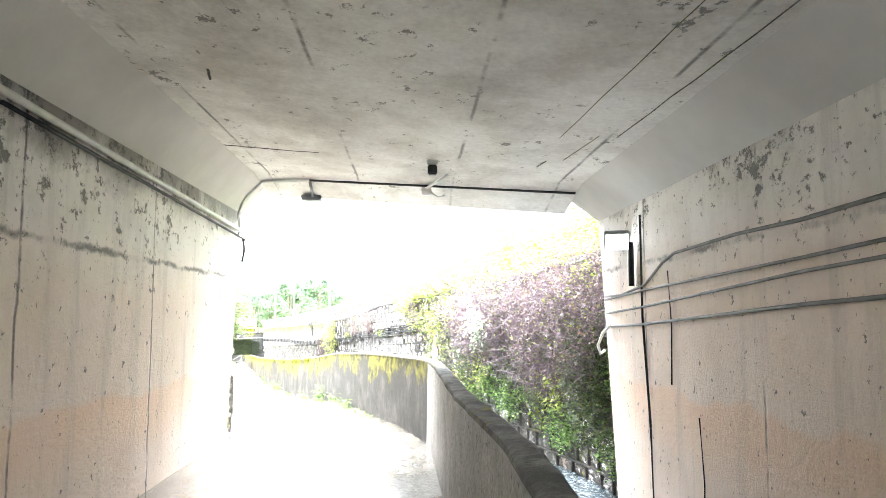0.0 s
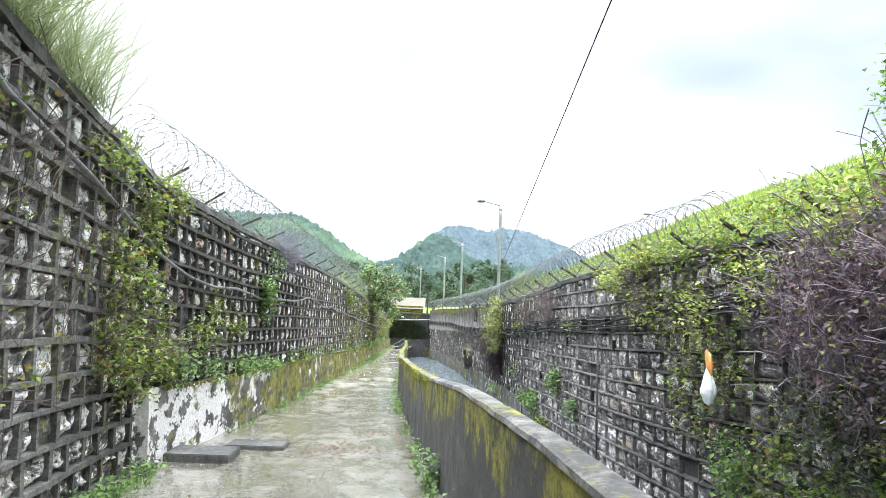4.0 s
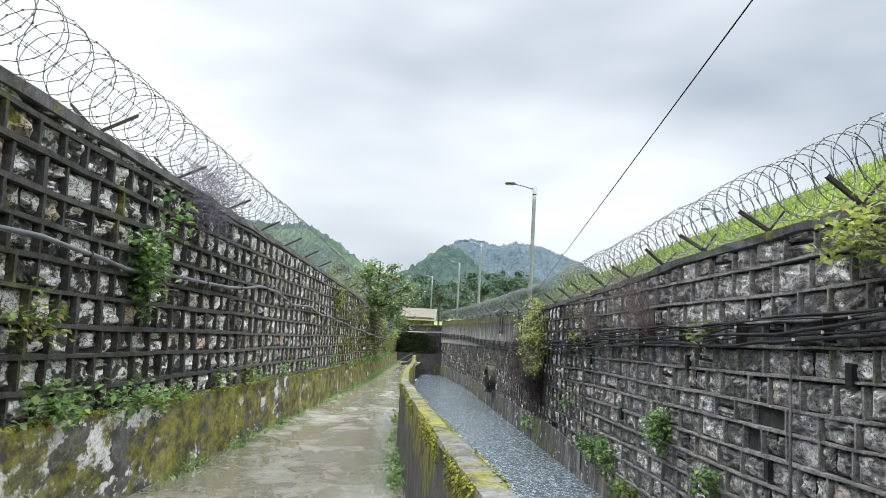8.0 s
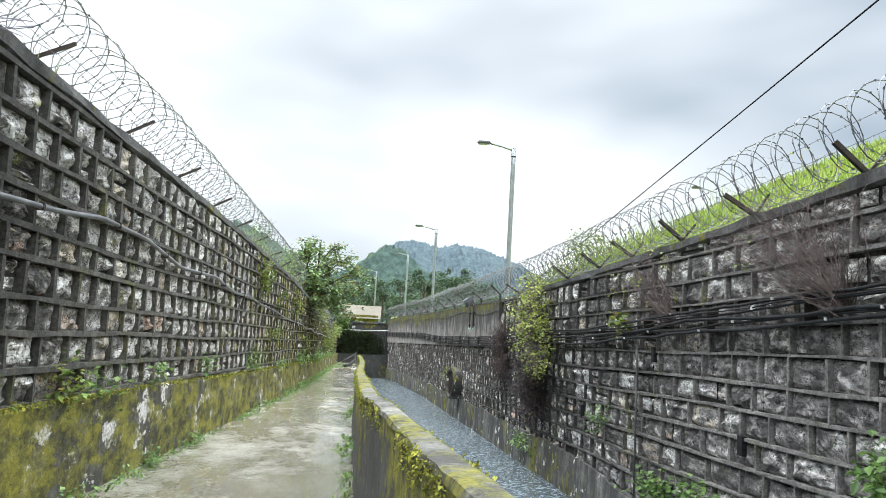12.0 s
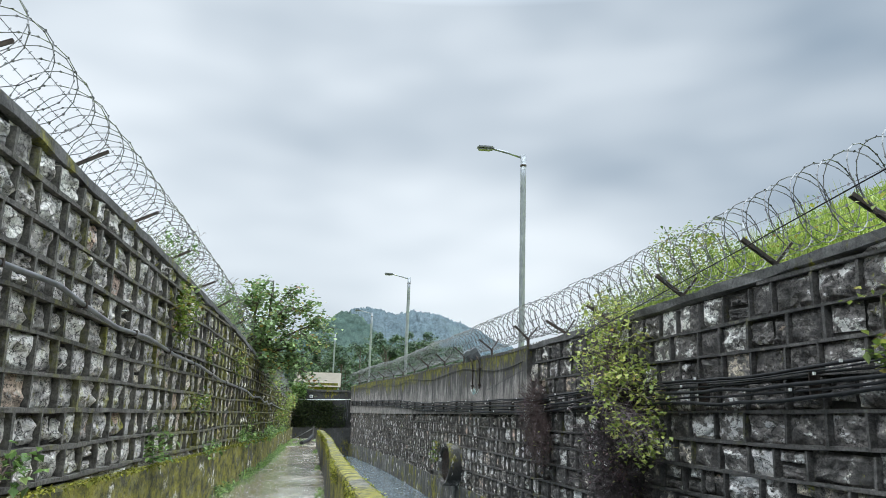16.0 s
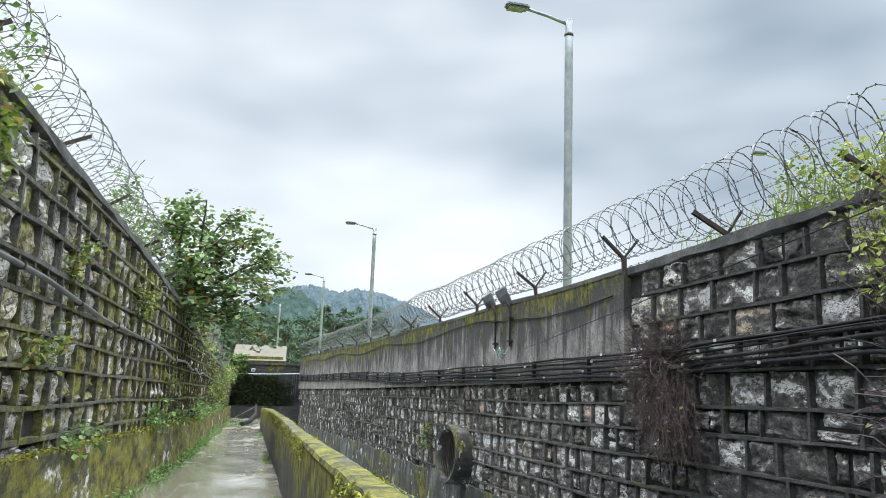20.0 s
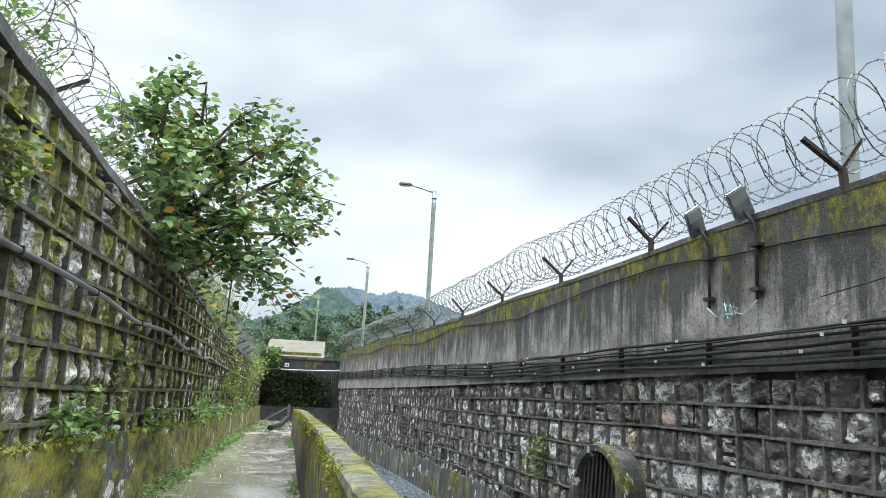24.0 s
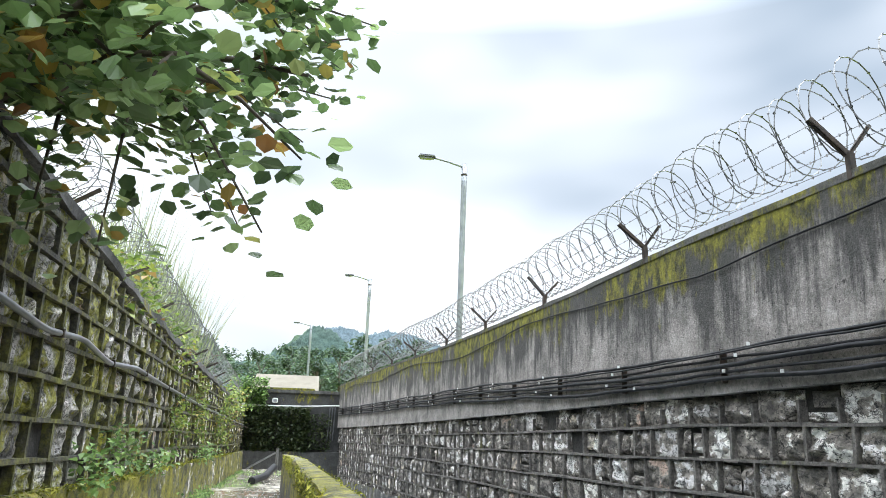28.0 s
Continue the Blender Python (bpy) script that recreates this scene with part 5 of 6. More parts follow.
shrub("root_mass", "dark hanging mass of dead stems on the wall", "dead shrub", [((RX(21.2, 0.25), 21.2, -0.65), (0.3, 0.55, 0.5), 1), ((RX(21.1, 0.2), 21.1, -1.15), (0.25, 0.5, 0.45), 1)], 0.05, M_LEAF_P, 900, 520, plain("dark_twig", (0.02, 0.015, 0.015), (0.06, 0.04, 0.04), 6.0), 0.45, None, 25, hang=0.35)
shrub("twig_shrub", "tangled brown leafless shrub hanging across the cables", "shrub", [((RX(24.3, 0.22), 24.2, -0.25), (0.24, 0.75, 0.55), 1), ((RX(24.2, 0.2), 24.0, -0.85), (0.22, 0.55, 0.4), 0.7)], 0.04, M_LEAF_P, 300, 420, M_TWIGB, 0.55, (RX(24.3, 0.0), 24.3, -0.2), 26)
for i, (y, h, sy, sz, n, mat) in enumerate(((12.65, 0.62, 0.22, 0.24, 420, M_LEAF_G), (15.2, -0.12, 0.6, 0.22, 380, M_LEAF_G), (16.2, -0.1, 0.4, 0.15, 240, M_LEAF_G), (11.2, 0.15, 0.2, 0.2, 160, M_LEAF_G), (32.45, 0.45, 0.22, 0.22, 130, M_LEAF_Y), (11.3, 1.86, 0.18, 0.1, 60, M_LEAF_Y), (17.3, 1.8, 0.15, 0.12, 80, M_LEAF_Y), (14.0, -0.5, 0.5, 0.16, 260, M_LEAF_Y), (22.0, -0.4, 0.6, 0.15, 160, M_LEAF_G), (18.0, 0.5, 0.12, 0.12, 60, M_LEAF_G))):
    shrub("wall_plant", "small leafy plant growing from a joint in the wall", "plant", [((RX(y, 0.12), y, RZ(y, h)), (0.13, sy, sz), 1)], 0.075, mat, n, 12, M_TWIG, 0.15, (RX(y, 0.0), y, RZ(y, h)), 30 + i, "plants in the wall joints")

# left wall plants
def LX(y, off=0.0):
    return left_x(y) + off


shrub("ivy", "bright green ivy patch hanging on the stone wall", "ivy", [((LX(10.1, 0.1), 10.1, 1.15), (0.12, 0.3, 0.3), 1), ((LX(10.1, 0.1), 10.05, 0.85), (0.1, 0.2, 0.3), 0.7), ((LX(10.1, 0.1), 10.6, 1.55), (0.1, 0.2, 0.3), 0.3)], 0.085, M_LEAF_G, 560, 20, M_TWIG, 0.3, None, 50)
shrub("dead_stems", "dry brown stems hanging down the stone wall", "dead plant", [((LX(0.4, 0.12), 0.4, 1.2), (0.1, 0.5, 0.7), 1), ((LX(-0.3, 0.12), -0.3, 0.9), (0.08, 0.4, 0.6), 0.6)], 0.035, M_LEAF_Y, 90, 90, M_TWIG, 0.5, None, 49, twig_r=0.003, hang=0.5)
M_LILAC = plain("grey_lilac_twig", (0.08, 0.07, 0.085), (0.26, 0.24, 0.30), 4.0, 0.9)
shrub("dry_bush", "leafless purple-brown bush on the wall top", "bush", [((LX(11.7, 0.05), 11.7, 2.12), (0.25, 0.75, 0.26), 1), ((LX(11.5, 0.1), 11.6, 1.7), (0.14, 0.6, 0.3), 0.5)], 0.03, M_LEAF_P, 200, 420, M_LILAC, 0.45, None, 51, twig_r=0.0026)
shrub("climbing_shrub", "green shrub climbing the wall beside the underpass", "shrub",
      [((LX(4.4, 0.12), 4.4, 1.9), (0.13, 0.4, 0.45), 0.7), ((LX(5.2, 0.1), 5.2, 2.15), (0.12, 0.3, 0.25), 0.4), ((LX(4.3, 0.14), 4.3, 0.9), (0.14, 0.4, 0.5), 0.7), ((LX(4.0, 0.16), 4.0, 0.3), (0.16, 0.5, 0.35), 0.7), ((LX(5.2, 0.12), 5.2, 0.3), (0.13, 0.45, 0.22), 0.7), ((LX(3.4, 0.15), 3.4, 1.3), (0.14, 0.35, 0.4), 0.5), ((LX(3.2, 0.18), 3.2, 0.6), (0.15, 0.4, 0.35), 0.6), ((LX(6.3, 0.1), 6.3, 0.45), (0.1, 0.5, 0.3), 0.35), ((LX(3.0, 0.1), 3.0, 2.3), (0.2, 0.6, 0.22), 0.5)], 0.06, M_LEAF_Y, 3400, 160, M_TWIG, 0.5, None, 52)
shrub("plinth_plants", "ferns and weeds crowding the plinth ledge", "weeds",
      [((LX(y, 0.12), y, plinth_top(y) + dz), (0.14, sy, sz), sh) for y, dz, sy, sz, sh in ((5.6, 0.22, 0.4, 0.24, 1.2), (7.0, 0.16, 0.5, 0.16, 0.7), (8.6, 0.12, 0.5, 0.14, 1), (9.8, 0.08, 0.5, 0.1, 1), (10.8, 0.07, 0.6, 0.08, 0.8), (14.5, 0.06, 0.3, 0.1, 0.3), (21.6, 0.2, 0.14, 0.2, 0.5), (25, 0.05, 0.5, 0.06, 0.4), (28.9, 0.15, 0.4, 0.2, 0.9), (31.5, 0.1, 0.6, 0.15, 0.6), (34.5, 0.12, 0.6, 0.15, 0.7), (37, 0.1, 0.8, 0.12, 0.7), (42, 0.1, 1.2, 0.12, 0.8))],
      0.07, M_LEAF_G, 2300, 0, None, 0.3, None, 53)
for i, (y, h, sy, sz, n, mat) in enumerate(((-1.3, 2.62, 0.16, 0.2, 130, M_LEAF_Y), (-1.0, 2.2, 0.12, 0.2, 60, M_LEAF_Y), (13.9, 0.95, 0.12, 0.2, 110, M_LEAF_Y), (12.6, 0.95, 0.1, 0.14, 70, M_LEAF_G), (22.4, 2.55, 0.35, 0.35, 420, M_LEAF_Y), (23.9, 1.45, 0.25, 0.16, 120, M_LEAF_Y), (24.6, 2.3, 0.12, 0.25, 90, M_LEAF_Y), (27.3, 2.25, 0.14, 0.3, 180, M_LEAF_Y), (8.3, 1.6, 0.35, 0.25, 140, M_LEAF_Y), (7.0, 1.7, 0.4, 0.4, 240, M_LEAF_Y), (30.0, 1.2, 0.2, 0.3, 120, M_LEAF_Y), (35.5, 0.9, 0.3, 0.2, 140, M_LEAF_G), (38.5, 1.2, 0.5, 0.4, 240, M_LEAF_Y), (41, 1.4, 0.6, 0.5, 300, M_LEAF_Y), (45, 1.2, 1.2, 0.6, 420, M_LEAF_Y), (16.0, 0.95, 0.2, 0.08, 60, M_LEAF_G), (18.0, 0.95, 0.2, 0.08, 60, M_LEAF_G))):
    shrub("wall_plant", "small leafy plant growing from a joint in the wall", "plant", [((LX(y, 0.1), y, RZ(y, h)), (0.1, sy, sz), 1)], 0.065, mat, n, 8, M_TWIG, 0.15, (LX(y, 0.0), y, RZ(y, h)), 70 + i, "plants in the wall joints")


def blades(name, label, category, spots, count, length, mat, seed, lean=0.35, width=0.007, kind=""):
    """Grass: narrow bent blades. spots: (x0, x1, y0, y1, z of (x, y), share)."""
    r = random.Random(seed)
    p = Pile()
    total = sum(s[5] for s in spots)
    for x0, x1, y0, y1, fz, share in spots:
        for _ in range(int(count * share / total)):
            x, y = r.uniform(x0, x1), r.uniform(y0, y1)
            b = Vector((x, y, fz(x, y) - 0.02))
            l = length * r.uniform(0.5, 1.2)
            d = Vector((r.gauss(0, lean), r.gauss(0, lean), 1)).normalized()
            s = Vector((r.uniform(-1, 1), r.uniform(-1, 1), 0)).normalized() * width
            m = b + d * l * 0.55
            t = b + d * l + Vector((d.x, d.y, -0.3)) * l * 0.25
            p.add(([b - s, b + s, m + s * 0.8, m - s * 0.8, t], [(0, 1, 2, 3), (3, 2, 4)]))
    ob = put(name, p.mesh(name, mat))
    return tagged(ob, label, category, kind=kind)


def bank_z(x, y):
    b = max(0.0, min(1.0, (27.0 - y) / 6.0))
    return right_top(y) - 0.12 + b * 0.64 * min(max(x - right_x(y) - 0.2, 0), 2.4)


blades("bank_grass", "bright yellow-green grass on the bank behind the wall", "grass", [(RX(y, -0.3), RX(y, -2.7), y - 1.5, y + 1.5, bank_z, 1) for y in (-3, 0, 3, 6, 9, 12, 15, 18, 21)] + [(RX(24, -0.4), RX(24, -2.0), 22.5, 26, bank_z, 0.6)], 42000, 0.14, M_GRASS, 5, 0.4, 0.008, "stuff")
blades("tall_weeds", "tall seeding weeds behind the razor wire", "weeds", [(RX(y, -0.4), RX(y, -1.6), y - 1, y + 1, bank_z, s) for y, s in ((17.5, 0.5), (19.5, 0.8), (21, 1.2), (22.5, 1.4), (24, 0.8))] + [(RX(1, -0.5), RX(1, -1.6), -3, 4, bank_z, 1.0)], 2200, 0.5, M_GRASS, 6, 0.25, 0.006, "stuff")
shrub("weed_clump", "tall green weeds with small leaves on the bank", "weeds", [((RX(y, -0.75), y, right_top(y) + dz), (0.4, 0.6, 0.32), 1) for y, dz in ((19.0, 0.35), (20.6, 0.5), (22.0, 0.55), (23.2, 0.45), (17.6, 0.25), (21.3, 0.85))], 0.045, M_LEAF_Y, 5200, 24, M_TWIG, 0.5, None, 61)
shrub("tall_weed", "tall thin-leaved weed standing on the wall top", "weed", [((LX(27.3, -0.25), 27.3, 1.55), (0.2, 0.45, 0.45), 1), ((LX(27.8, -0.3), 28.0, 1.35), (0.2, 0.4, 0.4), 0.7), ((LX(24.2, -0.25), 23.2, 1.75), (0.2, 0.9, 0.35), 0.7)], 0.055, M_LEAF_G, 900, 70, M_TWIG, 0.4, None, 66)
shrub("dry_vines", "brown vines and thin leaves trailing down the stones", "vines",
      [((LX(y, 0.1), y, hh), (0.07, 0.5, 0.55), 1) for y, hh in ((-0.8, 2.0), (0.2, 1.7), (1.2, 2.1), (2.2, 1.3), (3.0, 1.9), (1.0, 0.6), (3.4, 0.8))],
      0.05, M_LEAF_Y, 520, 170, M_TWIG, 0.5, None, 67, twig_r=0.004, hang=0.7)
blades("hanging_grass", "long pale grass hanging over the wall above the walk", "grass", [(LX(y, -0.35), LX(y, 0.1), y - 0.4, y + 0.4, lambda x, yy: left_top(yy), 1) for y in (-1.8, -1.2, -0.6, 0.0, 0.8, 1.6, 2.4)], 4200, 1.0, M_REED, 8, 0.75, 0.004, "stuff")
blades("wall_top_grass", "thin pale weeds along the wall top", "grass", [(LX(y, -0.5), LX(y, -0.1), y - 0.8, y + 0.8, lambda x, yy: left_top(yy), s) for y, s in ((3.5, 2), (6.5, 1), (13, 0.4), (22.5, 1.2), (24, 1), (27.2, 1.8), (28, 1.2), (30, 0.6))], 1300, 0.42, M_REED, 9, 0.25, 0.004, "stuff")
blades("reeds", "tall pale green reeds behind the wall end", "reeds", [(LX(42, -2.4), LX(42, -0.5), 38, 45, lambda x, y: left_top(y) - 0.3, 1)], 3600, 2.3, M_REED, 10, 0.12, 0.012, "stuff")
blades("path_weeds", "small weeds in the joint of path and walls", "weeds",
       [(LX(y, 0.1), LX(y, 0.26), y - 0.9, y + 0.9, lambda x, yy: ground_z(yy), s) for y, s in ((1.0, 1.5), (3.0, 2.5), (8.6, 0.6), (11, 0.7), (14, 1), (16, 0.8), (18, 0.8), (21, 1), (24, 1), (27, 1.2), (30, 1.4), (33, 1.4), (36, 1.4), (39, 1.4), (42, 1.2), (45, 1), (48, 2.0), (51, 2.0))] + [(-3.6, -2.7, 44.0, 47.5, lambda x, yy: ground_z(yy), 3.0), (-3.7, -2.4, 49.5, 52.5, lambda x, yy: ground_z(yy), 2.0)] +
       [(par_x(y) - 0.16, par_x(y) - 0.01, y - 0.9, y + 0.9, lambda x, yy: ground_z(yy), s) for y, s in ((0, 0.6), (2, 0.8), (4, 1.0), (6, 0.8), (9, 0.7), (12, 1), (15, 1), (18, 1), (22, 0.8), (26, 0.8), (32, 0.8), (40, 1))], 5200, 0.085, M_LEAF_G, 12, 0.7, 0.012, "stuff")
shrub("kerb_weeds", "leafy green weeds at the foot of the plinth", "weeds", [((LX(y, 0.2), y, ground_z(y) + 0.06), (0.1, sy, 0.07), s) for y, sy, s in ((1.5, 0.5, 2), (2.8, 0.6, 2.5), (4.2, 0.4, 1.5), (11.5, 0.6, 0.7), (13.5, 0.8, 1), (15.5, 0.8, 0.9), (17.5, 0.6, 0.6), (22, 1, 0.9), (26, 1, 1.4), (29, 1, 1.8), (32, 1.2, 2.2), (35, 1.2, 2.2), (38, 1.5, 2.4), (41, 1.5, 2.2))], 0.05, M_LEAF_G, 4200, 0, None, 0.1, None, 63)
shrub("kerb_weeds", "leafy green weeds at the foot of the parapet", "weeds", [((par_x(y) - 0.1, y, ground_z(y) + dz), (0.08, sy, dz), s) for y, sy, dz, s in ((3.9, 0.22, 0.16, 1.4), (1.2, 0.4, 0.06, 0.6), (2.4, 0.5, 0.06, 0.7), (6.4, 0.5, 0.06, 0.6), (11.4, 0.5, 0.1, 0.9), (12.6, 0.4, 0.1, 0.8), (16.8, 0.4, 0.12, 0.8), (22, 0.6, 0.06, 0.5))], 0.06, M_LEAF_G, 800, 0, None, 0.1, None, 64)


def moss_tufts():
    """Cushions of moss that hang over the edges of the parapet, and along the plinth ledge."""
    r = random.Random(91)
    p = Pile()
    for _ in range(4200):
        y = 5.5 + 37.3 * r.random() ** 1.3
        if noise.noise((y * 0.9, 3.3, 8.1)) < -0.12:
            continue
        side = r.random() < 0.75
        x = par_x(y) - 0.008 if side else par_x(y) + par_w(y)
        z = ground_z(y) + par_h(y) + 0.008 - (r.random() ** 2 * 0.14 if side else 0.0)
        for _k in range(5):
            q = Vector((x + r.gauss(0, 0.012), y + r.gauss(0, 0.02), z + r.gauss(0, 0.008)))
            p.add(leaf_data(q, r.uniform(0.01, 0.022), r, 0.9))
    for _ in range(1500):
        y = 5.2 + 44 * r.random() ** 1.2
        for _k in range(4):
            q = Vector((left_x(y) + 0.085 + r.gauss(0, 0.02), y + r.gauss(0, 0.03), plinth_top(y) + r.gauss(0, 0.012)))
            p.add(leaf_data(q, r.uniform(0.018, 0.04), r, 0.8))
    tagged(put("moss", p.mesh("moss", M_MOSS)), "yellow-green moss cushions hanging over the concrete edges", "moss", kind="stuff")


moss_tufts()


# ---- the tree that leans over the wall ----
def tree_over_wall():
    r = random.Random(31)
    ob = thing("tree", "broad-leaved tree leaning over the stone wall, some leaves yellow", "tree")
    root = Vector((-3.75, 32.3, -0.3))
    fork = Vector((-3.45, 32.2, 0.55))
    tr = Pile()
    tr.add(tube_data([root, root.lerp(fork, 0.5) + Vector((0.05, 0.03, 0)), fork], 0.09, 8, 0.75))
    put("trunk", tr.mesh("trunk", M_BARK, True), ob)
    limbs, fol = Pile(), Pile()
    ends = []
    goals = [(-3.6, 31.4, 2.2), (-3.1, 31.6, 2.6), (-2.7, 32.2, 2.5), (-2.2, 32.0, 2.1), (-1.9, 32.6, 1.6), (-2.0, 31.4, 1.5), (-1.8, 32.2, 0.9), (-2.4, 31.0, 0.8), (-2.7, 31.2, 1.9), (-3.1, 30.6, 1.4), (-3.3, 30.8, 2.2), (-3.7, 32.8, 2.3), (-3.0, 33.2, 2.3), (-2.4, 33.4, 1.4), (-2.9, 32.0, 0.5), (-4.1, 31.6, 1.7), (-4.3, 32.5, 1.3), (-2.2, 31.0, 0.35), (-3.0, 30.6, 0.6)]
    for g in goals:
        g = Vector(g)
        mid = fork.lerp(g, 0.5) + Vector((r.gauss(0, 0.12), r.gauss(0, 0.12), 0.1 + r.gauss(0, 0.08)))
        limbs.add(tube_data([fork, fork.lerp(mid, 0.6) + Vector((0, 0, 0.05)), mid, mid.lerp(g, 0.6) + Vector((0, 0, 0.04)), g], 0.042, 6, 0.22))
        for k in range(7):
            t = r.uniform(0.35, 1.0)
            b = mid.lerp(g, t) if t > 0.5 else fork.lerp(mid, t * 1.6)
            e = b + Vector((r.gauss(0, 0.36), r.gauss(0, 0.36), r.gauss(0.02, 0.28)))
            limbs.add(tube_data([b, b.lerp(e, 0.5) + Vector((0, 0, 0.04)), e], 0.013, 4, 0.35))
            ends.append((b, e))
    # long drooping twigs
    for e in ((-1.95, 31.9, -0.1), (-2.1, 32.4, 0.0), (-2.6, 31.6, -0.3), (-2.3, 32.6, 0.15), (-1.8, 32.2, 0.5)):
        b = Vector((-2.6, 31.9, 0.7))
        e = Vector(e)
        limbs.add(tube_data([b, b.lerp(e, 0.5) + Vector((0, 0, 0.12)), e], 0.012, 4, 0.35))
        ends.append((b, e))
    put("branchwork", limbs.mesh("branchwork", M_BARK, True), ob)
    for b, e in ends:
        for k in range(46):
            t = r.uniform(0.1, 1.04)
            p = b.lerp(e, t) + Vector((r.gauss(0, 0.095), r.gauss(0, 0.095), r.gauss(0, 0.08)))
            ax = Vector((r.uniform(-1, 1), r.uniform(-1, 1), r.uniform(-0.7, 0.45)))
            fol.add(leaf_data(p, r.uniform(0.06, 0.115), r, 0.3, True, ax))
    put("crown", fol.mesh("crown", M_LEAF_T), ob)


tree_over_wall()
shrub("thicket", "green thicket behind the wall by the tree", "thicket", [((-4.3, 33.5, 0.6), (0.6, 1.2, 0.7), 1), ((-3.7, 36, 0.2), (0.4, 1.6, 0.5), 1), ((-3.7, 39, -0.3), (0.3, 1.5, 0.5), 1), ((-3.8, 47, -0.9), (0.5, 3.5, 0.6), 1.4)], 0.09, M_LEAF_Y, 3200, 90, M_TWIG, 0.6, None, 33)

# ---- end of the walk ----
for j, (x0, x1, z0, z1, n) in enumerate(((-3.9, -1.75, -2.4, -0.9, 3600), (-4.5, -3.2, -1.0, 0.05, 1500), (-1.9, -1.0, -2.3, -1.1, 420))):
    r = random.Random(80 + j)
    p = Pile()
    for _ in range(n):
        q = Vector((r.uniform(x0, x1), END_Y - r.uniform(0.0, 0.25), r.uniform(z0, z1)))
        p.add(leaf_data(q, r.uniform(0.07, 0.14), r, 0.5))
    ob = thing("wall_creeper", "dark green creeper covering the end wall", "creeper")
    put("foliage", p.mesh("foliage", M_LEAF_G if j == 1 else M_LEAF_D), ob)
lamp = thing("bulkhead_light", "small white bulkhead light on the dark end wall", "wall light")
part("housing", box_bm(-3.02, -2.84, END_Y - 0.14, END_Y - 0.07, -0.78, -0.62, 0.01), M_WHITEPVC, lamp)
part("lens", box_bm(-2.99, -2.87, END_Y - 0.15, END_Y - 0.142, -0.75, -0.66), M_STEEL, lamp)
ep = thing("water_pipe", "pale plastic pipe strung across the end wall", "pipe")
put("pipe", strand([(-4.3 + 3.7 * t, END_Y - 0.12, -0.86 - 0.05 * math.sin(math.pi * t) + 0.05 * t) for t in [i / 12 for i in range(13)]], 0.025, M_WHITEPVC, 8).mesh("pipe", M_WHITEPVC, True), ep)
dp = thing("down_pipes", "thin pipes dropping down the corner of the end wall", "pipes")
for k in range(3):
    put("pipe", strand([(-0.86 - 0.09 * k, END_Y - 0.12, -0.8), (-0.9 - 0.09 * k, END_Y - 0.12, -2.0)], 0.02, M_WHITEPVC, 6).mesh("pipe", M_GREYPIPE), dp)
gate = thing("barrier", "low post and slanted pipe at the foot of the end wall", "pipe frame")
put("post", strand([(-2.6, 51.3, ground_z(51.3) - 0.05), (-2.6, 51.3, ground_z(51.3) + 0.72)], 0.045, M_RUST, 8).mesh("post", M_COPE), gate)
put("brace", strand([(-2.62, 51.3, ground_z(51.3) + 0.6), (-3.55, 52.2, ground_z(52.2) + 0.06)], 0.028, M_GREYPIPE, 8).mesh("brace", M_GREYPIPE), gate)
log = thing("pipe_piece", "broken black pipe lying on the path end", "pipe")
put("pipe", strand([(-2.85, 45.2, ground_z(45.2) + 0.08), (-2.62, 46.2, ground_z(46.2) + 0.14), (-2.5, 47.6, ground_z(47.6) + 0.3)], 0.085, M_BLACK, 10).mesh("pipe", M_BLACK), log)
house = thing("house", "low building with beige corrugated roof behind the end wall", "house")
part("wall", box_bm(-4.6, -1.6, 66.0, 69.0, -1.8, 0.05), M_BAND, house)
pitch = Pile()
for i in range(30):
    x = -4.8 + i * 0.11
    pitch.add(box_data(x, x + 0.055, 65.7, 69.3, 0.05, 0.09))
M_ROOF = plain("beige_roof_sheet", (0.115, 0.10, 0.072), (0.165, 0.145, 0.105), 2.0, 0.8)
sl = part("roof", box_bm(-4.8, -1.4, 65.7, 69.3, 0.06, 0.08), M_ROOF, house)
sl.matrix_world = Matrix.Translation((0, 65.7, -0.25)) @ Matrix.Rotation(radians(17), 4, "X") @ Matrix.Translation((0, -65.7, -0.05))
put("ridges", pitch.mesh("ridges", M_ROOF), sl)


# ---- trees and hills beyond ----
def far_tree(seed, h, w, n, leaf):
    r = random.Random(seed)
    ob = thing("tree", "tall dark green tree beyond the end wall", "tree", "trees beyond the wall")
    tr, fol = Pile(), Pile()
    tr.add(tube_data([(0, 0, 0), (0.1, 0, h * 0.35), (0, 0.1, h * 0.75)], 0.03 * h, 6, 0.3))
    for _ in range(26):
        a, t = r.uniform(0, 6.28), r.uniform(0.28, 1.0)
        rad = w * (0.35 + 0.65 * math.sin(math.pi * min(1, (t - 0.15) * 1.05))) * r.uniform(0.45, 1.0)
        c = Vector((rad * math.cos(a), rad * math.sin(a), h * t))
        tr.add(tube_data([(0, 0, h * t * 0.75), c], 0.006 * h, 4, 0.3))
        s = w * r.uniform(0.18, 0.36)
        for _k in range(n):
            fol.add(leaf_data(cloud(r, c, (s, s, s * 0.75)), leaf * r.uniform(0.6, 1.3), r))
    put("trunk", tr.mesh("trunk", M_BARK), ob)
    put("crown", fol.mesh("crown", M_FAR), ob)
    return ob


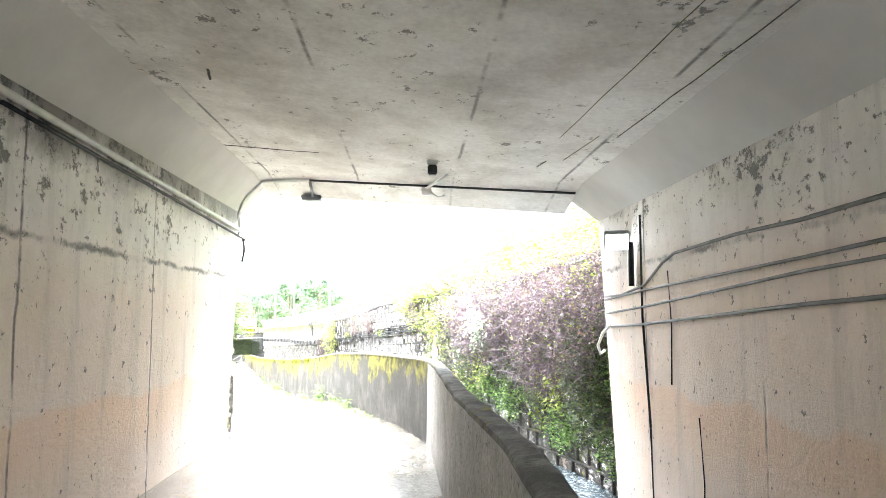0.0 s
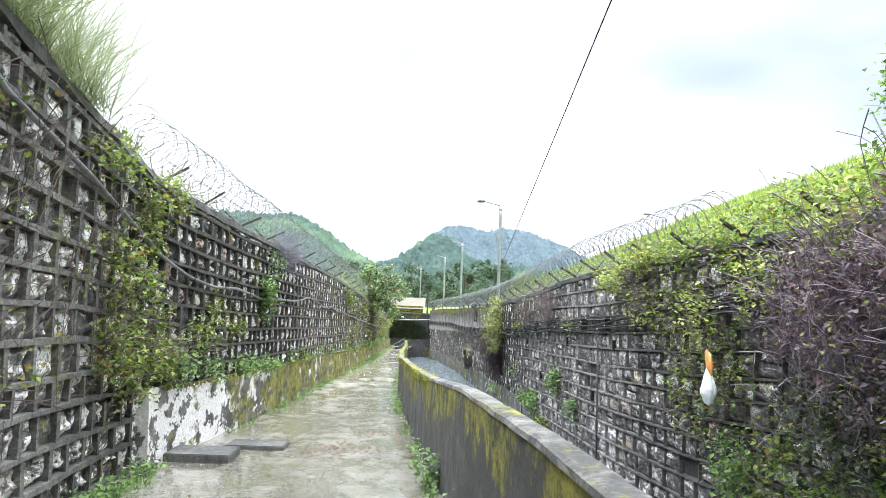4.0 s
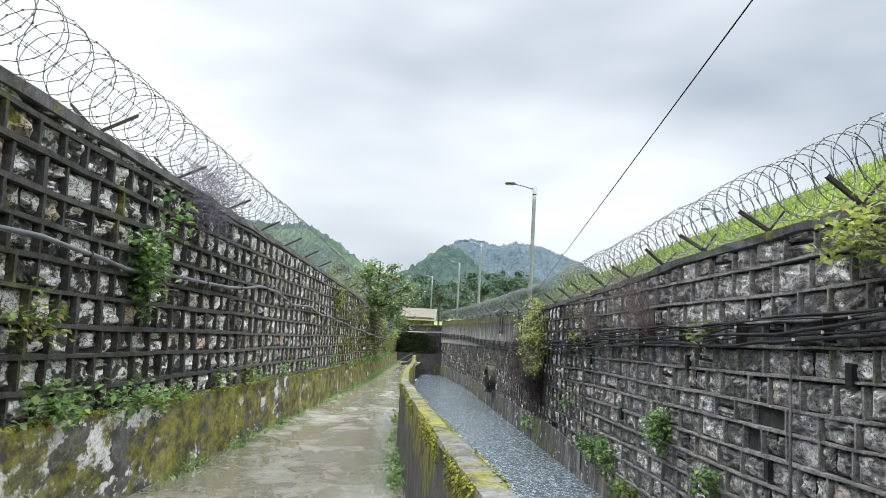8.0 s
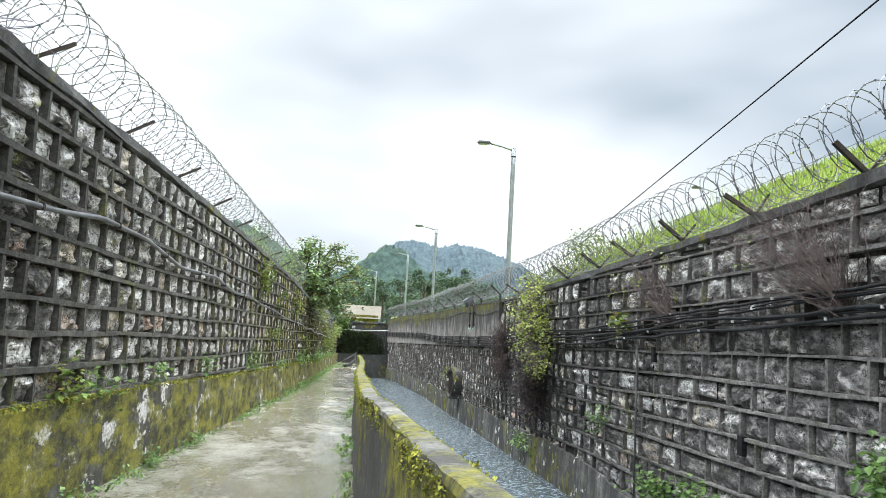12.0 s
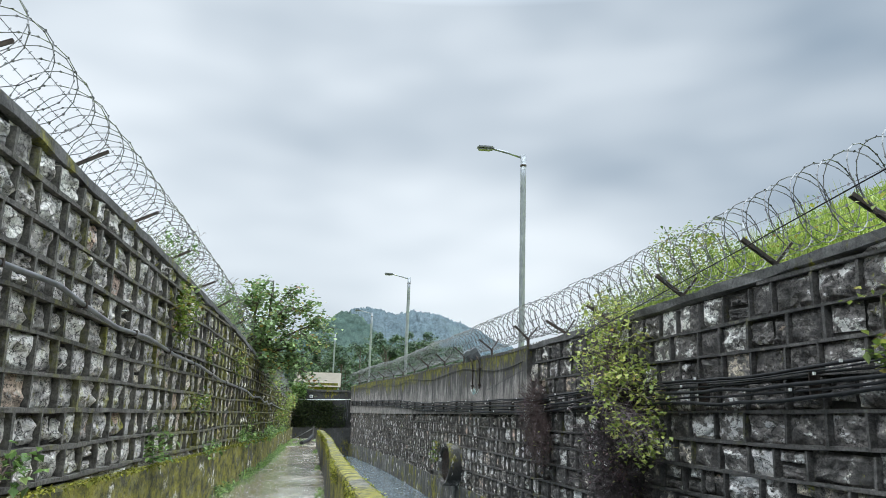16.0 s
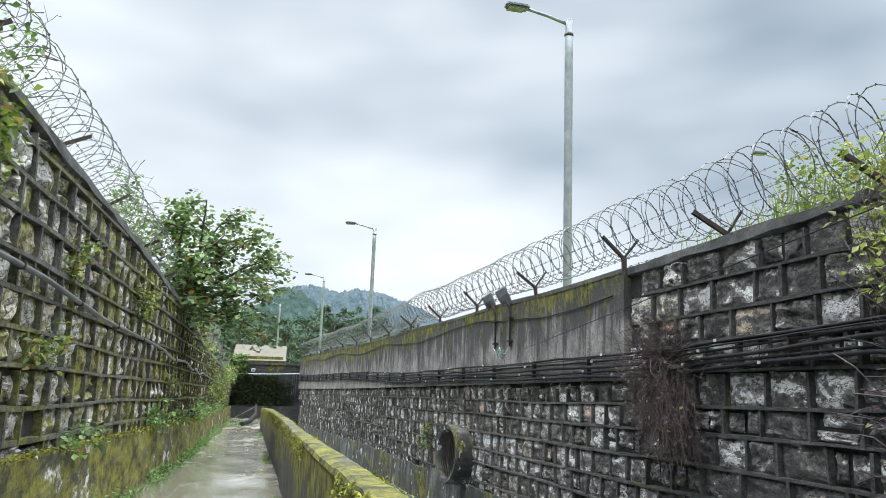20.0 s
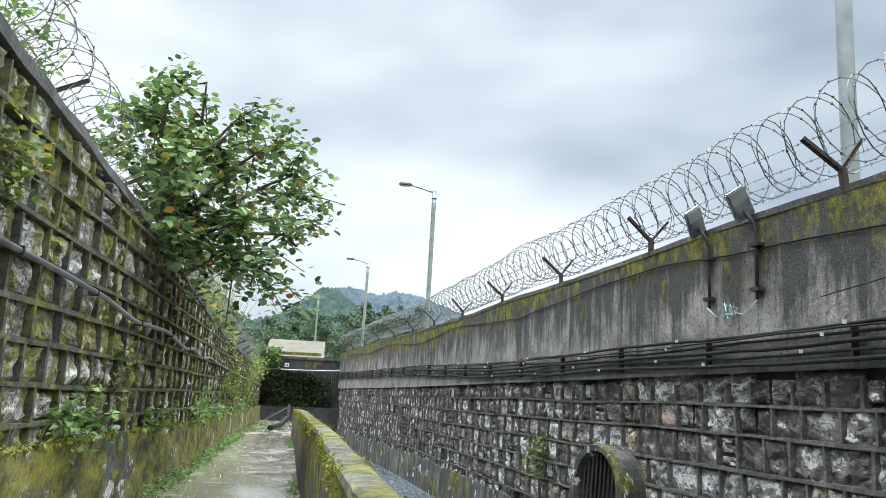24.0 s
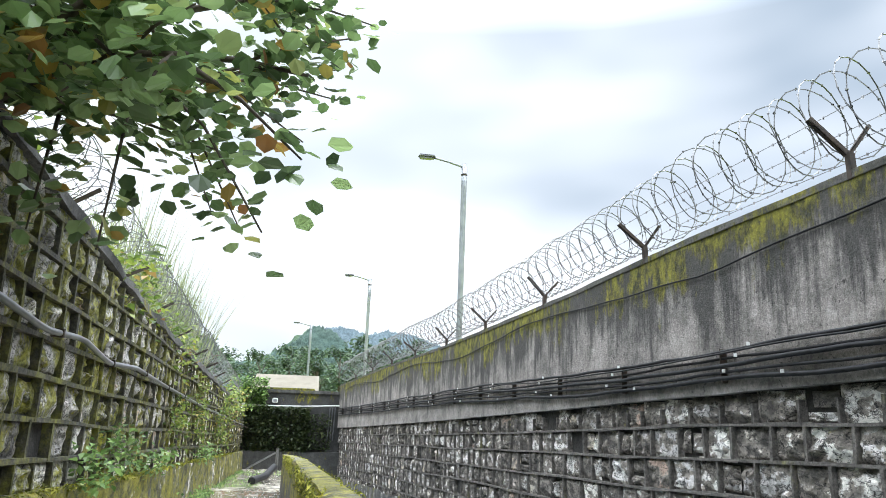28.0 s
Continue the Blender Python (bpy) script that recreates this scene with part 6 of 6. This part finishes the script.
kinds = [far_tree(201, 8.0, 3.0, 60, 0.4), far_tree(202, 6.0, 3.2, 60, 0.36), far_tree(203, 10.0, 3.4, 60, 0.45)]
spots = [(0, -9, 84, -1.8, 0.7), (1, -6, 80, -1.8, 0.72), (2, -3.5, 98, -1.8, 0.62), (0, 0.5, 92, -1.8, 0.75), (2, 3.5, 96, -1.8, 0.8), (1, 3.0, 84, -1.8, 0.7), (1, 7.0, 90, -1.8, 0.7), (2, 6.5, 120, -1.8, 0.95), (0, -13, 100, -1.8, 0.9), (1, -17, 92, -1.8, 0.8), (0, 11, 104, -1.8, 0.65), (2, -22, 115, -1.8, 0.8), (1, -1.0, 110, -1.8, 0.85), (0, 15, 120, -1.8, 0.7), (2, -28, 130, -1.8, 0.9), (1, 19, 118, -1.8, 0.7), (0, 2, 130, -1.8, 1.0), (1, -8, 125, -1.8, 0.95), (2, 12, 140, -1.8, 0.9), (0, -5, 74, -1.8, 0.5), (1, -9.5, 72, -1.8, 0.55), (1, 5.5, 74, -1.5, 0.5), (2, -1.5, 88, -1.8, 0.55), (0, 9.5, 82, -1.5, 0.6), (1, 13, 90, -1.2, 0.6), (2, -12, 88, -1.8, 0.7), (0, -16, 110, -1.8, 1.0), (1, 4.5, 105, -1.8, 0.9), (2, 9, 112, -1.8, 0.85), (0, -4.5, 112, -1.8, 0.95), (1, 17, 135, -1.8, 1.0)]
used = set()
for k, x, y, z, s in spots:
    m = pose(x, y, z, 0, 0, rng.uniform(0, 360))
    t = kinds[k] if k not in used else copy_thing(kinds[k], m)
    used.add(k)
    t.matrix_world = m @ Matrix.Diagonal((s, s, s * rng.uniform(0.9, 1.1), 1))


def hill_mat(name, near, far, patch):
    m, b = start_mat(name, 1.0)
    b.inputs["Specular IOR Level"].default_value = 0.0
    col = ramp_of(m, noise_of(m, 0.05, 10.0, 0.8), [(0.36, near), (0.6, far)])
    col = mix_of(m, 1.0, col, ramp_of(m, noise_of(m, 0.35, 6.0, 0.7), [(0.38, 0.72), (0.6, 1.14)]), "MULTIPLY")
    pt = ramp_of(m, noise_of(m, 0.02, 5.0, 0.6), [(0.56, 0.0), (0.66, 0.8)])
    return finish(m, b, mix_of(m, pt, col, patch), None, noise_of(m, 0.3, 8.0, 0.75), 1.0, 2.5)


def hill(name, label, x0, x1, y0, depth, shape, mat, seed, tree=3.0):
    """A wooded ridge: shape(u) gives its height along u = 0..1."""
    nx, ny = 300, 34
    verts, faces = [], []
    for j in range(ny):
        v = j / (ny - 1)
        for i in range(nx):
            u = i / (nx - 1)
            x, y = x0 + (x1 - x0) * u, y0 + depth * v
            z = shape(u) * math.sin(min(1.0, v * 1.15) * math.pi / 2) ** 0.8
            t = 0.8 * noise.noise((x * 0.09, y * 0.09, seed)) + 0.6 * abs(noise.noise((x * 0.4, y * 0.25, seed + 4))) + 0.5 * noise.noise((x * 0.9, y * 0.5, seed + 9))
            z += tree * t * min(1, z / 6)
            verts.append((x, y, z - 3))
    for j in range(ny - 1):
        for i in range(nx - 1):
            a = j * nx + i
            faces.append((a, a + 1, a + nx + 1, a + nx))
    return tagged(put(name, mesh_of(name, verts, faces, mat, True)), label, "hill", kind="structure")


# aerial haze is painted into these base colours, most into the far one
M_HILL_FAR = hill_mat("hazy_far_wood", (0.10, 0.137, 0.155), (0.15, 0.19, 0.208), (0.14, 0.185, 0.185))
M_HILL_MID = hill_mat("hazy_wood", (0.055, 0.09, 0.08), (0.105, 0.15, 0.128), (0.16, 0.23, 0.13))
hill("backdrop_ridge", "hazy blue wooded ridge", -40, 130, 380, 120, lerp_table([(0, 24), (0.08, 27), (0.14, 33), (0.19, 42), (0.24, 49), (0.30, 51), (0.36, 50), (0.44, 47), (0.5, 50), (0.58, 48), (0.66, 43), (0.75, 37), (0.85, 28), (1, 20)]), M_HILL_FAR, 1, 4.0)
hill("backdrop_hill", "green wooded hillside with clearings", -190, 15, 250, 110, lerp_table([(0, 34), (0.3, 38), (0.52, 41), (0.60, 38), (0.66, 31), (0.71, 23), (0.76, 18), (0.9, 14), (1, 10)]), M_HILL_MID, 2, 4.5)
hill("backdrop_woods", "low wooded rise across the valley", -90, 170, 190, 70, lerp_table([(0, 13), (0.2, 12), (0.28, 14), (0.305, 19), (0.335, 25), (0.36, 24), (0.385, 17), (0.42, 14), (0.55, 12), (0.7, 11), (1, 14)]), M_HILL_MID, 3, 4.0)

# ---- underpass fittings ----
def tv(u, v, z):
    return Vector(tun(u, v, z))


def under_lip(u, v):
    dv = v - edge_v(u, ceil_z(u))
    return ceil_z(u) - (0.152 + 0.07 * u / TW) * max(0.0, 1 + dv / 0.95) - 0.022


def bent(pts, n=6):
    """A smooth run through the given points."""
    q = [pts[0]] + list(pts) + [pts[-1]]
    out = []
    for a, b, c, d in zip(q, q[1:], q[2:], q[3:]):
        for i in range(n):
            t = i / n
            out.append(0.5 * ((2 * b) + (c - a) * t + (2 * a - 5 * b + 4 * c - d) * t * t + (3 * b - a - 3 * c + d) * t ** 3))
    return out + [pts[-1]]


M_PALE = plain("pale_conduit", (0.42, 0.42, 0.41), (0.6, 0.6, 0.58), 5.0, 0.4)
con = thing("wall_conduit", "pale grey conduit running along the underpass wall", "conduit")
put("pipe", strand([tv(0.04, -15.3, 2.78), tv(0.04, -5.26, 2.53), tv(0.04, -2.5, 2.46), tv(0.04, -0.25, 2.40)], 0.028, M_WHITEPVC, 8).mesh("pipe", M_PALE, True), con)
put("second_pipe", strand(bent([tv(0.05, -6.0, 2.47), tv(0.05, -0.5, 2.31), tv(0.05, -0.1, 2.27), tv(0.03, 0.08, 2.14), tv(0.0, 0.1, 1.98)]), 0.016, M_BLACK, 8).mesh("second_pipe", M_BLACK, True), con)
mc = thing("mouth_conduit", "thin conduit fixed along the soffit at the mouth", "conduit")
put("pipe", strand([tv(0.06, -0.3, 2.42), tv(0.04, -0.35, 2.6), tv(0.12, -0.4, 2.8), tv(0.45, -0.72, under_lip(0.45, -0.72)), tv(1.13, -1.08, under_lip(1.13, -1.08))], 0.022, M_PALE, 6).mesh("pipe", M_PALE, True), mc)
put("dark_pipe", strand([tv(u, -0.69 - 0.343 * u, under_lip(u, -0.69 - 0.343 * u)) for u in (1.13, 2.0, 3.0, 3.8, 4.35)], 0.015, M_BLACK, 6).mesh("dark_pipe", M_BLACK, True), mc)
put("drop", strand([tv(1.13, -1.08, under_lip(1.13, -1.08)), tv(1.08, -0.42, under_lip(1.08, -0.42))], 0.02, M_GREYPIPE, 6).mesh("drop", M_GREYPIPE, True), mc)
sp = thing("flat_light", "flat grey light fitting under the lip of the mouth", "light fitting")
bm = box_bm(-0.14, 0.14, -0.1, 0.1, -0.035, 0.035, 0.01)
part("housing", bm, M_GREYPIPE, sp)
sp.matrix_world = Matrix.Translation(tv(1.06, -0.36, ceil_z(1.0) - 0.185)) @ Matrix.Rotation(radians(-12), 4, "Z")
cam_ob = thing("ceiling_camera", "small dark square camera on a white mount", "camera")
part("body", box_bm(-0.05, 0.05, -0.05, 0.05, -0.15, -0.05, 0.012), M_BLACK, cam_ob)
part("mount", box_bm(-0.06, 0.06, -0.06, 0.06, -0.05, 0.003, 0.008), M_WHITEPVC, cam_ob)
cam_ob.matrix_world = Matrix.Translation(tv(2.68, -2.75, ceil_z(2.68))) @ Matrix.Rotation(radians(-12), 4, "Z")
jb = thing("junction_box", "white junction box with looped cable on the soffit", "junction box")
part("box", box_bm(-0.06, 0.06, -0.05, 0.05, -0.1, 0.003, 0.008), M_WHITEPVC, jb)
put("loop", strand([(0.05, 0, -0.06), (0.14, 0.03, -0.12), (0.22, 0.05, -0.1), (0.22, 0.03, -0.03), (0.16, 0, 0.0)], 0.014, M_WHITEPVC, 6).mesh("loop", M_WHITEPVC, True), jb)
put("riser", strand([(-0.02, 0, -0.02), (0.1, -0.5, -0.03), (0.2, -0.95, -0.03)], 0.016, M_WHITEPVC, 6).mesh("riser", M_WHITEPVC, True), jb)
jb.matrix_world = Matrix.Translation(tv(2.64, -1.5, under_lip(2.64, -1.5) + 0.02)) @ Matrix.Rotation(radians(-12), 4, "Z")
M_CABLE = plain("dusty_cable", (0.10, 0.095, 0.09), (0.2, 0.19, 0.18), 8.0, 0.6)
rc = thing("wall_cables", "grey cables fixed along the underpass wall", "cables")
for pts, rad in (([(-15.3, 2.0), (-6.2, 1.76), (-5.4, 1.77), (-4.2, 1.74), (-3.9, 1.68), (-3.4, 1.5), (-2.6, 1.42), (-1.95, 1.42)], 0.022), ([(-15.3, 1.9), (-6.2, 1.54), (-3.4, 1.45), (-1.95, 1.38)], 0.02), ([(-15.3, 1.8), (-6.2, 1.46), (-3.4, 1.29), (-1.95, 1.22)], 0.02), ([(-15.3, 1.6), (-6.2, 1.27), (-3.4, 1.12), (-1.98, 1.07)], 0.024)):
    put("cable", strand([tv(TW - 0.02, v, z) for v, z in pts], rad * 0.62, M_CABLE, 6).mesh("cable", M_CABLE, True), rc)
put("hook", strand([tv(TW - 0.04, -2.2, 1.08), tv(TW - 0.1, -2.12, 1.0), tv(TW - 0.14, -2.05, 0.86), tv(TW - 0.1, -2.0, 0.76), tv(TW - 0.04, -1.98, 0.8)], 0.018, M_WHITEPVC, 6).mesh("hook", M_WHITEPVC, True), rc)
put("vertical_cable", strand([tv(TW - 0.02, -3.3, 2.2), tv(TW - 0.02, -3.3, 1.2), tv(TW - 0.02, -3.45, 0.2), tv(TW - 0.02, -3.5, -0.9)], 0.012, M_BLACK, 5).mesh("vertical_cable", M_BLACK, True), rc)
put("black_pipe", strand([tv(TW - 0.05, -3.08, 1.95), tv(TW - 0.05, -3.08, 1.5)], 0.03, M_BLACK, 8).mesh("black_pipe", M_BLACK, True), rc)
for u_, z_, v_ in ((TW - 0.012, 1.6, -4.0), (TW - 0.012, 0.4, -4.6)):
    put("crack_wire", strand([tv(u_, v_, z_), tv(u_, v_ - 0.06, z_ - 0.5), tv(u_, v_ - 0.02, z_ - 1.0)], 0.007, M_BLACK, 4).mesh("crack_wire", M_BLACK), rc)
wl = thing("wall_lamp", "lit white LED lamp tilted out from the underpass wall", "lamp")
part("housing", box_bm(-0.05, 0.05, -0.13, 0.13, -0.1, 0.1, 0.01), M_STEEL, wl)
mg, bg = start_mat("lit_led", 0.4)
bg.inputs["Emission Color"].default_value = (0.9, 0.97, 1.0, 1)
bg.inputs["Emission Strength"].default_value = 6.0
finish(mg, bg, (0.9, 0.9, 0.9))
part("lit_lens", box_bm(-0.06, -0.052, -0.11, 0.11, -0.08, 0.08), mg, wl)
wl.matrix_world = Matrix.Translation(tv(TW - 0.12, -2.84, 1.99)) @ Matrix.Rotation(radians(62), 4, "Z") @ Matrix.Rotation(radians(-25), 4, "Y")
br = thing("soffit_joint", "dark open cracks and slots in the concrete soffit", "cracks")
for a, b, w in (((0.4, -2.45), (1.45, -2.56), 0.016), ((3.75, -4.2), (4.0, -9.0), 0.012), ((4.2, -4.4), (4.32, -7.4), 0.016), ((3.95, -3.4), (4.05, -4.4), 0.014), ((0.91, -4.8), (0.96, -5.05), 0.03), ((3.76, -3.0), (3.8, -3.3), 0.022)):
    p0, p1 = tv(a[0], a[1], ceil_z(a[0]) - 0.001), tv(b[0], b[1], ceil_z(b[0]) - 0.001)
    pts = [p0.lerp(p1, i / 8) + Vector((0.02 * noise.noise((i, a[0], 0)), 0.02 * noise.noise((i, a[1], 3)), 0)) for i in range(9)]
    put("crack", strand(pts, w * 0.35, M_BLACK, 4).mesh("crack", M_COPE), br)

# hanging stalks at the mouth
st = thing("hanging_stalks", "dry grass stalks dangling over the underpass mouth", "stalks")
r3 = random.Random(77)
for u, v, l in ((1.4, 0.15, 0.9), (2.3, 0.05, 1.1), (2.7, -0.1, 0.7), (0.75, 0.3, 0.8), (0.5, 0.35, 0.6), (3.3, -0.3, 0.4), (1.0, 0.3, 0.35)):
    p = tv(u, v + 0.1, 3.5)
    st_p = [p, p + Vector((r3.uniform(-0.05, 0.05), 0.06, -0.5)), p + Vector((r3.uniform(-0.1, 0.1), 0.1, -0.5 - l * 0.5)), p + Vector((r3.uniform(-0.12, 0.12), 0.1, -0.5 - l))]
    put("stalk", strand(st_p, 0.0018, M_TWIG, 4).mesh("stalk", M_TWIG), st)

# ---- small things ----
bag = thing("plastic_bag", "white plastic bag with red print caught on the creeper", "bag")
bm = bmesh.new()
bmesh.ops.create_icosphere(bm, subdivisions=3, radius=1.0)
for v in bm.verts:
    k = 1 + 0.22 * noise.noise(v.co * 2.3)
    top = max(0.0, v.co.z)
    v.co = Vector((v.co.x * 0.07 * k * (1 - 0.75 * top), v.co.y * 0.10 * k * (1 - 0.75 * top), v.co.z * 0.16 * k + 0.1 * top))
film_bm = bmesh.new()
bmesh.ops.create_icosphere(film_bm, subdivisions=2, radius=1.0)
for v in film_bm.verts:
    k = 1 + 0.5 * noise.noise(v.co * 2.9 + Vector((3, 1, 7)))
    v.co = Vector((v.co.x * 0.03 * k, v.co.y * 0.06 * k + 0.05 * v.co.z, v.co.z * 0.13 * k + 0.26))
part("sack", bm, plain("white_plastic", (0.62, 0.62, 0.6), (0.8, 0.8, 0.78), 9.0, 0.35), bag)
part("printed_top", film_bm, plain("red_yellow_plastic", (0.55, 0.08, 0.05), (0.7, 0.5, 0.08), 5.0, 0.4), bag, "crumpled red and yellow film")
bag.location = (2.72, 4.0, 0.3)
slabs = thing("drain_slab", "mossy concrete slabs lying over a side drain", "slab")
for x0, x1, y0, y1, z in ((-3.1, -2.35, 5.15, 5.65, 0.09), (-2.7, -1.95, 6.2, 6.6, 0.06)):
    part("slab", box_bm(x0, x1, y0, y1, ground_z(y0) - 0.02, ground_z(y0) + z, 0.012), M_COPE, slabs)
deb = thing("leaf_litter", "brown leaf and twig litter on the wet path", "litter", kind="stuff")
p = Pile()
r5 = random.Random(5)
for cx, cy, n, s in ((-1.2, 6.4, 160, 0.35), (-1.8, 2.7, 70, 0.2), (-0.8, 8.2, 60, 0.3), (-2.2, 6.8, 60, 0.2), (-3.0, 14, 60, 0.6), (-1.2, 12, 40, 0.8), (-2.6, 42.5, 200, 0.7), (-2.4, 20, 50, 1.2)):
    for _ in range(n):
        x, y = cx + r5.gauss(0, s), cy + r5.gauss(0, s * 0.8)
        p.add(leaf_data(Vector((x, y, ground_z(y) + 0.015)), r5.uniform(0.03, 0.07), r5, 0.1, False, Vector((r5.uniform(-1, 1), r5.uniform(-1, 1), 0.05))))
put("leaves", p.mesh("leaves", plain("brown_litter", (0.06, 0.035, 0.02), (0.17, 0.10, 0.05), 9.0, 0.9)), deb)

# weep holes in the right wall: black blocks stand for the shade inside
for y, h in ((8.8, 1.5), (10.05, 0.55), (12.0, 1.5), (14.6, 0.6), (16.5, 1.4), (19.0, 0.5)):
    wh = part("weep_hole", box_bm(-0.03, 0.02, -0.045, 0.045, -0.09, 0.09), M_BLACK, wall_right, "dark rectangular weep hole")
    wh.location = (right_x(y) - 0.005, y, RZ(y, h))
for y in (9.6, 16.9):
    pp = put("drain_stack", strand([(right_x(y) - 0.05, y, RZ(y, 1.55)), (right_x(y) - 0.05, y, RZ(y, -0.7))], 0.014, M_COPE, 8).mesh("drain_stack", M_COPE, True), wall_right, "dark vertical pipe against the stones")

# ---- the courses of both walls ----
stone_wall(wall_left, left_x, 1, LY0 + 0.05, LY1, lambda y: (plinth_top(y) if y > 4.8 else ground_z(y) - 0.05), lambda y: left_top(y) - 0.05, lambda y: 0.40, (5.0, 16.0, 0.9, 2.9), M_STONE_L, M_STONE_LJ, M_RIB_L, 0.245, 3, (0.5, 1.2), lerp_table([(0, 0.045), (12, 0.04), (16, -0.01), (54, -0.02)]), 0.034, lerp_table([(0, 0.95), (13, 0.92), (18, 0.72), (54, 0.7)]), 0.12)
stone_wall(wall_right, right_x, -1, RY0 + 0.05, RY1, lambda y: base_h(y) if y > 2 else ground_z(y) - DROP, lambda y: (right_top(y) - 0.05 if y < CONC_Y else band_low(y)), lambda y: 0.52 if y < 18 else (0.42 if y < 25 else 0.36), (28.0, 37.0, -0.3, 1.6), M_STONE_R, M_STONE_RJ, M_RIB_R, 0.26, 4, (0.4, 1.0), lerp_table([(0, 0.045), (16, 0.035), (19, 0.0), (26, 0.0), (29, -0.02), (54, -0.02)]), 0.026, lerp_table([(0, 0.62), (26, 0.62), (30, 0.52), (54, 0.52)]), 0.12)
